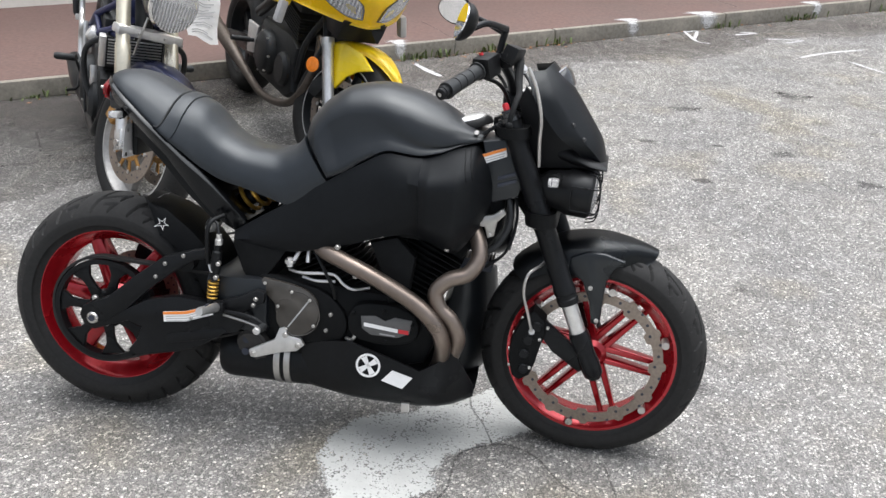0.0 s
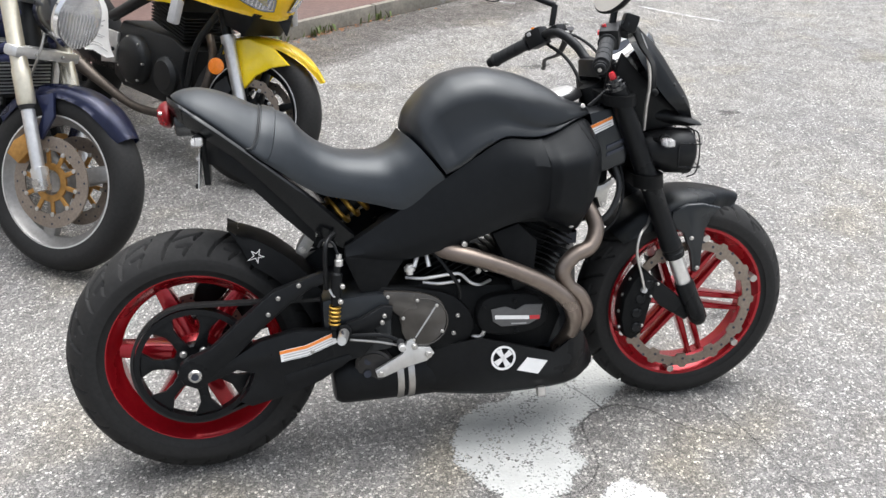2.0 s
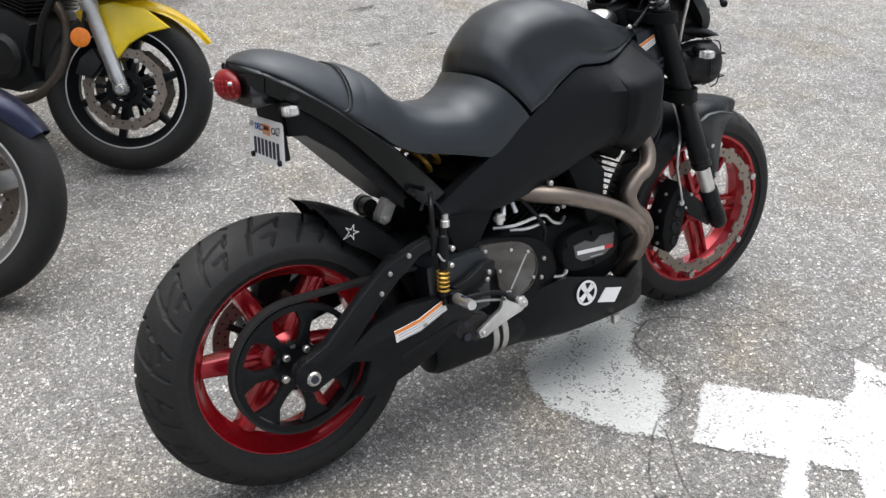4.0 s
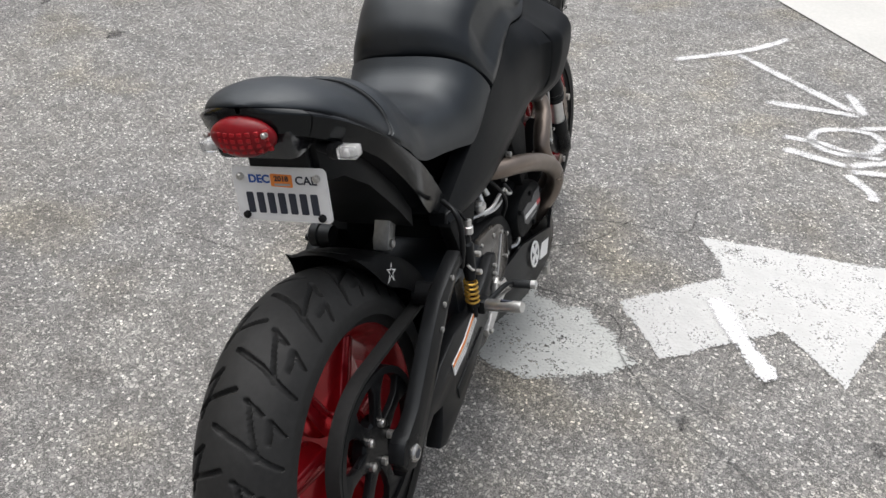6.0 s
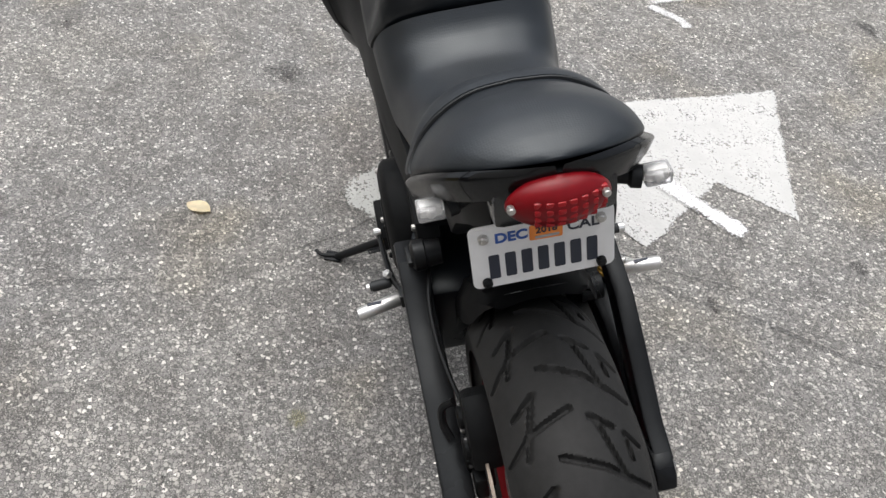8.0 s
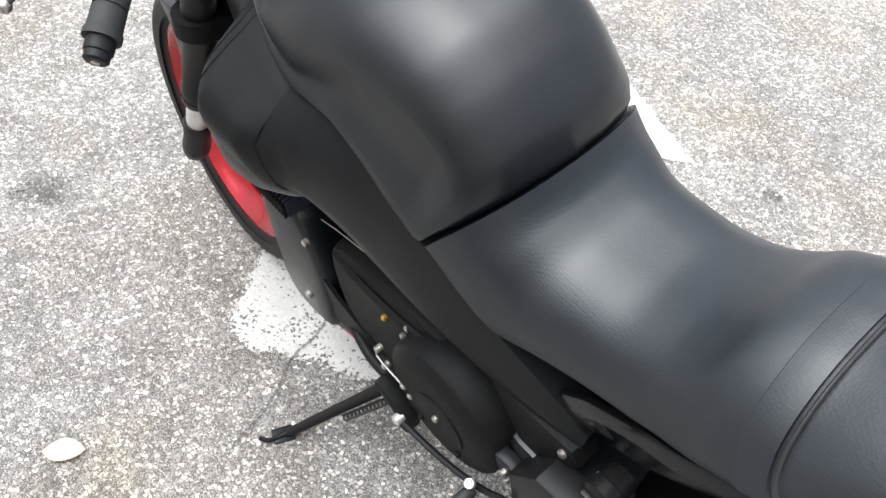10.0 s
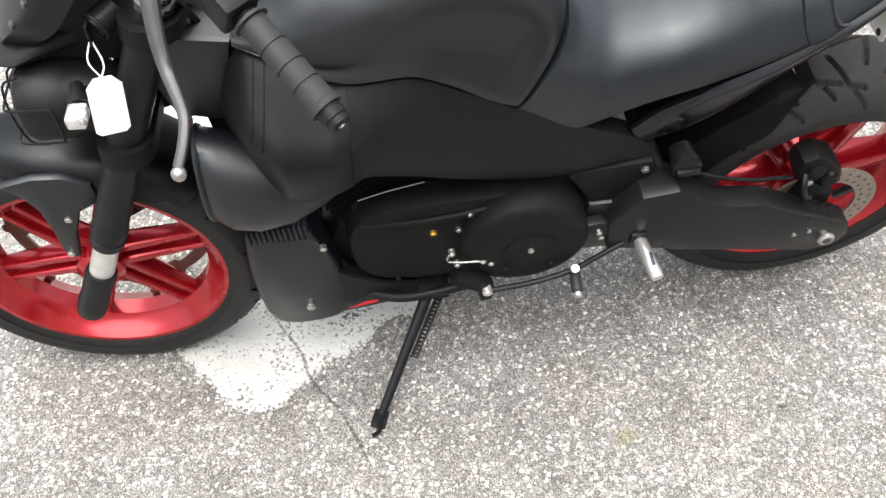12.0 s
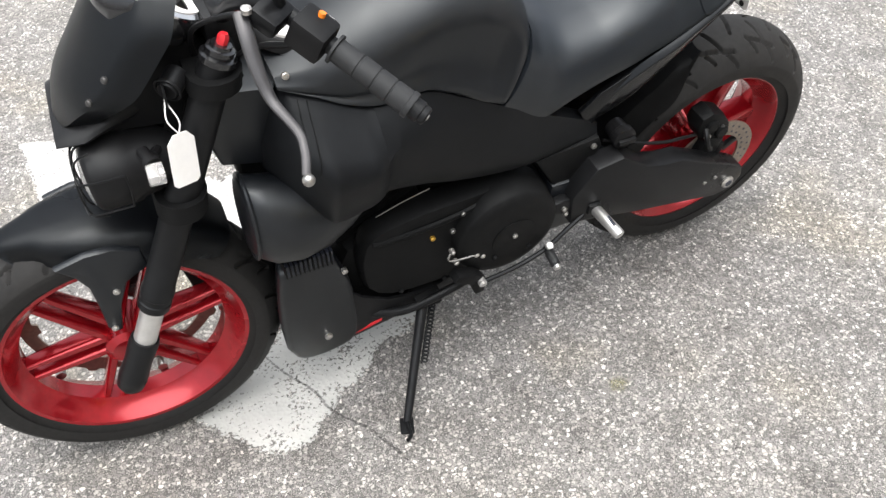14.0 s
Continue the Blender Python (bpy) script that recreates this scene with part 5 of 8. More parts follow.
for z, dx, w, h in ((0.895, 0.0, 0.30, 0.026), (0.685, 0.0, 0.28, 0.034)):
    c = fork_at(z)
    bm = bmesh.new()
    out = []
    for sgn in (-1, 1):
        for k in range(9):
            a = radians(-90 + 180 * k / 8) if sgn > 0 else radians(90 + 180 * k / 8)
            out.append((c.x + 0.040 * math.cos(a - math.pi / 2 + math.pi / 2 * 0) * 0 + 0.040 * math.sin(a) * (1 if sgn > 0 else 1), sgn * 0.112 + 0.040 * math.cos(a)))
    ring = [Vector((x, yy, 0)) for x, yy in out]
    loft(bm, [[Vector((p.x, p.y, z - h / 2)) for p in ring], [Vector((p.x - 0.004, p.y, z + h / 2)) for p in ring]])
    part("fork_clamp", bm, CAST, bike, m=STEER)
bm = turned(bmesh.new(), (1.145, 0, 0.672), (1.045, 0, 0.915), [(0, 0.034), (0.1, 0.040), (0.9, 0.040), (1, 0.03)])
part("steering_head", bm, CAST, bike)
for z in (0.672, 0.655):
    bolt(fork_at(z, -0.118, -0.032), (-0.5, -1, 0), 0.006, 0.006, STEEL)

rows = []
for k in range(25):
    u = k / 24
    a = radians(135 - 71 * u)
    r = 0.322 + 0.004 * math.sin(u * math.pi) + 0.008 * max(0, u - 0.75) * 4
    e = Vector((math.cos(a), 0, math.sin(a)))
    w = 0.068 + 0.024 * math.sin(min(1, u * 1.15) * math.pi) ** 0.6 - 0.040 * (max(0, u - 0.62) / 0.38) ** 1.6
    drop = 0.045 + 0.02 * math.sin(u * math.pi)
    row = []
    for q in range(13):
        s = -1 + q / 6
        row.append(FA + e * (r - drop * abs(s) ** 3.2) + Vector((0, w * math.sin(s * math.pi / 2) ** 1 if abs(s) < 1 else w * s, 0)))
    rows.append(row)
bm = loft(bmesh.new(), rows, cap=False, closed=False)
bmesh.ops.solidify(bm, geom=bm.faces[:], thickness=0.003)
fender = part("front_fender", bm, BLACK, bike, "matte black front fender", sharp=60, m=STEER)
for sgn in (-1, 1):
    pts = [(1.245, 0.548), (1.250, 0.585), (1.290, 0.603), (1.335, 0.603), (1.385, 0.588), (1.360, 0.562), (1.345, 0.530), (1.341, 0.480), (1.340, 0.425), (1.331, 0.408), (1.317, 0.412), (1.306, 0.470), (1.285, 0.522)]
    bm = prism(bmesh.new(), pts, sgn * 0.080, sgn * 0.098, 0.006)
    part("stay", bm, BLACK, fender)
    bolt((1.306, sgn * 0.0985, 0.510), (0, sgn, 0), 0.006, 0.004, STEEL, fender)
    bolt((1.329, sgn * 0.0985, 0.423), (0, sgn, 0), 0.006, 0.004, STEEL, fender)

# eight-piston caliper at the rear of the disc
pts = []
for a, r in ((138, 0.208), (150, 0.212), (165, 0.214), (180, 0.212), (195, 0.206), (200, 0.190), (197, 0.160), (185, 0.142), (165, 0.136), (148, 0.142), (138, 0.165)):
    pts.append((FA.x + r * math.cos(radians(a)), FA.z + r * math.sin(radians(a))))
bm = prism(bmesh.new(), pts, -0.124, -0.060, 0.008)
caliper = part("front_caliper", bm, CAST, bike, "dark grey multi-piston brake caliper", m=STEER)
for k, a in enumerate((146, 161, 175, 189)):
    c = FA + Vector((0.172 * math.cos(radians(a)), 0, 0.172 * math.sin(radians(a))))
    part("piston_bore", turned(bmesh.new(), c + Vector((0, -0.122, 0)), c + Vector((0, -0.129, 0)), [(0, 0.014), (0.6, 0.014), (1, 0.011)]), SATIN, caliper)
    bolt(c + Vector((0.008, -0.128, 0.008)), (0, -1, 0), 0.005, 0.004, SATIN, caliper)
for a, r in ((140, 0.15), (155, 0.147), (188, 0.155)):
    bolt(FA + Vector((r * math.cos(radians(a)), -0.125, r * math.sin(radians(a)))), (0, -1, 0), 0.0042, 0.004, STEEL, caliper)
bm = prism(bmesh.new(), [(1.19, 0.42), (1.265, 0.36), (1.325, 0.30), (1.30, 0.275), (1.225, 0.325), (1.18, 0.38)], -0.112, -0.094, 0.004)
part("caliper_arm", bm, SATIN, caliper)
bolt(FA + Vector((-0.155, -0.128, 0.083)), (0, -1, 0.3), 0.008, 0.008, ALLOY, caliper, "banjo_bolt")
for k in range(4):
    a = radians(150 + 13 * k)
    bolt(FA + Vector((0.212 * math.cos(a), -0.10, 0.212 * math.sin(a))), (math.cos(a), 0, math.sin(a)), 0.005, 0.004, STEEL, caliper)
bm = tube(bmesh.new(), [FA + Vector((-0.155, -0.133, 0.085)), (1.158, -0.135, 0.43), (1.142, -0.135, 0.49), (1.150, -0.128, 0.54), (1.185, -0.095, 0.565), (1.20, -0.06, 0.62), (1.16, -0.05, 0.70)], 0.0038, 8)
part("brake_line", bm, STEEL, bike, "braided steel brake line", m=STEER)

# -- headlamps with wire guards, fly screen, dials --
for sgn in (-1, 1):
    y = sgn * 0.078
    hl = part("headlamp", turned(bmesh.new(), (1.150, y, 0.757), (1.287, y, 0.745), [(0, 0.028), (0.15, 0.044), (0.35, 0.051), (0.5, 0.053), (0.55, 0.058), (0.93, 0.058), (0.97, 0.055), (1, 0.050)], 36), PLASTIC, bike, "black round headlamp behind a wire guard", m=STEER)
    bm = turned(bmesh.new(), (1.284, y, 0.745), (1.297, y, 0.744), [(0, 0.050), (0.5, 0.044), (0.9, 0.025), (1, 0.007)], 36)
    part("lens", bm, CLEAR, hl)
    bm = turned(bmesh.new(), (1.275, y, 0.746), (1.283, y, 0.7455), [(0, 0.026), (1, 0.047)], 36)
    part("reflector", bm, CHROME, hl)
    for dz in (-0.030, 0.030):
        bm = tube(bmesh.new(), [(1.235, y + sgn * 0.060, 0.750 + dz), (1.290, y + sgn * 0.055, 0.745 + dz), (1.302, y + sgn * 0.036, 0.743 + dz), (1.304, y - sgn * 0.03, 0.743 + dz), (1.290, y - sgn * 0.054, 0.745 + dz)], 0.0018, 6, 5)
        part("guard_wire", bm, SATIN, hl)
    for dy in (-0.028, 0.0, 0.028):
        bm = tube(bmesh.new(), [(1.276, y + dy, 0.808), (1.298, y + dy, 0.795), (1.305, y + dy, 0.744), (1.298, y + dy, 0.694), (1.274, y + dy, 0.684)], 0.0018, 6, 5)
        part("guard_wire", bm, SATIN, hl)
    bm = tube(bmesh.new(), [(1.235, y + sgn * 0.060, 0.720), (1.233, y + sgn * 0.063, 0.750), (1.235, y + sgn * 0.060, 0.780)], 0.0018, 6, 4)
    part("guard_wire", bm, SATIN, hl)
    signal(1.193, sgn * 0.165, 0.792, sgn, STEER)
    bm = tube(bmesh.new(), [(1.16, sgn * 0.06, 0.775), (1.19, sgn * 0.12, 0.79)], 0.008, 8)
    part("signal_stalk", bm, PLASTIC, bike, m=STEER)


def screen_at(v, s):
    """The fly screen's skin; v from its foot to its top, s across it."""
    z = 0.815 + 0.24 * v
    xc = curve((0, 0.2, 0.5, 0.8, 1.0), (1.312, 1.300, 1.256, 1.205, 1.158), v)
    w = curve((0, 0.12, 0.4, 0.7, 0.92, 1.0), (0.050, 0.088, 0.132, 0.134, 0.108, 0.080), v)
    y = w * s
    fold = max(0, abs(s) - 0.86) / 0.14
    return Vector((xc - 3.3 * y * y - 0.03 * fold, y * (1 - 0.02 * fold), z - 0.018 * s * s * v))


bm = loft(bmesh.new(), [[screen_at(k / 28, -1 + 2 * j / 28) for j in range(29)] for k in range(29)], cap=False, closed=False)
bmesh.ops.solidify(bm, geom=bm.faces[:], thickness=-0.004)
screen = part("fly_screen", bm, BLACK, bike, "matte black fly screen", sharp=50, m=STEER)
for sgn in (-1, 1):
    for v in (0.32, 0.47):
        p = screen_at(v, sgn * 0.80)
        bolt(p, (0.75, sgn * 0.65, 0.3), 0.0055, 0.004, DARKBOLT, screen)
    bm = prism(bmesh.new(), [(1.135, 0.80), (1.275, 0.812), (1.288, 0.826), (1.19, 0.90), (1.10, 1.00), (1.085, 0.96)], sgn * 0.050, sgn * 0.070, 0.004)
    part("side_cowl", bm, PLASTIC, bike, m=STEER)
bm = loft(bmesh.new(), [[Vector((x, w * math.cos(a), z + h * math.sin(a))) for a in [2 * math.pi * k / 20 for k in range(20)]] for x, z, w, h in ((1.15, 0.84, 0.05, 0.03), (1.22, 0.838, 0.085, 0.030), (1.275, 0.822, 0.10, 0.020), (1.315, 0.812, 0.085, 0.008))])
part("nose_cowl", bm, PLASTIC, bike, m=STEER)
pod = part("dial_pod", turned(bmesh.new(), (1.165, 0.02, 0.945), (1.128, 0.02, 0.998), [(0, 0.05), (0.3, 0.075), (0.8, 0.082), (1, 0.078)], 36), GLOSS, bike, "gloss black instrument pod", m=STEER)
bm = turned(bmesh.new(), (1.128, 0.02, 0.998), (1.125, 0.02, 1.002), [(0, 0.079), (0.6, 0.079), (1, 0.070)], 36)
part("bezel", bm, CHROME, pod)
bm = turned(bmesh.new(), (1.1262, 0.02, 1.0005), (1.1247, 0.02, 1.0026), [(0, 0.069), (1, 0.069)], 36)
part("dial_face", bm, WHITE, pod)
bm = cyl(bmesh.new(), (1.1246, 0.02, 1.0027), (1.1236, 0.02, 1.0041), 0.03, n=24)
part("dial_centre", bm, INK, pod)
bm = turned(bmesh.new(), (1.128, 0.092, 0.900), (1.150, 0.120, 0.893), [(0, 0.018), (0.8, 0.018), (1, 0.014)])
lock = part("ignition_lock", bm, SATIN, bike, "black ignition lock with a key on a string", m=STEER)
bm = box(bmesh.new(), (1.154, 0.127, 0.892), (0.003, 0.018, 0.030), bev=0.001)
part("key", bm, PLASTIC, lock)
nrm = (Vector((1.150, 0.120, 0.893)) - Vector((1.128, 0.092, 0.900))).normalized()
ea, eb = frame_of(nrm)
part("lock_ring", tube(bmesh.new(), [Vector((1.1475, 0.117, 0.894)) + 0.019 * (math.cos(a) * ea + math.sin(a) * eb) for a in [2 * math.pi * k / 20 for k in range(21)]], 0.0022, 6, 1), SATIN, lock)

# -- bars, grips, levers, mirrors --
BAR = [(0.905, 0.338, 0.974), (0.945, 0.276, 1.003), (0.985, 0.216, 1.030), (1.020, 0.152, 1.046), (1.048, 0.094, 1.013), (1.062, 0.055, 0.975), (1.064, 0.0, 0.968)]
full_bar = BAR + [(x, -y, z) for x, y, z in reversed(BAR[:-1])]
handlebar = part("handlebar", tube(bmesh.new(), full_bar, 0.0125, 14), SATIN, bike, "black handlebar with rubber grips", m=BARS)
bm = box(bmesh.new(), (1.062, 0, 0.955), (0.05, 0.12, 0.045), bev=0.008)
part("bar_clamp", bm, SATIN, handlebar)
for sgn in (-1, 1):
    a, b = Vector((0.908, sgn * 0.333, 0.976)), Vector((0.972, sgn * 0.236, 1.021))
    part("grip", turned(bmesh.new(), b, a, [(0, 0.021), (0.03, 0.0215), (0.04, 0.0168), (0.30, 0.0172), (0.305, 0.0158), (0.32, 0.0158), (0.325, 0.0175), (0.52, 0.0175), (0.525, 0.0160), (0.54, 0.0160), (0.545, 0.0175), (0.72, 0.0175), (0.725, 0.0160), (0.74, 0.0160), (0.745, 0.0175), (0.93, 0.0178), (0.94, 0.0195), (1, 0.0195)], 22), GRIP_RUBBER, handlebar, "ribbed black rubber grip")
    d = (a - b).normalized()
    part("bar_end", turned(bmesh.new(), a, a + d * 0.024, [(0, 0.0150), (0.55, 0.0150), (0.6, 0.0132), (0.9, 0.0132), (1, 0.0105)], 16), SATIN, handlebar)
    bolt(a + d * 0.0235, d, 0.0045, 0.002, STEEL, handlebar)
    c = b - d * 0.030
    rot = d.to_track_quat("X", "Z").to_matrix()
    part("switch_box", box(bmesh.new(), c + Vector((0.004, 0, 0.002)), (0.052, 0.046, 0.050), rot, 0.008), PLASTIC, handlebar)
    part("switch", box(bmesh.new(), c + Vector((-0.02, 0, 0.012)), (0.012, 0.014, 0.010), rot, 0.003), GREYPRINT if sgn > 0 else REDPART, handlebar)
    part("button", cyl(bmesh.new(), c + Vector((-0.008, 0, 0.020)), c + Vector((-0.012, 0, 0.030)), 0.005, n=12), AMBER if sgn > 0 else REDPART, handlebar)
    perch = c - d * 0.048
    part("lever_perch", box(bmesh.new(), perch + Vector((0.018, 0, 0)), (0.042, 0.05, 0.030), rot, 0.009), SATIN, handlebar)
    pv = perch + Vector((0.050, 0, 0.002))
    if sgn < 0:
        reach = [(0.004, 0.012, 0.004), (0.004, -0.02, -0.008), (0.004, -0.055, -0.045), (0.006, -0.085, -0.070), (0.0, -0.112, -0.090), (-0.008, -0.128, -0.118), (-0.012, -0.132, -0.140)]
    else:
        reach = [(0.004, -0.012, 0.004), (0.008, 0.015, -0.012), (0.010, 0.048, -0.042), (0.007, 0.078, -0.066), (0.0, 0.108, -0.074), (-0.005, 0.138, -0.080), (0.0, 0.163, -0.090), (0.009, 0.184, -0.102)]
    part("lever", tube(bmesh.new(), [pv + Vector(q) for q in reach], [0.0105, 0.0105, 0.009, 0.0072, 0.0064, 0.006, 0.006], 10, 5, 0.62), CAST if sgn < 0 else material("grey_lever", (0.045, 0.045, 0.048), 0.4, 0.5, vary=0.2), handlebar)
    end = pv + Vector(reach[-1]) + Vector((0, sgn * 0.006, -0.003))
    bm = bmesh.new()
    bmesh.ops.create_uvsphere(bm, u_segments=14, v_segments=10, radius=0.0085, matrix=Matrix.Translation(end))
    part("lever_ball", bm, CAST if sgn < 0 else ZINC, handlebar)
    bolt(pv + Vector((0, 0, 0.016)), (0, 0, 1), 0.007, 0.004, STEEL, handlebar)
    # mirror on its stem
    base = perch + Vector((0.005, 0, 0.014))
    head = Vector((0.935, -0.335, 1.125)) if sgn < 0 else Vector((0.885, 0.288, 1.178))
    elbow = base + Vector((0.012, sgn * 0.004, 0.055))
    mir = part("mirror", tube(bmesh.new(), [base, base + Vector((0.005, 0, 0.025)), elbow], 0.0085, 10), SATIN, bike, "black oval mirror on a stem", m=BARS)
    part("mirror_arm", tube(bmesh.new(), [elbow, elbow.lerp(head, 0.5) + Vector((0.005, 0, 0.004)), head + Vector((0.022, -sgn * 0.035, -0.012))], [0.0085, 0.0075, 0.007], 10), SATIN, mir)
    mrot = pose(0, 0, 0, 0, 0, 0) @ Matrix.Translation(head) @ pose(0, 0, 0, 8 * sgn, 14 if sgn < 0 else -8, 12 if sgn < 0 else 62)
    bm = bmesh.new()
    bmesh.ops.create_uvsphere(bm, u_segments=28, v_segments=16, radius=1.0)
    for v in bm.verts:
        x, yy, z = v.co
        v.co = Vector((0.030 * x if x > 0 else 0.004 * x, (0.062 if sgn < 0 else 0.054) * yy, 0.041 * z * (1 - 0.12 * yy * sgn)))
    bmesh.ops.transform(bm, matrix=mrot, verts=bm.verts[:])
    part("mirror_shell", bm, PLASTIC, mir)
    bm = bmesh.new()
    ring = [Vector((-0.0045, (0.057 if sgn < 0 else 0.049) * math.cos(a), 0.037 * math.sin(a) * (1 - 0.12 * math.cos(a) * sgn))) for a in [2 * math.pi * k / 32 for k in range(32)]]
    loft(bm, [ring, [p + Vector((0.003, 0, 0)) for p in ring]])
    bmesh.ops.transform(bm, matrix=mrot, verts=bm.verts[:])
    part("mirror_glass", bm, MIRROR, mir, "mirror glass facing the sky")
bm = box(bmesh.new(), (1.050, -0.195, 1.062), (0.034, 0.058, 0.040), pose(0, 0, 0, 0, 20, -20).to_3x3(), 0.005)
res = part("fluid_reservoir", bm, PLASTIC, bike, "black brake fluid reservoir", m=BARS)
part("sight_glass", cyl(bmesh.new(), (1.032, -0.21, 1.060), (1.028, -0.215, 1.060), 0.010, n=16), GLOSS, res)
bolt((1.085, -0.175, 1.035), (0.6, -0.6, 0.3), 0.011, 0.012, ALLOY, bike, "banjo_bolt")
bm = tube(bmesh.new(), [(1.088, -0.178, 1.035), (1.110, -0.172, 0.99), (1.128, -0.155, 0.92), (1.130, -0.135, 0.86), (1.135, -0.115, 0.80)], 0.0045, 8)
part("brake_line", bm, STEEL, bike, "braided steel brake line", m=BARS)
bm = tube(bmesh.new(), [(1.040, 0.168, 1.045), (1.075, 0.13, 1.03), (1.11, 0.08, 0.98), (1.10, 0.05, 0.90), (1.06, 0.06, 0.80)], 0.004, 8)
part("clutch_cable", bm, PLASTIC, bike, m=BARS)
bm = tube(bmesh.new(), [(1.040, 0.168, 1.045), (1.055, 0.15, 1.043)], 0.006, 8)
part("cable_end", bm, ALLOY, bike, m=BARS)
for pts in ([(0.99, -0.24, 1.02), (1.04, -0.14, 0.99), (1.06, -0.07, 0.92), (1.04, -0.05, 0.84)], [(0.99, 0.22, 1.02), (1.035, 0.14, 0.97), (1.05, 0.08, 0.90), (1.03, 0.05, 0.82)], [(1.08, -0.09, 0.93), (1.04, -0.10, 0.90), (1.0, -0.10, 0.87)]):
    part("cable", tube(bmesh.new(), pts, 0.005, 8), PLASTIC, bike)

# -- filler cap, head area label --
cap = part("filler_cap", turned(bmesh.new(), (0.955, 0, 0.878), (0.948, 0, 0.902), [(0, 0.052), (0.7, 0.050), (0.85, 0.047), (1, 0.040)], 32), ALLOY, bike, "bright alloy filler cap")
part("cap_ring", turned(bmesh.new(), (0.9565, 0, 0.874), (0.951, 0, 0.893), [(0, 0.064), (0.6, 0.063), (1, 0.056)], 32), PLASTIC, cap)
for sgn in (-1, 1):
    bolt((0.985, sgn * 0.10, 0.872), (0, sgn, 0.6), 0.006, 0.004, STEEL)
lab = part("warning_label", prism(bmesh.new(), [(0.9940, 0.8190), (1.0600, 0.8430), (1.0640, 0.8210), (1.0020, 0.7960)], -0.1085, -0.1065, 0), WHITE, bike, "white label with an orange head stripe")
part("stripe", prism(bmesh.new(), [(0.9940, 0.8190), (1.0600, 0.8430), (1.0613, 0.8365), (0.9965, 0.8120)], -0.1091, -0.1084, 0), ORANGE, lab)
for k in range(2):
    part("print_line", prism(bmesh.new(), [(1.0020, 0.8090 - 0.006 * k), (1.0570, 0.8295 - 0.006 * k), (1.0570, 0.8275 - 0.006 * k), (1.0020, 0.8070 - 0.006 * k)], -0.1090, -0.1084, 0), GREYPRINT, lab)
bracket = part("regulator_bracket", prism(bmesh.new(), [(0.998, 0.640), (1.012, 0.668), (1.040, 0.672), (1.066, 0.690), (1.072, 0.676), (1.052, 0.655), (1.046, 0.618), (1.030, 0.612), (1.022, 0.640)], -0.108, -0.092, 0.003), ZINC, bike, "dull alloy bracket ahead of the frame")
for x, z in ((1.008, 0.652), (1.060, 0.682), (1.036, 0.622)):
    bolt((x, -0.109, z), (0, -1, 0), 0.005, 0.004, STEEL, bracket)
part("hose", tube(bmesh.new(), [(1.075, -0.085, 0.72), (1.085, -0.100, 0.66), (1.060, -0.105, 0.60), (1.02, -0.095, 0.565)], 0.008, 10), GRIP_RUBBER, bike, "ribbed black hose")
part("cable", tube(bmesh.new(), [(1.09, -0.075, 0.74), (1.10, -0.090, 0.66), (1.08, -0.095, 0.58), (1.03, -0.085, 0.53)], 0.004, 8), PLASTIC, bike)
bm = prism(bmesh.new(), [(1.0, 0.855), (1.10, 0.872), (1.12, 0.80), (1.10, 0.72), (1.03, 0.70)], -0.106, 0.10, 0.012)
part("head_casting", bm, BLACK, bike)
part("front_rocker_cover", prism(bmesh.new(), [(0.95, 0.74), (1.04, 0.75), (1.072, 0.70), (1.066, 0.63), (1.03, 0.57), (0.96, 0.56)], -0.072, 0.072, 0.02), CAST, bike)
for k, z in enumerate((0.760, 0.742)):
    bm = prism(bmesh.new(), [(1.045, z), (1.092, z + 0.016), (1.092, z + 0.026), (1.045, z + 0.010)], -0.1095, -0.104, 0.002)
    part("vent_slot", bm, INK, bike)


# -- engine, exhaust, belly pan --
part("crankcase", prism(bmesh.new(), [(0.43, 0.36), (0.46, 0.45), (0.56, 0.47), (0.68, 0.45), (0.80, 0.44), (0.90, 0.41), (0.925, 0.34), (0.89, 0.26), (0.78, 0.23), (0.56, 0.24), (0.46, 0.28)], -0.118, 0.105, 0.02), CAST, bike, "black engine crankcase")


def cylinder(a, b, w, d, n):
    """A finned cylinder with a plain head on top."""
    a, b = Vector(a), Vector(b)
    ax = (b - a).normalized()
    rot = ax.to_track_quat("Z", "Y").to_matrix()
    bm = bmesh.new()
    cyl(bm, a, b, 0.055, n=24)
    body = part("cylinder", bm, CAST, bike, "black finned engine cylinder")
    for k in range(n):
        p = a.lerp(b, (k + 0.5) / n)
        part("fin", box(bmesh.new(), p, (w, d, 0.0035), rot, 0.0012), CAST, body)
    part("rocker_box", box(bmesh.new(), b + ax * 0.03, (w * 0.95, d * 0.95, 0.06), rot, 0.015), CAST, body)
    for sx in (-1, 1):
        part("head_bolt", cyl(bmesh.new(), b + rot @ Vector((sx * w * 0.35, -d * 0.44, 0)), b + rot @ Vector((sx * w * 0.35, -d * 0.44, 0.066)), 0.007, n=10), CAST, body)


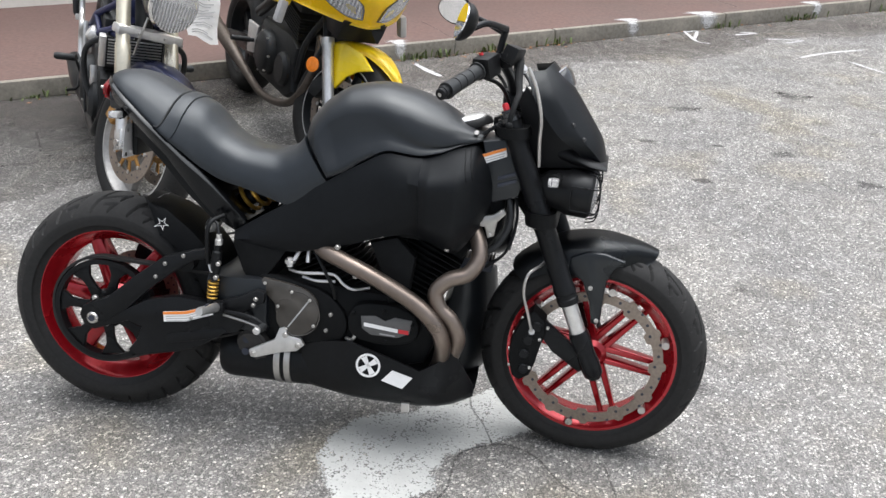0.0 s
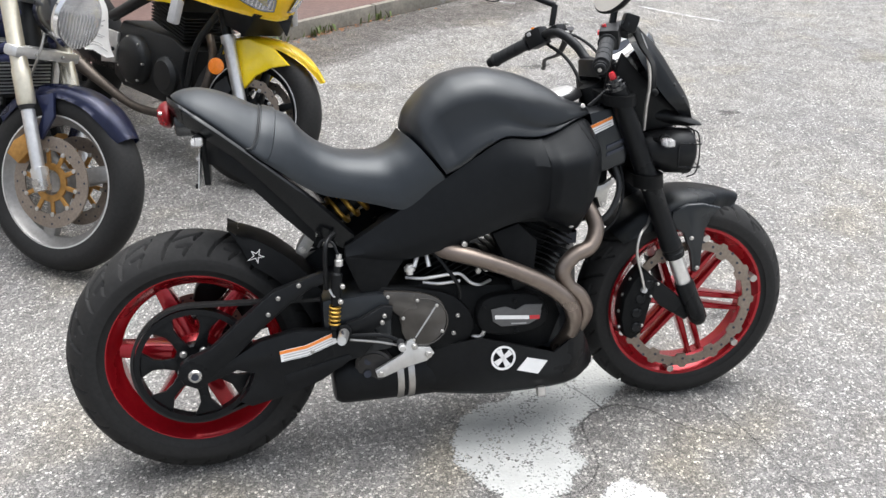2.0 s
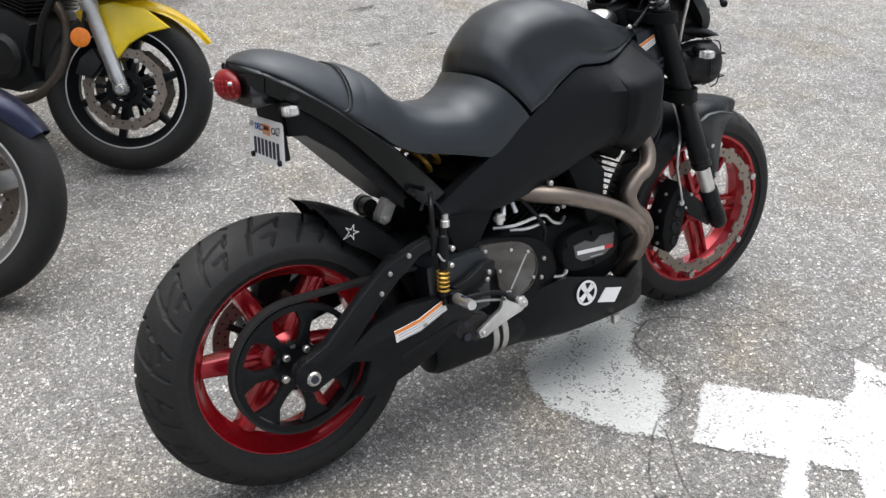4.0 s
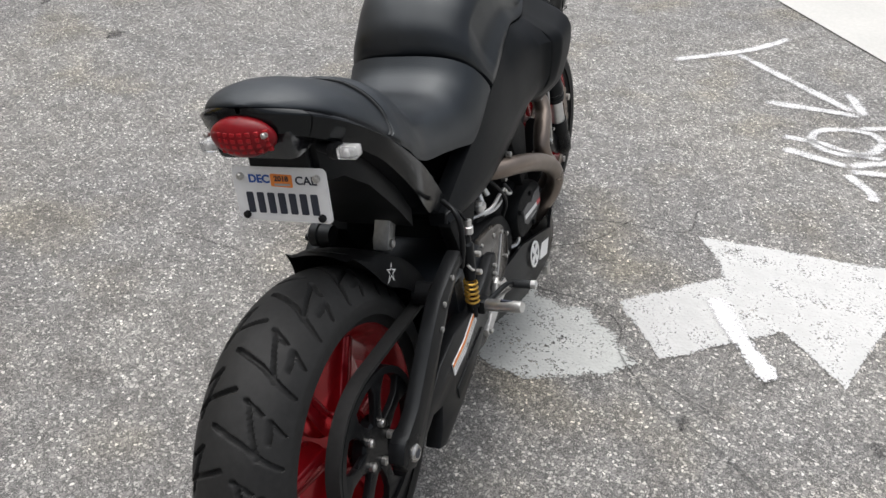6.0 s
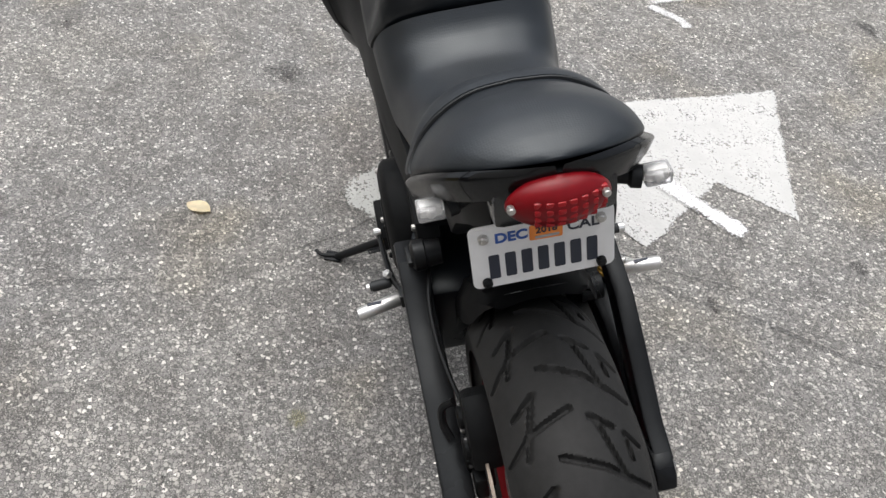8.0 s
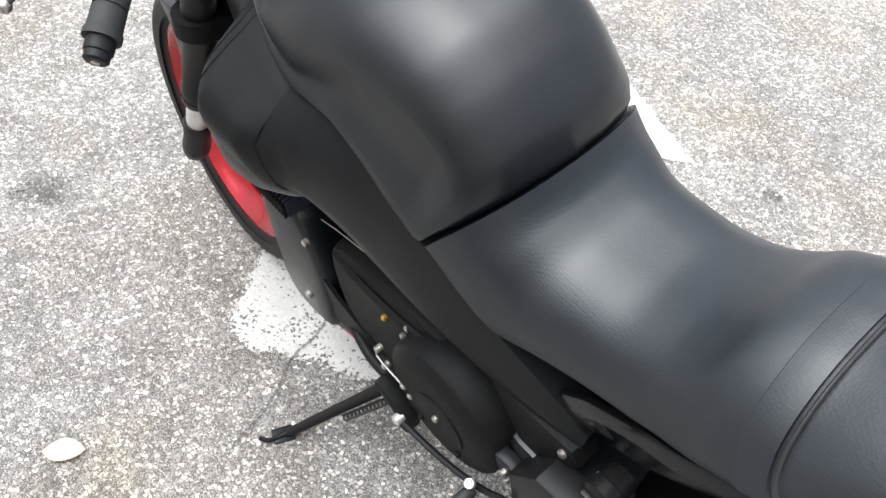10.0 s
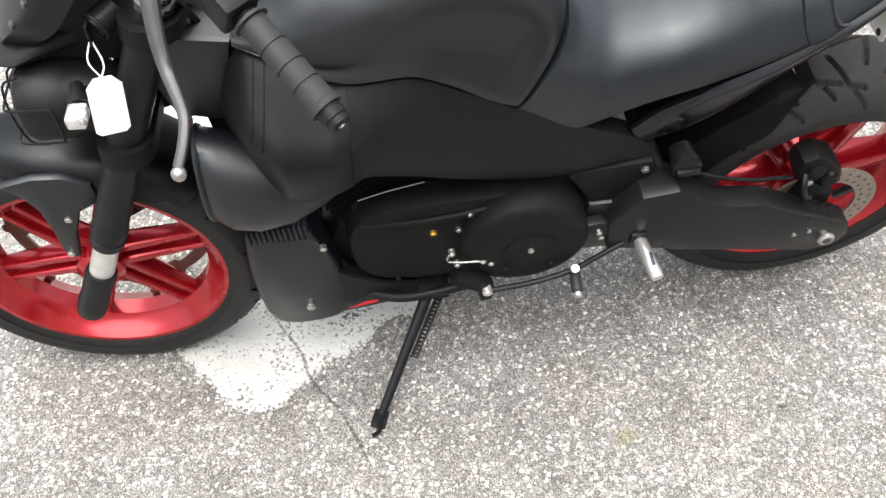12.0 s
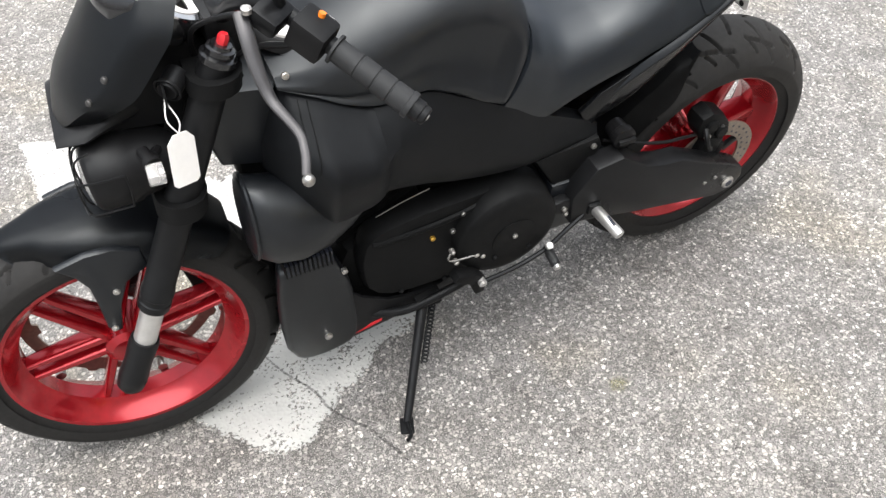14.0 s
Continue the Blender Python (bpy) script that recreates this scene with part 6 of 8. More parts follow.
cylinder((0.80, 0, 0.40), (0.885, 0, 0.575), 0.150, 0.190, 13)
cylinder((0.66, 0, 0.41), (0.575, 0, 0.58), 0.150, 0.185, 13)
bm = prism(bmesh.new(), [(0.735, 0.58), (0.805, 0.60), (0.855, 0.55), (0.84, 0.44), (0.79, 0.42), (0.77, 0.50)], -0.135, -0.09, 0.008)
part("intake_cover", bm, CAST, bike)
bm = prism(bmesh.new(), [(0.60, 0.56), (0.72, 0.60), (0.93, 0.59), (0.98, 0.66), (0.90, 0.72), (0.62, 0.66)], -0.125, 0.125, 0.01)
part("rocker_cover", bm, CAST, bike)

# right side: sprocket cover, cam cover, oil pipes
part("sprocket_housing", prism(bmesh.new(), [(0.435, 0.43), (0.455, 0.47), (0.60, 0.445), (0.655, 0.41), (0.685, 0.36), (0.67, 0.31), (0.62, 0.295), (0.52, 0.295), (0.47, 0.33)], -0.134, -0.10, 0.008, 2), CAST, bike)
SMOKE = material("smoked_brown_cover", (0.040, 0.036, 0.031), 0.26, vary=0.3, grain=30, coat=0.3)
cover = part("sprocket_cover", prism(bmesh.new(), [(0.462, 0.463), (0.449, 0.437), (0.492, 0.396), (0.496, 0.352), (0.513, 0.325), (0.548, 0.310), (0.585, 0.325), (0.608, 0.358), (0.610, 0.395), (0.598, 0.424), (0.566, 0.444), (0.515, 0.456)], -0.146, -0.132, 0.004, 2), SMOKE, bike, "smoked grey sprocket cover")
for x, z in ((0.467, 0.449), (0.539, 0.432), (0.587, 0.414), (0.598, 0.345), (0.525, 0.330), (0.502, 0.390)):
    bolt((x, -0.1465, z), (0, -1, 0), 0.0045, 0.003, STEEL, cover)
part("scratch", tube(bmesh.new(), [(0.583, -0.1462, 0.410), (0.556, -0.1465, 0.372), (0.530, -0.1462, 0.336)], 0.0022, 6, 8), GREYPRINT, cover)
part("cover_ring", tube(bmesh.new(), [(0.553 + 0.060 * math.cos(radians(a)), -0.1455, 0.374 + 0.060 * math.sin(radians(a))) for a in range(-110, 95, 12)], 0.002, 6, 1), SMOKE, cover)
for x, z in ((0.641, 0.378), (0.629, 0.333)):
    bolt((x, -0.136, z), (0, -1, 0), 0.0055, 0.005)
cam_cover = part("cam_cover", prism(bmesh.new(), [(0.688, 0.380), (0.705, 0.412), (0.75, 0.424), (0.82, 0.420), (0.866, 0.396), (0.876, 0.355), (0.855, 0.325), (0.79, 0.312), (0.72, 0.320), (0.692, 0.345)], -0.150, -0.10, 0.010, 2), CAST, bike, "black cam cover with a grey badge")
badge = part("badge", prism(bmesh.new(), [(0.724, 0.388), (0.762, 0.392), (0.788, 0.380), (0.812, 0.392), (0.858, 0.388), (0.852, 0.352), (0.82, 0.338), (0.75, 0.340), (0.728, 0.356)], -0.1525, -0.149, 0.001), material("badge_grey", (0.085, 0.085, 0.085), 0.5, vary=0.2), cam_cover)
part("badge_bar", prism(bmesh.new(), [(0.733, 0.372), (0.822, 0.362), (0.822, 0.352), (0.733, 0.362)], -0.1534, -0.1524, 0), WHITE, badge)
part("badge_mark", prism(bmesh.new(), [(0.824, 0.362), (0.850, 0.360), (0.850, 0.350), (0.824, 0.352)], -0.1534, -0.1524, 0), REDPART, badge)
part("badge_line", prism(bmesh.new(), [(0.775, 0.347), (0.815, 0.344), (0.815, 0.341), (0.775, 0.344)], -0.1534, -0.1524, 0), GREYPRINT, badge)
for x, z in ((0.705, 0.395), (0.785, 0.405), (0.860, 0.375), (0.79, 0.325)):
    bolt((x, -0.1505, z), (0, -1, 0), 0.006, 0.005, CAST, cam_cover)
for pts in ([(0.52, -0.11, 0.482), (0.56, -0.138, 0.484), (0.62, -0.140, 0.488), (0.65, -0.140, 0.486), (0.675, -0.138, 0.462), (0.70, -0.136, 0.452), (0.735, -0.11, 0.452)], [(0.56, -0.12, 0.468), (0.60, -0.136, 0.466), (0.65, -0.136, 0.468)]):
    part("oil_pipe", tube(bmesh.new(), pts, 0.0042, 8), ALLOY, bike, "bright metal oil pipe")
part("oil_pipe", tube(bmesh.new(), [(0.705, -0.125, 0.36), (0.708, -0.138, 0.335), (0.70, -0.136, 0.315), (0.68, -0.12, 0.312)], 0.005, 8), ALLOY, bike)
for x, z, x2, z2 in ((0.552, 0.545, 0.538, 0.512), (0.572, 0.545, 0.575, 0.510)):
    part("breather", cyl(bmesh.new(), (x, -0.115, z), (x2, -0.13, z2), 0.006, n=12), ALLOY, bike)
bm = turned(bmesh.new(), (0.527, -0.128, 0.495), (0.527, -0.128, 0.520), [(0, 0.009), (0.3, 0.009), (0.35, 0.014), (0.75, 0.014), (0.8, 0.008), (1, 0.008)], 12)
part("fitting", bm, ALLOY, bike)
part("cable", tube(bmesh.new(), [(0.585, -0.12, 0.55), (0.62, -0.14, 0.50), (0.645, -0.142, 0.455), (0.65, -0.13, 0.42)], 0.005, 8), PLASTIC, bike)
for x, z, y in ((0.659, 0.566, -0.158), (0.946, 0.640, -0.162), (0.935, 0.586, -0.150), (0.70, 0.485, -0.125), (0.72, 0.488, -0.125)):
    bolt((x, y, z), (0, -1, 0), 0.007, 0.006)
bm = prism(bmesh.new(), [(0.378, 0.556), (0.372, 0.545), (0.40, 0.47), (0.43, 0.42), (0.47, 0.47), (0.52, 0.54)], -0.128, -0.10, 0.004)
part("pivot_casting", bm, CAST, bike)
bm = prism(bmesh.new(), [(0.378, 0.556), (0.365, 0.53), (0.40, 0.46), (0.43, 0.41), (0.47, 0.46), (0.52, 0.54)], 0.10, 0.140, 0.006)
part("pivot_casting", bm, CAST, bike)
bolt((0.389, 0.141, 0.538), (0, 1, 0), 0.0065, 0.005)

part("exhaust_header", tube(bmesh.new(), [(0.585, -0.085, 0.552), (0.625, -0.135, 0.545), (0.69, -0.166, 0.528), (0.785, -0.176, 0.488), (0.870, -0.178, 0.440), (0.922, -0.176, 0.388), (0.940, -0.158, 0.335), (0.934, -0.125, 0.285), (0.92, -0.09, 0.24)], 0.0212, 20, 8), HEADER, bike, "heat-stained steel rear exhaust header")
part("exhaust_header", tube(bmesh.new(), [(0.985, -0.075, 0.640), (1.008, -0.100, 0.600), (1.014, -0.120, 0.560), (0.990, -0.138, 0.522), (0.945, -0.146, 0.505), (0.914, -0.150, 0.470), (0.926, -0.152, 0.430), (0.958, -0.152, 0.398), (0.976, -0.142, 0.350), (0.962, -0.110, 0.295), (0.94, -0.08, 0.24)], 0.0205, 20, 8), HEADER, bike, "heat-stained steel front exhaust header")
muffler = part("muffler", turned(bmesh.new(), (0.325, -0.045, 0.222), (0.80, -0.045, 0.218), [(0, 0.052), (0.01, 0.066), (0.04, 0.074), (0.08, 0.076), (1, 0.078)], 40), SATIN, bike, "black underslung muffler with steel straps")
part("outlet", turned(bmesh.new(), (0.43, -0.095, 0.268), (0.424, -0.126, 0.262), [(0, 0.047), (0.8, 0.047), (0.9, 0.040), (1, 0.040)], 28), material("sooty_outlet_steel", (0.035, 0.034, 0.033), 0.5, 0.3, vary=0.4), muffler)
for k in range(4):
    a = radians(40 + 90 * k)
    part("outlet_hole", cyl(bmesh.new(), (0.426 + 0.024 * math.cos(a), -0.124, 0.262 + 0.024 * math.sin(a)), (0.426 + 0.024 * math.cos(a), -0.1275, 0.262 + 0.024 * math.sin(a)), 0.010, n=14), INK, muffler)
for x in (0.492, 0.520):
    part("strap", turned(bmesh.new(), (x - 0.009, -0.045, 0.2205), (x + 0.009, -0.045, 0.2205), [(0, 0.076), (0.05, 0.0795), (0.95, 0.0795), (1, 0.076)], 40), STEEL, muffler, "stained steel strap")
part("hanger", prism(bmesh.new(), [(0.425, 0.262), (0.430, 0.243), (0.445, 0.242), (0.505, 0.262), (0.555, 0.272), (0.575, 0.290), (0.565, 0.308), (0.535, 0.312), (0.52, 0.335), (0.508, 0.330), (0.495, 0.298), (0.44, 0.270)], -0.150, -0.138, 0.002), ALLOY, bike, "bare alloy muffler hanger")
for x, z, r in ((0.438, 0.254, 0.007), (0.560, 0.290, 0.009), (0.525, 0.315, 0.008)):
    bolt((x, -0.151, z), (0, -1, 0), r, 0.006, STEEL)

# belly pan: a trough that rises to the front
rings = []
for x, top_r, top_l, low, yr, yl in ((0.56, 0.285, 0.25, 0.160, 0.118, 0.105), (0.64, 0.306, 0.235, 0.152, 0.140, 0.115), (0.70, 0.314, 0.225, 0.146, 0.152, 0.125), (0.76, 0.297, 0.235, 0.144, 0.157, 0.135), (0.826, 0.276, 0.26, 0.143, 0.159, 0.142), (0.885, 0.256, 0.31, 0.144, 0.160, 0.150), (0.93, 0.283, 0.37, 0.146, 0.155, 0.156), (0.964, 0.318, 0.40, 0.150, 0.140, 0.158), (0.992, 0.262, 0.42, 0.155, 0.112, 0.150), (1.020, 0.200, 0.40, 0.160, 0.078, 0.13)):
    ring = [(-yr, top_r), (-yr * 0.995, (top_r + low) / 2), (-yr * 0.93, low + 0.02), (-yr * 0.75, low), (yl * 0.75, low), (yl * 0.93, low + 0.025), (yl, (top_l + low) / 2), (yl, top_l)]
    inn = [(y * 0.95, z + (0.005 if abs(z - low) < 0.03 else 0)) for y, z in reversed(ring)]
    rings.append([Vector((x, y, z)) for y, z in ring + inn])
pan = part("belly_pan", loft(bmesh.new(), rings), SATIN, bike, "matte black belly pan with white prints", sharp=45)
# round cross print and blank patch on the pan
bm = lathe(bmesh.new(), [(-0.1612, 0.0268), (-0.1612, 0.0325), (-0.1590, 0.0325), (-0.1590, 0.0268)], (0.750, 0, 0.258), 40)
part("ring_print", bm, WHITE, pan)
for a in (35, 118):
    e = Vector((math.cos(radians(a)), 0, math.sin(radians(a))))
    n = Vector((-e.z, 0, e.x))
    o = Vector((0.750, 0, 0.258))
    q = [o + e * 0.025 + n * 0.008, o + e * 0.025 - n * 0.008, o - n * 0.004, o - e * 0.025 - n * 0.008, o - e * 0.025 + n * 0.008, o + n * 0.004]
    part("cross_print", prism(bmesh.new(), [(p.x, p.z) for p in q], -0.1614, -0.1592, 0), WHITE, pan)
part("patch_print", prism(bmesh.new(), [(0.786, 0.220), (0.814, 0.251), (0.868, 0.236), (0.842, 0.203)], -0.1600, -0.1560, 0), WHITE, pan)
part("tab", box(bmesh.new(), (0.852, -0.150, 0.150), (0.022, 0.016, 0.026), bev=0.003), STEEL, pan)
part("reflector", prism(bmesh.new(), [(0.84, 0.192), (0.91, 0.176), (0.91, 0.188), (0.84, 0.202)], 0.1405, 0.1425, 0), REDPART, pan, "faded red strip")

# left side: primary cover, clutch dome, cooler, scoop
primary = part("primary_cover", prism(bmesh.new(), [(0.885, 0.40), (0.875, 0.455), (0.84, 0.485), (0.76, 0.500), (0.66, 0.505), (0.58, 0.508), (0.51, 0.490), (0.468, 0.440), (0.460, 0.380), (0.482, 0.322), (0.53, 0.292), (0.62, 0.272), (0.72, 0.262), (0.82, 0.272), (0.872, 0.318)], 0.085, 0.146, 0.018, 2), CAST, bike, "matte black primary cover")
part("clutch_dome", turned(bmesh.new(), (0.580, 0.130, 0.396), (0.580, 0.186, 0.396), [(0, 0.115), (0.70, 0.113), (0.84, 0.107), (0.93, 0.097), (1, 0.084)], 44), CAST, primary)
part("inspection_lid", turned(bmesh.new(), (0.572, 0.185, 0.392), (0.572, 0.189, 0.392), [(0, 0.050), (0.8, 0.050), (1, 0.047)], 36), CAST, primary)
part("cover_rib", tube(bmesh.new(), [(0.62, 0.146, 0.486), (0.70, 0.148, 0.470), (0.79, 0.148, 0.462), (0.86, 0.142, 0.455)], 0.007, 8), CAST, primary)
for x, y, z, mt in ((0.677, 0.149, 0.474, ZINC), (0.795, 0.149, 0.462, CAST), (0.622, 0.148, 0.490, ZINC), (0.694, 0.147, 0.427, ZINC), (0.738, 0.147, 0.425, GOLD), (0.574, 0.189, 0.402, ZINC), (0.532, 0.186, 0.347, CAST), (0.612, 0.187, 0.347, CAST), (0.80, 0.146, 0.285, CAST), (0.70, 0.146, 0.275, CAST)):
    bolt((x, y, z), (0, 1, 0), 0.0058, 0.006, mt, primary)
part("trim_wire", tube(bmesh.new(), [(0.86, 0.152, 0.548), (0.81, 0.152, 0.566), (0.755, 0.152, 0.580)], 0.0011, 6), ZINC, bike)
part("lower_rail", tube(bmesh.new(), [(0.88, 0.135, 0.235), (0.80, 0.15, 0.215), (0.72, 0.15, 0.222), (0.64, 0.15, 0.245)], 0.010, 10), SATIN, bike)
shroud = [(1.048, 0.22), (1.056, 0.33), (1.050, 0.455), (1.035, 0.478), (0.955, 0.475), (0.930, 0.44), (0.905, 0.35), (0.90, 0.20), (0.95, 0.165), (1.02, 0.17)]
rows = []
for y, back, inset in ((0.045, 0.075, 0.02), (0.085, 0.035, 0.004), (0.115, 0.008, 0.0), (0.145, 0.0, 0.0), (0.154, 0.0, 0.005), (0.158, 0.0, 0.014)):
    ring = smooth_pts([(x - back * max(0.0, (x - 0.93) / 0.12), y, z) for x, z in shroud + shroud[:1]], 3)[:-1]
    mid = Vector((0.98, y, 0.32))
    rows.append([p + (mid - p).normalized() * inset for p in ring])
cooler = part("cooler_shroud", loft(bmesh.new(), rows), BLACK, bike, "black oil cooler shroud with a slotted grille", sharp=50)
part("grille_gap", box(bmesh.new(), (0.992, 0.12, 0.490), (0.090, 0.085, 0.030), pose(0, 0, 0, 0, 4, 0).to_3x3()), INK, cooler)
for k in range(11):
    part("grille_slat", box(bmesh.new(), (0.952 + 0.0085 * k, 0.125, 0.492), (0.0032, 0.088, 0.032), pose(0, 0, 0, 0, 4, 0).to_3x3(), 0.001), CAST, cooler)
bolt((0.965, 0.160, 0.235), (0, 1, 0), 0.008, 0.005, STEEL, cooler)
bolt((0.925, 0.158, 0.43), (0, 1, 0), 0.006, 0.005, STEEL, cooler)
rings = []
for x, yc, zc, ry, rz in ((1.086, 0.120, 0.622, 0.048, 0.078), (1.078, 0.126, 0.620, 0.058, 0.088), (1.05, 0.132, 0.608, 0.068, 0.091), (1.01, 0.136, 0.602, 0.071, 0.086), (0.96, 0.134, 0.602, 0.067, 0.075), (0.91, 0.128, 0.606, 0.052, 0.058), (0.87, 0.122, 0.612, 0.034, 0.036)):
    rings.append([Vector((x, yc + ry * math.cos(a), zc + rz * math.sin(a))) for a in [2 * math.pi * k / 28 for k in range(28)]])
scoop = part("air_scoop", loft(bmesh.new(), rings), BLACK, bike, "bulbous matte black air scoop", sharp=60)
part("scoop_lip", tube(bmesh.new(), [Vector((1.0795, 0.125 + 0.0585 * math.cos(a), 0.620 + 0.0885 * math.sin(a))) for a in [2 * math.pi * k / 28 for k in range(29)]], 0.004, 6, 1), BLACK, scoop)

# -- pegs, levers, side stand, rear brake on the right --
for sgn, base, tip in ((1, (0.378, 0.185, 0.390), (0.364, 0.262, 0.384)), (-1, (0.352, -0.186, 0.384), (0.338, -0.268, 0.396))):
    b, t = Vector(base), Vector(tip)
    d = (t - b).normalized()
    peg = part("foot_peg", turned(bmesh.new(), b, t, [(0, 0.0095), (0.06, 0.0125), (0.92, 0.0118), (1, 0.0105)], 18), ALLOY, bike, "bare alloy foot peg")
    part("slot", box(bmesh.new(), b.lerp(t, 0.6) + Vector((0, 0, 0.0115)), (0.006, 0.026, 0.004), bev=0.001), INK, peg)
    part("peg_joint", box(bmesh.new(), b - d * 0.012, (0.030, 0.028, 0.030), bev=0.006), SATIN, peg)
    part("peg_bracket", prism(bmesh.new(), [(0.36, 0.40), (0.37, 0.37), (0.40, 0.365), (0.47, 0.40), (0.475, 0.43), (0.45, 0.435), (0.40, 0.41)], sgn * 0.150, sgn * 0.172, 0.004), SATIN, bike)
    for x, z in ((0.452, 0.412), (0.446, 0.396)):
        bolt((x, sgn * 0.174, z), (0, sgn, 0), 0.0058, 0.006)
shift = part("shift_lever", tube(bmesh.new(), [(0.40, 0.178, 0.375), (0.44, 0.185, 0.352), (0.487, 0.192, 0.322), (0.56, 0.200, 0.306), (0.645, 0.205, 0.302)], 0.0055, 8), SATIN, bike, "black gear lever and linkage")
part("toe_rubber", turned(bmesh.new(), (0.487, 0.198, 0.322), (0.489, 0.238, 0.316), [(0, 0.008), (0.1, 0.0105), (0.9, 0.0105), (0.92, 0.008), (1, 0.008)], 14), GRIP_RUBBER, shift)
part("toe_pin", cyl(bmesh.new(), (0.489, 0.237, 0.316), (0.4893, 0.244, 0.315), 0.008, n=12), ALLOY, shift)
bolt((0.490, 0.202, 0.342), (0, 0.5, 1), 0.0075, 0.006, ALLOY, shift)
part("link_arm", prism(bmesh.new(), [(0.655, 0.33), (0.70, 0.345), (0.71, 0.33), (0.665, 0.30), (0.655, 0.262), (0.635, 0.265), (0.632, 0.30)], 0.175, 0.205, 0.005), CAST, shift)
bolt((0.647, 0.208, 0.307), (0, 1, 0), 0.009, 0.008, ALLOY, shift)
part("link_wire", tube(bmesh.new(), [(0.71, 0.178, 0.408), (0.716, 0.185, 0.385), (0.66, 0.185, 0.376), (0.64, 0.183, 0.374)], 0.0022, 6, 3), ZINC, shift)
for x, z in ((0.711, 0.410), (0.700, 0.372), (0.655, 0.374), (0.64, 0.364)):
    bolt((x, 0.183, z), (0, 1, 0), 0.0055, 0.006, STEEL, shift)
brake = part("brake_pedal", tube(bmesh.new(), [(0.37, -0.178, 0.372), (0.42, -0.19, 0.372), (0.455, -0.195, 0.366), (0.485, -0.200, 0.350)], 0.0055, 8), SATIN, bike, "black rear brake pedal")
part("toe_peg", turned(bmesh.new(), (0.483, -0.198, 0.350), (0.480, -0.246, 0.354), [(0, 0.008), (0.1, 0.0095), (0.95, 0.0095), (1, 0.008)], 14), GRIP_RUBBER, brake)
bolt((0.480, -0.246, 0.354), (0, -1, 0), 0.0095, 0.006, ALLOY, brake)
part("link_rod", tube(bmesh.new(), [(0.365, -0.176, 0.362), (0.43, -0.186, 0.352), (0.478, -0.192, 0.340)], 0.0032, 6), ZINC, brake)
res = part("master_cylinder", turned(bmesh.new(), (0.348, -0.168, 0.545), (0.338, -0.168, 0.452), [(0, 0.009), (0.15, 0.009), (0.2, 0.013), (0.8, 0.013), (1, 0.010)], 14), SATIN, bike, "black rear master cylinder with a gold spring")
coil = []
for k in range(5 * 10 + 1):
    a = 2 * math.pi * k / 10
    c = Vector((0.337, -0.168, 0.452)).lerp(Vector((0.332, -0.168, 0.402)), k / 50)
    coil.append(c + 0.0125 * Vector((math.cos(a), math.sin(a), 0)))
part("return_spring", tube(bmesh.new(), coil, 0.0028, 6, 1), GOLD, res)
part("spring_foot", turned(bmesh.new(), (0.332, -0.168, 0.402), (0.331, -0.168, 0.37), [(0, 0.013), (0.3, 0.013), (0.4, 0.008), (1, 0.008)], 12), SATIN, res)
for x, z in ((0.356, 0.500), (0.349, 0.463)):
    bolt((x, -0.184, z), (0, -1, 0), 0.006, 0.006, STEEL, res)
part("fitting", turned(bmesh.new(), (0.352, -0.172, 0.548), (0.354, -0.174, 0.575), [(0, 0.010), (0.5, 0.010), (0.55, 0.007), (1, 0.007)], 12), ALLOY, res)
part("hose", tube(bmesh.new(), [(0.320, -0.162, 0.490), (0.320, -0.170, 0.53), (0.322, -0.172, 0.58), (0.330, -0.160, 0.605), (0.35, -0.13, 0.615)], 0.0055, 12), PLASTIC, res, "ribbed black hose")
part("hose_clip", tube(bmesh.new(), [(0.326, -0.172, 0.492), (0.334, -0.178, 0.476), (0.346, -0.176, 0.476)], 0.003, 6), ALLOY, res)
part("wire_loop", tube(bmesh.new(), [(0.352, -0.172, 0.575), (0.342, -0.16, 0.60), (0.32, -0.15, 0.605), (0.31, -0.15, 0.59)], 0.0035, 6), PLASTIC, res)

foot_world = Vector((0.852, 0.345, 0.008))
foot = bike.matrix_world.inverted() @ foot_world
piv = Vector((0.744, 0.140, 0.200))
stand = part("side_stand", tube(bmesh.new(), [piv, piv.lerp(foot, 0.4), piv.lerp(foot, 0.8), foot], [0.012, 0.0105, 0.0095, 0.0085], 14), SATIN, bike, "black side stand with a return spring")
away = (foot - piv).normalized()
up_l = bike.matrix_world.inverted().to_3x3() @ Vector((0, 0, 1))
part("stand_foot", box(bmesh.new(), foot + Vector((0.004, 0.008, 0)) + up_l * -0.001, (0.030, 0.040, 0.007), pose(0, 0, 0, LEAN_SIDE, 0, -20).to_3x3(), 0.003), SATIN, stand)
part("stand_tang", tube(bmesh.new(), [foot + up_l * 0.004, foot + Vector((0.004, 0.020, 0.006)), foot + Vector((0.008, 0.036, 0.010)), foot + Vector((0.020, 0.046, 0.016))], 0.0045, 8), SATIN, stand)
sp = []
for k in range(16 * 8 + 1):
    a = 2 * math.pi * k / 8
    c = (piv + Vector((-0.022, 0.004, -0.01))).lerp(piv.lerp(foot, 0.52) + Vector((-0.020, 0.004, 0)), k / 128)
    sp.append(c + 0.0065 * Vector((math.cos(a), math.sin(a), 0)))
part("return_spring", tube(bmesh.new(), sp, 0.0022, 5, 1), SATIN, stand)
part("stand_pivot", box(bmesh.new(), piv + Vector((-0.01, -0.01, 0.012)), (0.06, 0.05, 0.03), bev=0.006), CAST, stand)


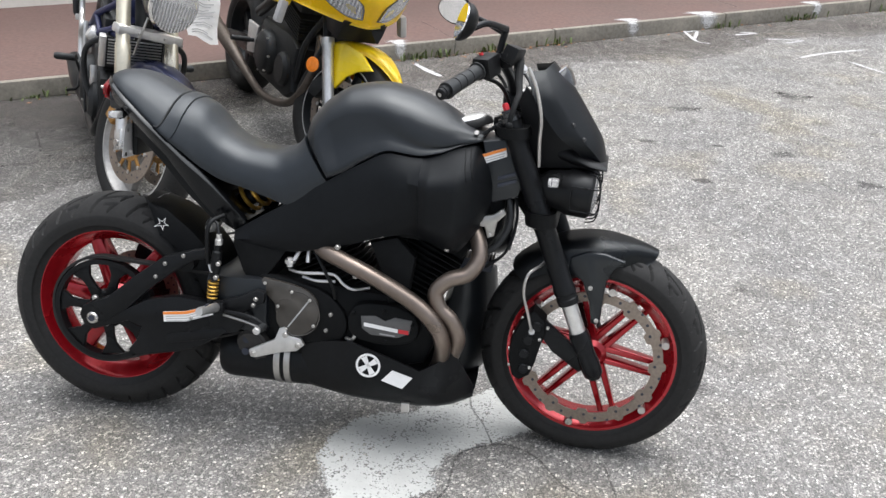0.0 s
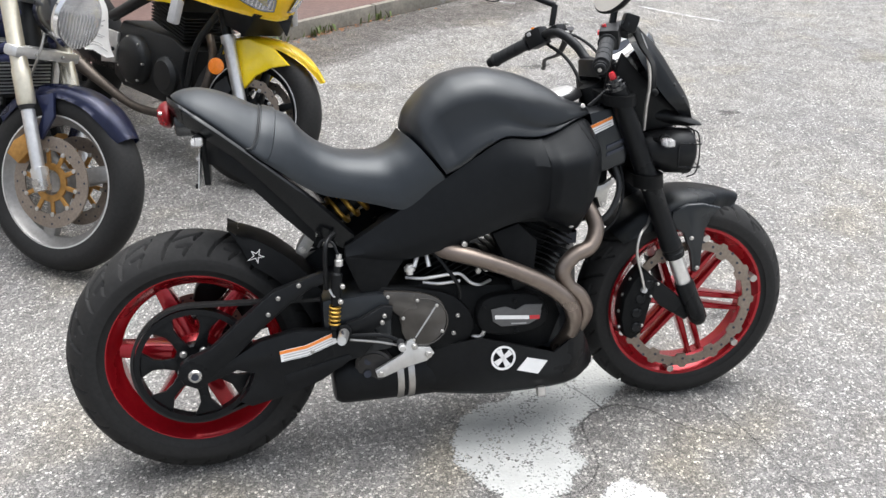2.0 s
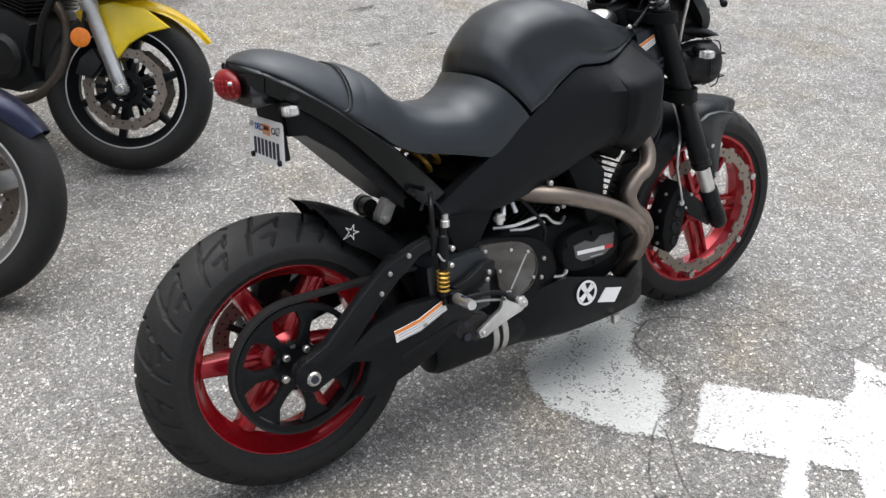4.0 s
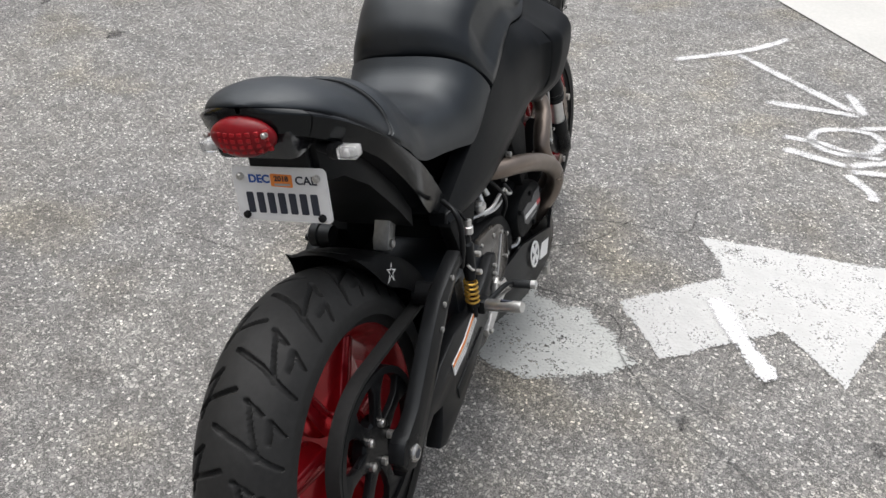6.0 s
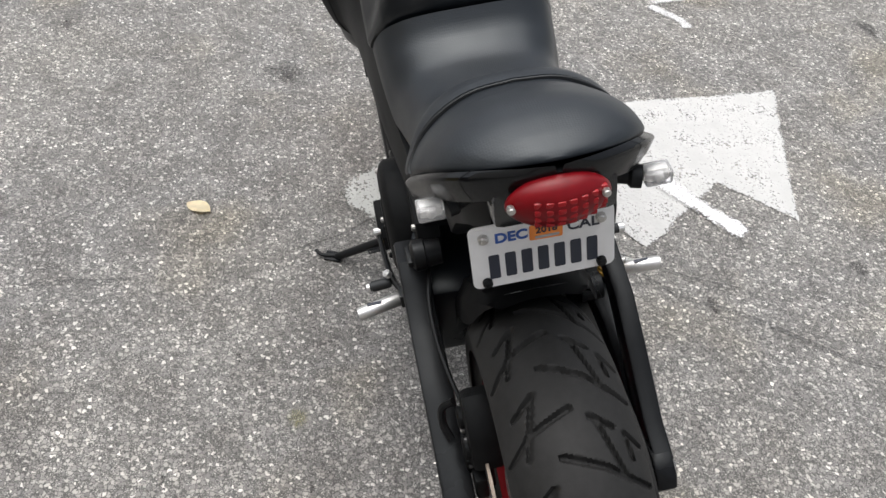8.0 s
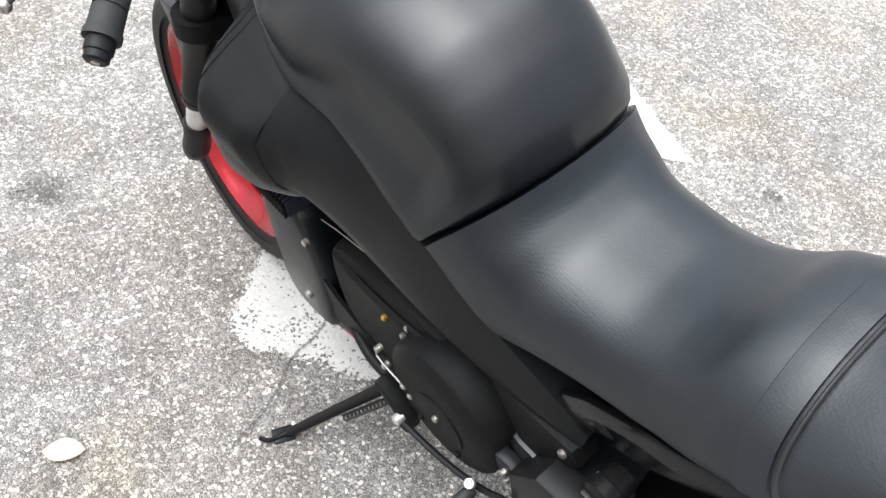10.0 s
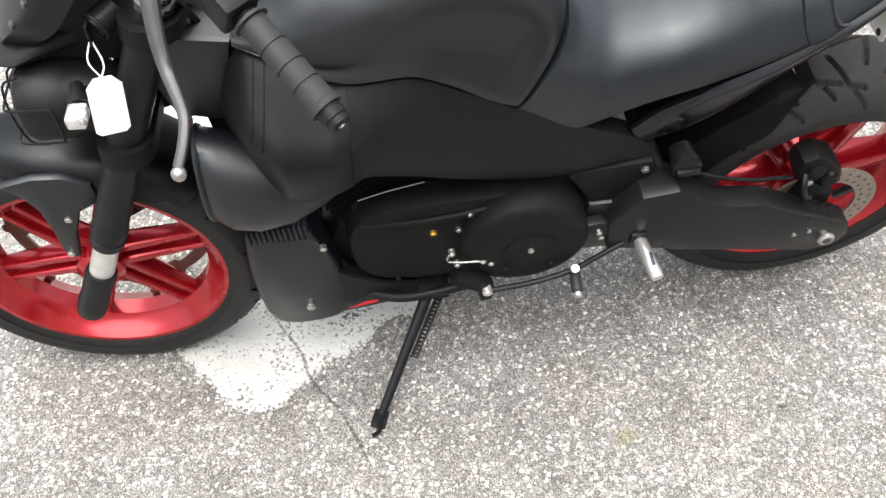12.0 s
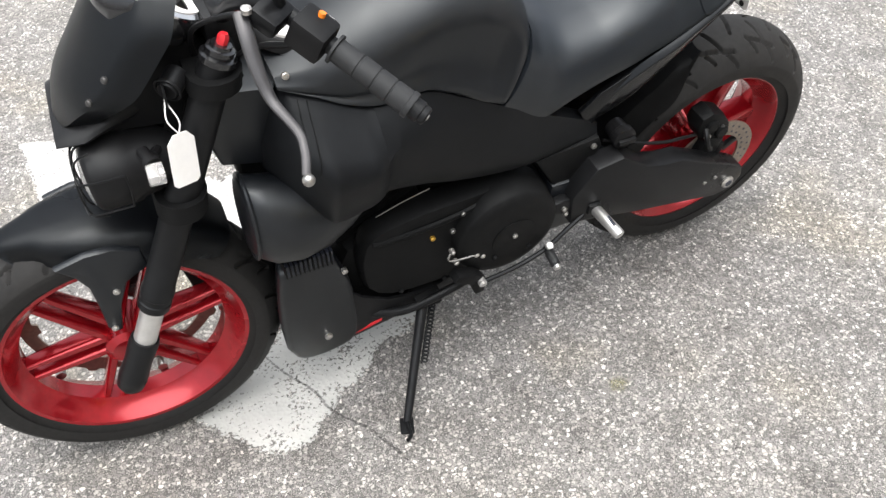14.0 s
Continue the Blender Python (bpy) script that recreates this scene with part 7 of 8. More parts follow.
# ---- two motorcycles parked by the kerb; each: x ahead, y to its left, z up, front tyre's foot at 0 ----
def parked(name, label, at, heading, lean, pitch):
    root = new(name)
    root.matrix_world = Matrix.Translation((at[0], at[1], rise(at[1]))) @ pose(0, 0, 0, 0, 0, heading) @ pose(0, 0, 0, 0, pitch, 0) @ pose(0, 0, 0, -lean, 0, 0)
    return tagged(root, label, "motorcycle", group="parked motorcycles")


def steer_at(deg, R):
    p, d = Vector((-0.03, 0, R)), Vector((-0.42, 0, 0.907))
    return Matrix.Translation(p) @ Matrix.Rotation(radians(deg), 4, d) @ Matrix.Translation(-p)


def plain_tyre(c, R, W, rim_r, parent):
    prof = [(-W * 0.40, rim_r - 0.004), (-W * 0.46, rim_r + 0.01), (-W * 0.5, rim_r + 0.03), (-W * 0.48, R - 0.035), (-W * 0.36, R - 0.014), (-W * 0.18, R - 0.003), (0, R), (W * 0.18, R - 0.003), (W * 0.36, R - 0.014), (W * 0.48, R - 0.035), (W * 0.5, rim_r + 0.03), (W * 0.46, rim_r + 0.01), (W * 0.40, rim_r - 0.004)]
    t = part("tyre", lathe(bmesh.new(), prof, c, 80), RUBBER, parent)
    return t


def wheel(root, c, R, W, rim_r, mat, spokes, label, m=None, edge=None, hub_mat=None):
    w = part("wheel", lathe(bmesh.new(), rim_profile(W * 0.42, rim_r), c), mat, root, label, m=m)
    plain_tyre(c, R, W, rim_r, w)
    bm = turned(bmesh.new(), c + Vector((0, -0.05, 0)), c + Vector((0, 0.05, 0)), [(0, 0.035), (0.2, 0.045), (0.8, 0.045), (1, 0.035)], 28)
    part("hub", bm, hub_mat or mat, w)
    for k in range(spokes):
        part("spoke", spoke(c, radians(25 + 360 / spokes * k), 0.03, rim_r - 0.028, 0.07 if spokes == 3 else 0.035, 0.055 if spokes == 3 else 0.028, 0.05, 0.035, 0, 0), mat, w)
    if edge:
        for s in (-1, 1):
            part("rim_stripe", lathe(bmesh.new(), [(s * W * 0.421, rim_r - 0.006), (s * W * 0.427, rim_r - 0.006), (s * W * 0.427, rim_r - 0.001), (s * W * 0.421, rim_r - 0.001)], c), edge, w)
    return w


def drilled_disc(c, y, r_out, r_in, parent, carrier_mat, wave=0):
    if wave:
        d = wave_disc(c, y, r_out, r_in, wave, 0.004, DISC, parent)
    else:
        d = part("brake_disc", lathe(bmesh.new(), [(y - 0.0025, r_in), (y - 0.0025, r_out), (y + 0.0025, r_out), (y + 0.0025, r_in)], c), DISC, parent, "drilled steel brake disc")
    for k in range(24):
        a = 2 * math.pi * k / 24
        r = r_in + (r_out - r_in) * (0.3 + 0.4 * (k % 2))
        for s in (-1, 1):
            p = c + Vector((r * math.cos(a), y + s * 0.0026, r * math.sin(a)))
            part("drill_hole", cyl(bmesh.new(), p, p + Vector((0, s * 0.0006, 0)), 0.0042, n=8), INK, d)
    part("carrier_ring", lathe(bmesh.new(), [(y - 0.004, 0.045), (y - 0.004, 0.068), (y + 0.004, 0.068), (y + 0.004, 0.045)], c), carrier_mat, d, "rusty gold disc carrier" if carrier_mat is ROT_GOLD else "")
    for k in range(10):
        a = 2 * math.pi * k / 10
        p = c + Vector((0.088 * math.cos(a), y, 0.088 * math.sin(a)))
        part("carrier_arm", box(bmesh.new(), p, (0.060, 0.007, 0.016), Matrix.Rotation(-a, 3, "Y"), 0.002), carrier_mat, d)
        q = c + Vector((r_in * math.cos(a), y - 0.005, r_in * math.sin(a)))
        bolt(q, (0, -1, 0), 0.008, 0.003, STEEL, d)
    return d


def arc_fender(c, r, a0, a1, w, drop, mat, root, label, m, flare=0.0):
    rows = []
    for k in range(21):
        u = k / 20
        a = radians(a0 + (a1 - a0) * u)
        e = Vector((math.cos(a), 0, math.sin(a)))
        ww = w * (0.80 + 0.2 * math.sin(math.pi * min(1, u * 1.1)) if u < 0.8 else 0.97 - 1.6 * (u - 0.8))
        if flare:
            ww = w * (0.85 + 0.15 * min(1, u * 4)) * (1 - 0.92 * max(0, (u - 0.55) / 0.45) ** 1.3)
        rows.append([c + e * (r + flare * u * u - drop * abs(s) ** 2.6 * (1 - 0.6 * u * bool(flare))) + Vector((0, ww * math.sin(s * math.pi / 2), 0)) for s in [-1 + q / 6 for q in range(13)]])
    bm = loft(bmesh.new(), rows, cap=False, closed=False)
    bmesh.ops.solidify(bm, geom=bm.faces[:], thickness=0.004)
    return part("front_fender", bm, mat, root, label, sharp=60, m=m)


CREAM = material("pale_anodised_fork", (0.60, 0.56, 0.45), 0.32, 0.75, vary=0.12)
DARKENG = material("oily_dark_casting", (0.012, 0.012, 0.0122), 0.5, 0.2, vary=0.5, bump=0.2)


def engine_block(root, x0, x1, z0, z1, fins, cover_y):
    """A dark engine with cylinder fins, side covers and bolts."""
    e = part("engine", prism(bmesh.new(), [(x0, z0 + 0.05), (x0 - 0.03, z0 + 0.16), (x0, z0 + 0.26), (x0 - 0.10, z0 + 0.30), (x1 + 0.08, z0 + 0.30), (x1, z0 + 0.20), (x1 + 0.02, z0 + 0.04), (x1 + 0.1, z0), (x0 - 0.08, z0)], -0.15, 0.15, 0.02), DARKENG, root, "dark oily engine")
    for k in range(fins):
        part("fin", box(bmesh.new(), (x0 - 0.16, 0, z0 + 0.32 + 0.014 * k), (0.26, 0.27, 0.004), pose(0, 0, 0, 0, 12, 0).to_3x3()), DARKENG, e)
    part("head", box(bmesh.new(), (x0 - 0.15, 0, z0 + 0.34 + 0.014 * fins + 0.03), (0.24, 0.28, 0.09), pose(0, 0, 0, 0, 12, 0).to_3x3(), 0.02), DARKENG, e)
    for sgn in (-1, 1):
        part("clutch_cover", turned(bmesh.new(), (x0 - 0.36, sgn * 0.14, z0 + 0.15), (x0 - 0.36, sgn * cover_y, z0 + 0.15), [(0, 0.115), (0.6, 0.112), (0.85, 0.10), (1, 0.085)], 32), DARKENG, e)
        part("generator_cover", turned(bmesh.new(), (x0 - 0.12, sgn * 0.14, z0 + 0.13), (x0 - 0.12, sgn * (cover_y - 0.02), z0 + 0.13), [(0, 0.085), (0.6, 0.083), (1, 0.065)], 28), DARKENG, e)
        for k in range(7):
            a = 2 * math.pi * k / 7
            bolt((x0 - 0.36 + 0.102 * math.cos(a), sgn * (cover_y - 0.012), z0 + 0.15 + 0.102 * math.sin(a)), (0, sgn, 0), 0.006, 0.006, STEEL, e)
    return e


def rear_end(root, R, wb, seat_z, mat, label):
    wheel(root, Vector((-wb, 0, R)), R, 0.17, R - 0.09, SATIN if mat is YELLOW else SILVER, 3, "cast rear wheel")
    for sgn in (-1, 1):
        part("swing_arm", prism(bmesh.new(), [(-wb - 0.04, R - 0.02), (-wb - 0.03, R + 0.03), (-0.85, R + 0.12), (-0.80, R + 0.04), (-0.86, R - 0.0)], sgn * 0.115, sgn * 0.145, 0.006), SATIN, root)
    rings = []
    for x, zt, zl, w in ((-0.42, 0.80, 0.74, 0.08), (-0.52, 0.95, 0.74, 0.13), (-0.66, 0.985, 0.74, 0.155), (-0.80, 0.94, 0.74, 0.14), (-0.90, 0.84, 0.74, 0.10)):
        rings.append([Vector((x, w * math.cos(a) * (1 if abs(math.cos(a)) < 0.9 else 0.97), (zt + zl) / 2 + (zt - zl) / 2 * math.sin(a))) for a in [2 * math.pi * k / 24 for k in range(24)]])
    part("fuel_tank", loft(bmesh.new(), rings), mat, root, label, sharp=60)
    rings = []
    for x, zt, zl, w in ((-0.86, 0.80, 0.72, 0.09), (-1.0, 0.79, 0.72, 0.125), (-1.15, 0.81, 0.74, 0.13), (-1.3, 0.87, 0.80, 0.12), (-1.55, 0.92, 0.87, 0.09), (-1.68, 0.93, 0.90, 0.05)):
        rings.append([Vector((x, w * math.copysign(abs(math.cos(a)) ** 0.6, math.cos(a)), (zt + zl) / 2 + (zt - zl) / 2 * math.sin(a))) for a in [2 * math.pi * k / 20 for k in range(20)]])
    part("seat", loft(bmesh.new(), rings), VINYL, root, sharp=60)
    part("tail_cowl", prism(bmesh.new(), [(-1.12, 0.73), (-1.3, 0.80), (-1.55, 0.87), (-1.72, 0.915), (-1.72, 0.88), (-1.5, 0.80), (-1.2, 0.70)], -0.10, 0.10, 0.02), mat, root)
    part("tail_lamp", box(bmesh.new(), (-1.725, 0, 0.89), (0.03, 0.12, 0.04), bev=0.01), REDLENS, root)
    foot = Vector((-0.98, 0.245, 0.055))
    part("side_stand", tube(bmesh.new(), [(-0.82, 0.13, 0.26), (-0.90, 0.19, 0.15), foot], 0.011, 10), SATIN, root)


# -- navy bike with pale forks and silver wheels --
BR = 0.322
navy = parked("motorcycle", "navy blue naked motorcycle with pale forks parked by the kerb", (-0.571, 1.201), -57.5, 9.0, 4.1)
NS = steer_at(26.0, BR)
fc = Vector((0, 0, BR))
nw = wheel(navy, fc, BR, 0.12, 0.236, material("dull_silver_wheel", (0.30, 0.295, 0.285), 0.4, 0.6, vary=0.25), 3, "dull silver three-spoke front wheel", NS, SILVER)
for s in (-1, 1):
    drilled_disc(fc, s * 0.066, 0.160, 0.112, nw, ROT_GOLD)


def rake(z, y, R=BR, off=0.0):
    return Vector((-0.463 * (z - R) + off, y, z))


for s in (-1, 1):
    y = s * 0.112
    leg = part("fork_leg", turned(bmesh.new(), rake(0.96, y), rake(0.565, y), [(0, 0.028), (0.7, 0.028), (0.72, 0.031), (0.98, 0.031), (1, 0.028)]), CREAM, navy, "pale anodised fork tube", m=NS)
    part("dust_seal", turned(bmesh.new(), rake(0.566, y), rake(0.552, y), [(0, 0.029), (1, 0.027)]), RUBBER, leg)
    part("slider", turned(bmesh.new(), rake(0.553, y), rake(0.36, y), [(0, 0.0225), (1, 0.0225)]), ALLOY, leg)
    part("axle_lug", box(bmesh.new(), rake(0.335, y, off=0.004), (0.05, 0.042, 0.085), pose(0, 0, 0, 0, -25, 0).to_3x3(), 0.010), ALLOY, leg)
    part("axle_end", cyl(bmesh.new(), rake(BR, s * 0.132), rake(BR, s * 0.139), 0.014), STEEL, leg)
    pts = []
    for a, r in ((128, 0.185), (145, 0.190), (162, 0.185), (164, 0.125), (146, 0.115), (130, 0.122)):
        pts.append((r * math.cos(radians(a)), BR + r * math.sin(radians(a))))
    part("caliper", prism(bmesh.new(), pts, s * 0.045, s * 0.105, 0.008), ROT_GOLD, navy, "tarnished gold brake caliper", m=NS)
for z, mt in ((0.735, ALLOY), (0.915, ALLOY)):
    c = rake(z, 0)
    part("fork_clamp", box(bmesh.new(), c + Vector((0.004, 0, 0)), (0.062, 0.30, 0.040), bev=0.014), mt, navy, "grey alloy fork clamp", m=NS)
    for s in (-1, 1):
        bolt(c + Vector((0.036, s * 0.06, 0)), (1, 0, 0), 0.007, 0.006, STEEL, navy).matrix_local = NS @ (Matrix.Translation(c + Vector((0.036, s * 0.06, 0))) @ Vector((1, 0, 0)).to_track_quat("Z", "Y").to_matrix().to_4x4() @ Matrix.Diagonal((0.007, 0.007, 0.006, 1)))
nf = arc_fender(fc, BR + 0.022, 150, 42, 0.072, 0.05, NAVY, navy, "metallic navy front fender", NS)
for s in (-1, 1):
    part("stay", prism(bmesh.new(), [(-0.11, 0.60), (-0.04, 0.63), (-0.02, 0.55), (-0.055, 0.46), (-0.085, 0.46), (-0.07, 0.55)], s * 0.070, s * 0.084, 0.004), NAVY, nf)
head = rake(0.90, 0, off=0.15)
hl = part("headlamp", turned(bmesh.new(), head + Vector((-0.10, 0, 0.0)), head + Vector((0.05, 0, -0.012)), [(0, 0.04), (0.2, 0.08), (0.6, 0.10), (0.9, 0.106), (1, 0.104)], 40), GLOSS, navy, "round headlamp with a chrome rim", m=NS)
part("rim", turned(bmesh.new(), head + Vector((0.040, 0, -0.011)), head + Vector((0.062, 0, -0.013)), [(0, 0.108), (0.5, 0.110), (1, 0.102)], 40), CHROME, hl)
part("reflector", turned(bmesh.new(), head + Vector((0.060, 0, -0.013)), head + Vector((0.064, 0, -0.013)), [(0, 0.060), (1, 0.100)], 40), LAMP_BOWL, hl)
part("lens", turned(bmesh.new(), head + Vector((0.063, 0, -0.013)), head + Vector((0.078, 0, -0.014)), [(0, 0.101), (0.5, 0.085), (0.85, 0.05), (1, 0.01)], 40), CLEAR, hl)
part("handlebar", tube(bmesh.new(), [rake(1.02, 0.36, off=-0.10), rake(1.04, 0.22, off=-0.02), rake(0.98, 0.06), rake(0.98, -0.06), rake(1.04, -0.22, off=-0.02), rake(1.02, -0.36, off=-0.10)], 0.012, 12), SATIN, navy, m=NS)
for s in (-1, 1):
    part("grip", turned(bmesh.new(), rake(1.027, s * 0.27, off=-0.055), rake(1.02, s * 0.37, off=-0.105), [(0, 0.018), (1, 0.018)]), GRIP_RUBBER, navy, m=NS)
part("steering_head", turned(bmesh.new(), rake(0.70, 0, off=-0.045), rake(0.93, 0, off=-0.045), [(0, 0.035), (1, 0.035)]), DARKENG, navy)
cooler2 = part("oil_cooler", box(bmesh.new(), (-0.335, -0.02, 0.615), (0.035, 0.24, 0.13), pose(0, 0, 0, 0, 8, 0).to_3x3(), 0.004), DARKENG, navy, "grey finned oil cooler between the forks")
for k in range(9):
    part("cooler_fin", box(bmesh.new(), (-0.315 + 0.002 * (k - 4), -0.02, 0.563 + 0.013 * k), (0.012, 0.215, 0.0045)), ALLOY, cooler2)
for s in (-1, 1):
    part("cooler_tank", box(bmesh.new(), (-0.33, -0.02 + s * 0.128, 0.615), (0.042, 0.026, 0.135), pose(0, 0, 0, 0, 8, 0).to_3x3(), 0.005), ALLOY, cooler2)
engine_block(navy, -0.36, -0.95, 0.22, 0.6, 9, 0.205)
FRAME_BLUE = material("blue_frame_tube", (0.010, 0.014, 0.06), 0.35, 0.1, vary=0.2)
for s in (-1, 1):
    for pts in ([(-0.24, s * 0.05, 0.87), (-0.52, s * 0.16, 0.72), (-0.82, s * 0.16, 0.60)], [(-0.19, s * 0.05, 0.72), (-0.45, s * 0.15, 0.66), (-0.52, s * 0.16, 0.72)], [(-0.21, s * 0.05, 0.78), (-0.34, s * 0.12, 0.70), (-0.45, s * 0.15, 0.66)], [(-0.82, s * 0.16, 0.60), (-0.62, s * 0.17, 0.56), (-0.45, s * 0.15, 0.66)]):
        part("frame_tube", tube(bmesh.new(), pts, 0.014, 10, 1), FRAME_BLUE, navy, "blue trellis frame tube")
    part("side_plate", prism(bmesh.new(), [(-0.80, 0.62), (-0.76, 0.52), (-0.79, 0.34), (-0.85, 0.32), (-0.90, 0.42), (-0.88, 0.58)], s * 0.175, s * 0.195, 0.004), ALLOY, navy)
    peg = part("foot_peg", turned(bmesh.new(), (-0.80, s * 0.19, 0.44), (-0.795, s * 0.315, 0.445), [(0, 0.010), (0.15, 0.010), (0.2, 0.015), (0.9, 0.017), (1, 0.012)], 14), GRIP_RUBBER, navy, "black rubber foot peg")
    part("peg_joint", box(bmesh.new(), (-0.80, s * 0.20, 0.44), (0.03, 0.03, 0.035), bev=0.006), ALLOY, peg)
    part("lever", tube(bmesh.new(), [(-0.80, s * 0.20, 0.36), (-0.70, s * 0.215, 0.33), (-0.66, s * 0.26, 0.325)], 0.007, 8), SATIN, navy)
    part("hose", tube(bmesh.new(), [(-0.33, s * 0.12, 0.68), (-0.42, s * 0.20, 0.60), (-0.46, s * 0.205, 0.48), (-0.44, s * 0.17, 0.36), (-0.40, s * 0.10, 0.30)], 0.012, 10), GRIP_RUBBER, navy)
    part("exhaust", tube(bmesh.new(), [(-0.40, s * 0.06, 0.52), (-0.32, s * 0.10, 0.44), (-0.34, s * 0.14, 0.30), (-0.50, s * 0.15, 0.20), (-0.90, s * 0.16, 0.20), (-1.10, s * 0.18, 0.24), (-1.36, s * 0.19, 0.28)], [0.02, 0.02, 0.02, 0.022, 0.022, 0.03, 0.045, 0.045], 14), SATIN, navy)
    part("cap", turned(bmesh.new(), (-0.50, s * 0.16, 0.63), (-0.50, s * 0.19, 0.65), [(0, 0.035), (0.7, 0.035), (1, 0.028)]), ALLOY, navy)
    hanger = part("footrest_hanger", tube(bmesh.new(), [(-0.80, s * 0.20, 0.44), (-0.84, s * 0.20, 0.53), (-0.82, s * 0.20, 0.60), (-0.93, s * 0.195, 0.63), (-0.98, s * 0.19, 0.76), (-1.04, s * 0.16, 0.84)], 0.013, 10), ALLOY, navy, "grey alloy footrest hanger")
    part("pillion_peg", turned(bmesh.new(), (-0.985, s * 0.215, 0.60), (-0.985, s * 0.225, 0.72), [(0, 0.012), (0.1, 0.016), (0.9, 0.015), (1, 0.010)], 12), GRIP_RUBBER, hanger)
    part("peg_clamp", box(bmesh.new(), (-0.975, s * 0.205, 0.595), (0.035, 0.035, 0.03), bev=0.008), ALLOY, hanger)
    part("brake_line", tube(bmesh.new(), [(-0.78, s * 0.20, 0.38), (-0.72, s * 0.225, 0.46), (-0.62, s * 0.22, 0.50), (-0.52, s * 0.20, 0.40), (-0.50, s * 0.19, 0.28)], 0.006, 8), GRIP_RUBBER, navy)
    part("case_seam", prism(bmesh.new(), [(-0.50, 0.30), (-0.46, 0.42), (-0.49, 0.50), (-0.53, 0.49), (-0.51, 0.41), (-0.54, 0.31)], s * 0.150, s * 0.178, 0.004), ALLOY, navy, "dull alloy cover on the engine's side")
part("cable", tube(bmesh.new(), [rake(1.0, 0.02, off=0.05), rake(0.86, -0.02, off=0.07), rake(0.76, -0.05, off=0.05), rake(0.64, -0.04, off=-0.04)], 0.005, 8), STEEL, navy, m=NS)
rear_end(navy, BR, 1.42, 0.80, NAVY, "metallic navy fuel tank")

sheet_bm = bmesh.new()
pr = [[rake(0.98 - 0.03 * k, 0.15, off=0.06 + 0.006 * math.sin(k)) + Vector((0, 0.16 * j / 4, 0.012 * math.sin(j * 1.3 + k))) for j in range(5)] for k in range(8)]
loft(sheet_bm, pr, cap=False, closed=False)
bmesh.ops.solidify(sheet_bm, geom=sheet_bm.faces[:], thickness=0.0008)
paper = part("paper_sheet", sheet_bm, WHITE)
paper.matrix_world = navy.matrix_world @ NS
for k in range(1, 7):
    bars = bmesh.new()
    for w in (0.0, 0.30):
        z0, z1 = 0.98 - 0.03 * (k + w), 0.98 - 0.03 * (k + w + 0.14)
        loft(bars, [[rake(z, 0.15, off=0.0625 + 0.006 * math.sin(k + 0.2)) + Vector((0, 0.16 * j / 4, 0.012 * math.sin(j * 1.3 + k))) for j in (0.5, 1.2, 2.0, 2.6 + 0.8 * math.sin(k * 2.1 + w * 5) ** 2)] for z in (z0, z1)], cap=False, closed=False)
    part("print_line", bars, GREYPRINT, paper)
tagged(paper, "curled white paper price sheet taped beside the headlamp", "paper")

# -- yellow bike with a half fairing and black wheels --
YR = 0.305
yel = parked("motorcycle", "bright yellow half-faired motorcycle parked by the kerb", (0.109, 1.798), -52.7, 9.0, 4.1)
YS = steer_at(24.0, YR)
yc = Vector((0, 0, YR))
yw = wheel(yel, yc, YR, 0.12, 0.220, SATIN, 6, "black front wheel with a pale rim stripe", YS, SILVER)
for s in (-1, 1):
    drilled_disc(yc, s * 0.066, 0.148, 0.112, yw, SATIN, 10)
for s in (-1, 1):
    y = s * 0.108
    leg = part("fork_leg", turned(bmesh.new(), rake(0.60, y, YR), rake(0.29, y, YR), [(0, 0.031), (0.08, 0.031), (0.12, 0.026), (0.8, 0.026), (0.95, 0.028), (1, 0.020)]), ALLOY, yel, "silver lower fork leg", m=YS)
    part("stanchion", turned(bmesh.new(), rake(0.92, y, YR), rake(0.60, y, YR), [(0, 0.0205), (1, 0.0205)]), SATIN, leg)
    part("axle_clamp", turned(bmesh.new(), rake(YR, s * 0.085, YR), rake(YR, s * 0.142, YR), [(0, 0.022), (0.8, 0.022), (1, 0.014)]), ALLOY, leg)
    part("reflector", turned(bmesh.new(), rake(0.47, s * 0.142, YR, -0.065), rake(0.47, s * 0.150, YR, -0.064), [(0, 0.034), (0.7, 0.034), (1, 0.028)], 24), AMBER, leg, "round amber reflector")
    part("reflector_stay", tube(bmesh.new(), [rake(0.58, s * 0.12, YR, -0.01), rake(0.48, s * 0.14, YR, -0.06)], 0.007, 8), SATIN, leg)
    pts = [(r * math.cos(radians(a)), YR + r * math.sin(radians(a))) for a, r in ((130, 0.175), (150, 0.180), (168, 0.172), (168, 0.115), (150, 0.105), (132, 0.112))]
    part("caliper", prism(bmesh.new(), pts, s * 0.045, s * 0.105, 0.008), DARKENG, yel, m=YS)
part("fork_clamp", box(bmesh.new(), rake(0.72, 0, YR), (0.07, 0.29, 0.045), bev=0.014), SATIN, yel, m=YS)
yf = arc_fender(yc, YR + 0.020, 128, 36, 0.080, 0.055, YELLOW, yel, "glossy yellow pointed front fender", YS, 0.030)
for s in (-1, 1):
    part("fender_side", prism(bmesh.new(), [(-0.15, 0.575), (-0.05, 0.612), (0.06, 0.60), (0.15, 0.545), (0.07, 0.515), (0.01, 0.470), (-0.03, 0.405), (-0.062, 0.395), (-0.075, 0.46), (-0.10, 0.53)], s * 0.066, s * 0.082, 0.006), YELLOW, yf)
    bolt((-0.050, s * 0.084, 0.425), (0, s, 0), 0.008, 0.004, STEEL, yf)
# the half fairing: a pointed nose with two raked lenses


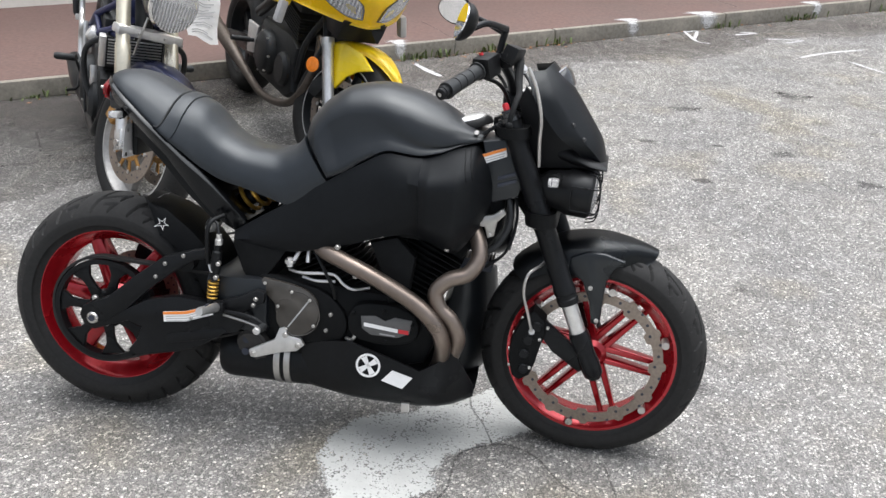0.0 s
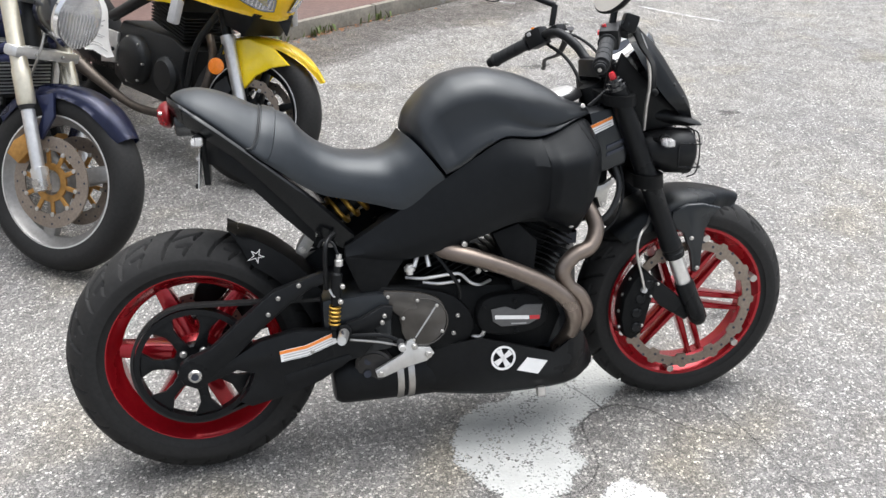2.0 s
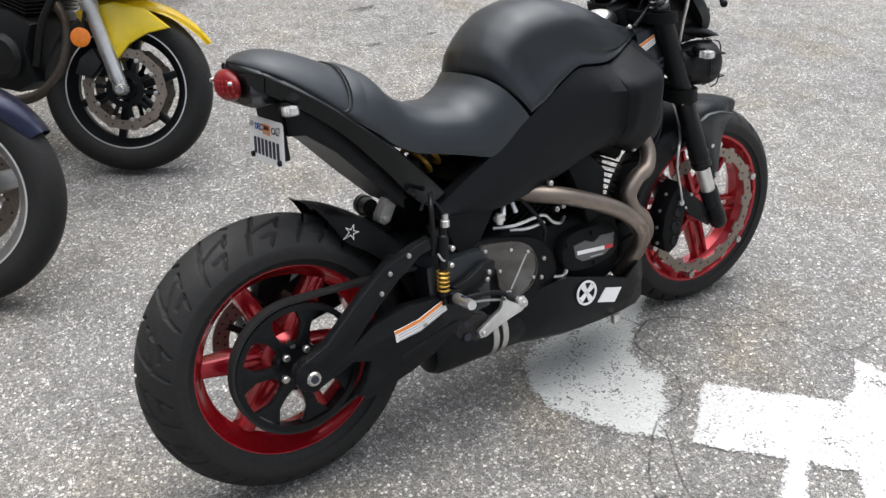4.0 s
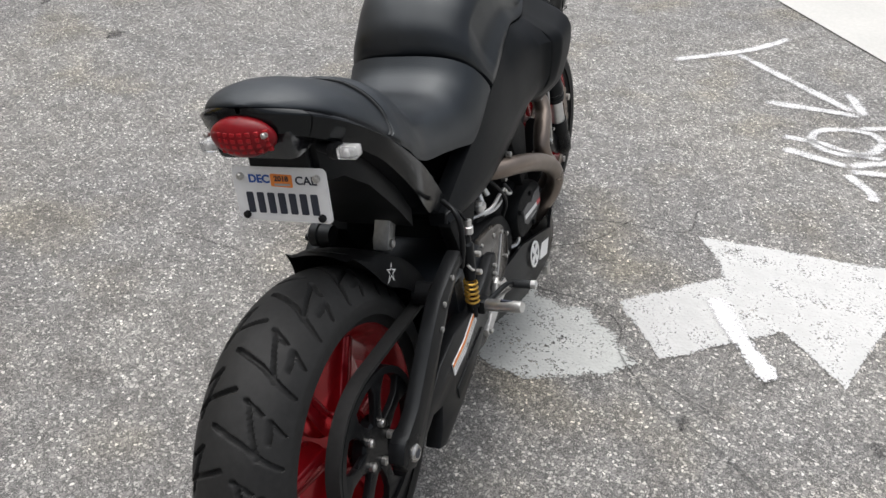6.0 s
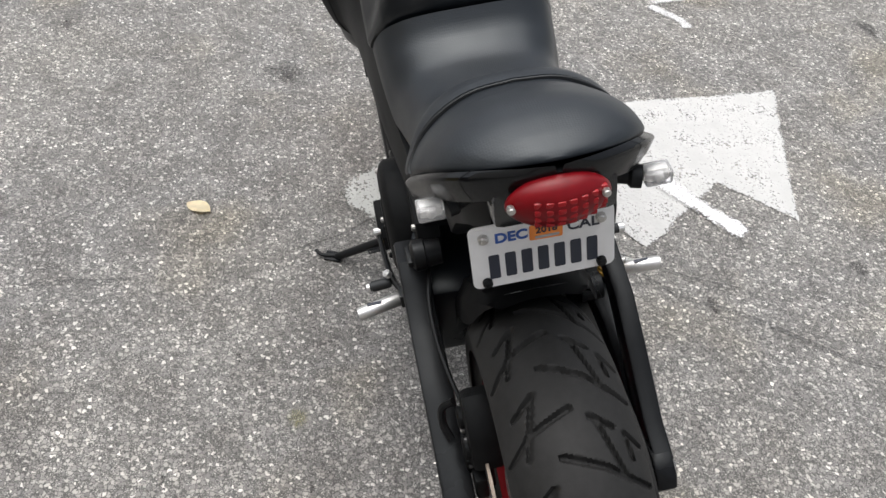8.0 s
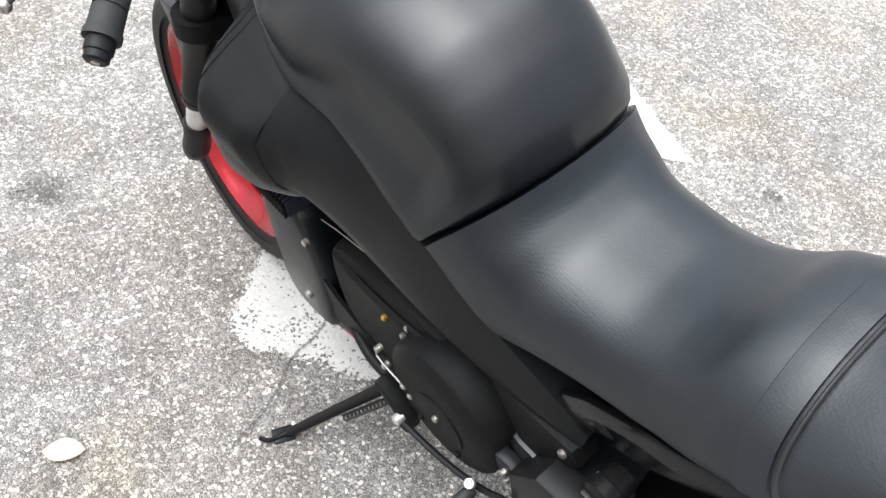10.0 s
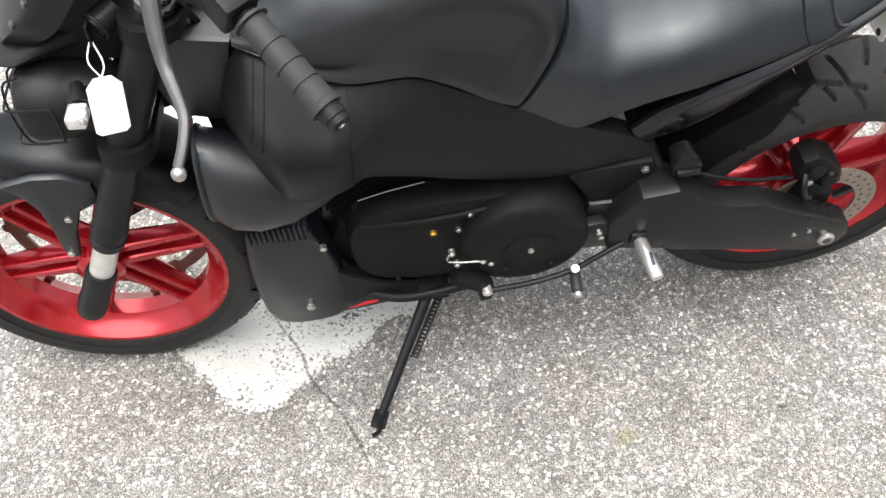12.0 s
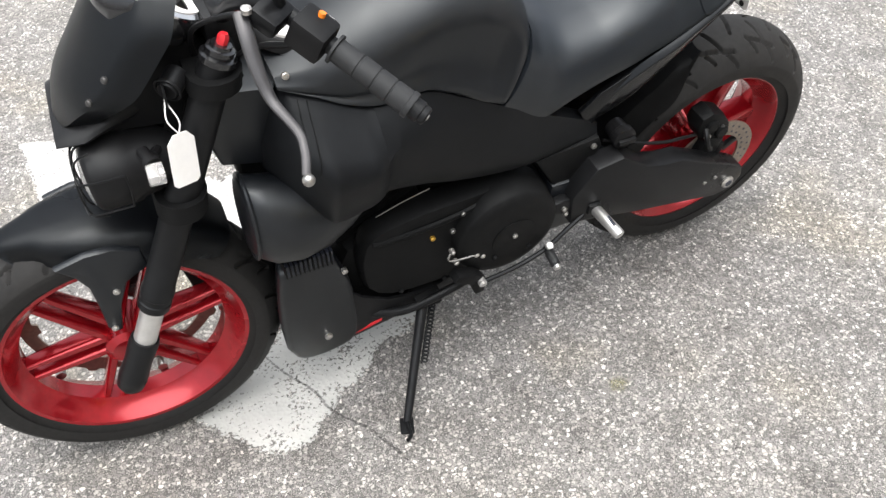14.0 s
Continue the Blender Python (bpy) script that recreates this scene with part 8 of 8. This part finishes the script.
def nose_at(u, v):
    """The fairing's skin; u across, v from the chin to the brow."""
    y = 0.315 * u
    x = curve((0, 0.35, 0.7, 1.0), (0.10, 0.155, 0.10, -0.03), v) - 0.30 * abs(u) ** 1.9
    z = 0.715 + 0.36 * v + 0.055 * abs(u) ** 1.4 * (1 - v)
    return Vector((x, y, z))


bm = loft(bmesh.new(), [[nose_at(-1 + 2 * j / 24, k / 18) for j in range(25)] for k in range(19)], cap=False, closed=False)
bmesh.ops.solidify(bm, geom=bm.faces[:], thickness=0.006)
fair = part("fairing", bm, YELLOW, yel, "glossy yellow half fairing with twin headlamps", sharp=60)
for s in (-1, 1):
    outline = [(0.10, 0.10), (0.28, 0.085), (0.52, 0.16), (0.74, 0.32), (0.80, 0.47), (0.62, 0.48), (0.36, 0.38), (0.16, 0.28)]
    P = smooth_pts([(u, v, 0) for u, v in outline + outline[:1]], 3)[:-1]
    for nm, push, mt, shrink in (("lamp_bowl", 0.002, INK, 1.0), ("reflector", 0.004, LAMP_BOWL, 0.88), ("lens", 0.008, CLEAR, 0.96)):
        cu, cv = sum(p.x for p in P) / len(P), sum(p.y for p in P) / len(P)
        bm = bmesh.new()
        out = [bm.verts.new(nose_at(s * (cu + (p.x - cu) * shrink), cv + (p.y - cv) * shrink) + Vector((push, s * push * 0.4, 0))) for p in P]
        mid = bm.verts.new(nose_at(s * cu, cv) + Vector((push + 0.003, 0, 0)))
        for i in range(len(out)):
            bm.faces.new((out[i], out[(i + 1) % len(out)], mid))
        part(nm, bm, mt, fair)
    part("side_panel", prism(bmesh.new(), [(-0.15, 0.78), (-0.20, 0.72), (-0.42, 0.70), (-0.60, 0.80), (-0.58, 0.92), (-0.30, 0.99), (-0.16, 0.98)], s * 0.245, s * 0.275, 0.012), YELLOW, yel)
    part("turn_signal", box(bmesh.new(), (-0.16, s * 0.30, 0.70), (0.05, 0.035, 0.10), pose(0, 0, 0, s * 12, 0, 0).to_3x3(), 0.012), GREYPRINT, yel)
    part("mirror", box(bmesh.new(), (-0.02, s * 0.30, 1.12), (0.03, 0.13, 0.08), bev=0.02), PLASTIC, yel)
    part("mirror_arm", tube(bmesh.new(), [(-0.05, s * 0.12, 1.03), (-0.03, s * 0.24, 1.09)], 0.01, 8), PLASTIC, yel)
part("chin", prism(bmesh.new(), [(0.09, 0.735), (0.02, 0.64), (-0.12, 0.66), (-0.20, 0.76), (-0.05, 0.80)], -0.10, 0.10, 0.01), PLASTIC, yel)
part("chin_spike", loft(bmesh.new(), [[Vector((x, y + w * math.cos(a), z + 0.3 * w * math.sin(a))) for a in [2 * math.pi * k / 8 for k in range(8)]] for x, y, z, w in ((0.06, 0.07, 0.735, 0.045), (0.075, 0.07, 0.69, 0.025), (0.085, 0.07, 0.655, 0.004))]), PLASTIC, yel)
scr = loft(bmesh.new(), [[nose_at(-0.6 + 1.2 * j / 12, 1.0) + Vector((-0.16 * k / 8, 0, 0.16 * k / 8)) * 1.0 for j in range(13)] for k in range(9)], cap=False, closed=False)
bmesh.ops.solidify(scr, geom=scr.faces[:], thickness=0.003)
part("wind_screen", scr, clear_plastic("smoked_screen", (0.25, 0.25, 0.26)), yel)
engine_block(yel, -0.30, -0.88, 0.25, 0.6, 8, 0.20)
for s in (-1, 1):
    part("frame_spar", tube(bmesh.new(), [(-0.16, s * 0.06, 0.82), (-0.45, s * 0.17, 0.74), (-0.85, s * 0.16, 0.56)], 0.026, 12, 4), DARKENG, yel)
    part("down_tube", tube(bmesh.new(), [(-0.17, s * 0.05, 0.74), (-0.26, s * 0.12, 0.55), (-0.30, s * 0.13, 0.36)], 0.015, 10, 4), DARKENG, yel)
    peg = part("foot_peg", turned(bmesh.new(), (-0.80, s * 0.19, 0.42), (-0.795, s * 0.31, 0.425), [(0, 0.010), (0.15, 0.010), (0.2, 0.014), (1, 0.013)], 14), GRIP_RUBBER, yel)
    part("peg_plate", prism(bmesh.new(), [(-0.76, 0.50), (-0.78, 0.36), (-0.90, 0.34), (-0.92, 0.50)], s * 0.172, s * 0.190, 0.005), ALLOY, yel)
    part("handlebar", tube(bmesh.new(), [rake(0.97, s * 0.06, YR), rake(1.0, s * 0.2, YR, -0.02), rake(0.99, s * 0.36, YR, -0.10)], 0.012, 10), SATIN, yel, m=YS)
part("exhaust", tube(bmesh.new(), [(-0.27, -0.05, 0.58), (-0.20, -0.08, 0.50), (-0.20, -0.12, 0.36), (-0.32, -0.15, 0.24), (-0.62, -0.17, 0.19), (-0.92, -0.19, 0.25), (-1.12, -0.22, 0.32), (-1.55, -0.25, 0.42)], [0.018, 0.018, 0.018, 0.019, 0.019, 0.025, 0.038, 0.04], 16), material("sooty_pipe", (0.085, 0.07, 0.058), 0.5, 0.6, vary=0.4), yel, "brown stained exhaust pipe")
part("steering_head", turned(bmesh.new(), rake(0.68, 0, YR, -0.04), rake(0.92, 0, YR, -0.04), [(0, 0.035), (1, 0.035)]), DARKENG, yel)
rear_end(yel, YR, 1.40, 0.8, YELLOW, "glossy yellow fuel tank")
tag2 = bmesh.new()
loft(tag2, [[Vector((-0.10 - 0.02 * k, 0.262 + 0.006 * math.sin(k), 0.90 - 0.035 * k)) + Vector((-0.02 * j, 0.012 * j, 0)) for j in range(5)] for k in range(6)], cap=False, closed=False)
bmesh.ops.solidify(tag2, geom=tag2.faces[:], thickness=0.0008)
ptag = part("paper_sheet", tag2, WHITE)
ptag.matrix_world = yel.matrix_world
tagged(ptag, "white paper price sheet hanging beside the yellow fairing", "paper")


# ---- small loose things ----
bm = bmesh.new()
key_at = Vector((1.156, 0.126, 0.886))
hole_at = Vector((1.148, 0.154, 0.846))
tube(bm, [key_at, key_at.lerp(hole_at, 0.5) + Vector((-0.008, 0.004, -0.006)), hole_at], 0.0011, 5, 6)
tube(bm, [key_at + Vector((0, 0.002, -0.003)), key_at.lerp(hole_at, 0.5) + Vector((0.008, 0.008, 0.0)), hole_at + Vector((0.001, 0.001, 0))], 0.0011, 5, 6)
string = part("price_tag", bm, WHITE)
string.matrix_world = bike.matrix_world @ STEER
tagged(string, "blank white paper tag on a string from the ignition key", "tag")
card_bm = bmesh.new()
loft(card_bm, [[Vector((x, y, z)) for x, z in ((-0.011, 0.0), (0.011, 0.0), (0.022, -0.013), (0.022, -0.078), (0.016, -0.084), (-0.016, -0.084), (-0.022, -0.078), (-0.022, -0.013))] for y in (0, 0.0009)])
card = part("card", card_bm, WHITE, string, m=Matrix.Translation(hole_at) @ pose(0, 0, 0, 8, -8, 24))

leaf_bm = bmesh.new()
rows = []
for k in range(9):
    u = k / 8
    w = 0.021 * math.sin(math.pi * u) ** 0.7 + 0.0006
    rows.append([Vector((0.036 * (u - 0.5) * 2, w * s, 0.004 + 0.003 * abs(s) + 0.003 * math.sin(u * 5))) for s in (-1, -0.5, 0, 0.5, 1)])
loft(leaf_bm, rows, cap=False, closed=False)
bmesh.ops.solidify(leaf_bm, geom=leaf_bm.faces[:], thickness=0.0006)
leaf = part("fallen_leaf", leaf_bm, material("dry_yellow_leaf", (0.76, 0.68, 0.49), 0.6, vary=0.25))
leaf.matrix_world = Matrix.Translation((1.043, 0.674, rise(0.674) + 0.001)) @ pose(0, 0, 0, 0, 0, 55)
tagged(leaf, "dry yellow leaf lying on the asphalt", "leaf")

# weeds and dead leaves along the kerb's foot
rnd = random.Random(4)
bm = bmesh.new()
for s0, n in ((0.05, 30), (0.30, 26), (0.62, 30), (-2.2, 22), (2.6, 18), (3.3, 26), (3.5, 18), (1.2, 14), (4.4, 26), (5.2, 18)):
    for _ in range(n):
        p = KA + KD * (s0 + rnd.gauss(0, 0.07)) - KN * abs(rnd.gauss(0, 0.02))
        z = rise(p.y)
        a, hgt, ln = rnd.uniform(0, 6.28), rnd.uniform(0.02, 0.075), rnd.uniform(0.015, 0.05)
        d = Vector((math.cos(a), math.sin(a), 0))
        q = Vector((-d.y, d.x, 0)) * rnd.uniform(0.003, 0.006)
        b = p + Vector((0, 0, z - 0.005))
        mid, tip = b + d * ln * 0.5 + Vector((0, 0, hgt * 0.75)), b + d * ln + Vector((0, 0, hgt))
        v = [bm.verts.new(x) for x in (b - q, b + q, mid + q * 1.4, mid - q * 1.4, tip)]
        bm.faces.new(v[:4])
        bm.faces.new((v[3], v[2], v[4]))
tagged(part("kerb_weeds", bm, material("weed_green", (0.09, 0.12, 0.035), 0.7, vary=0.4)), "low green weeds in the gap along the kerb", "weeds", kind="stuff")
bm = bmesh.new()
for _ in range(260):
    p = KA + KD * rnd.choice((rnd.gauss(0.7, 0.35), rnd.uniform(-2.5, 5.5))) - KN * abs(rnd.gauss(0, 0.05))
    a, r = rnd.uniform(0, 6.28), rnd.uniform(0.006, 0.016)
    d, q = Vector((math.cos(a), math.sin(a), rnd.uniform(-0.2, 0.4))) * r, Vector((-math.sin(a), math.cos(a), rnd.uniform(-0.2, 0.4))) * r * 0.6
    c = p + Vector((0, 0, rise(p.y) + 0.008))
    bm.faces.new([bm.verts.new(x) for x in (c - d, c - q, c + d, c + q)])
tagged(part("dead_leaves", bm, material("dead_leaf_brown", (0.26, 0.12, 0.05), 0.8, vary=0.5)), "brown dead leaf litter along the kerb", "leaf litter", kind="stuff")
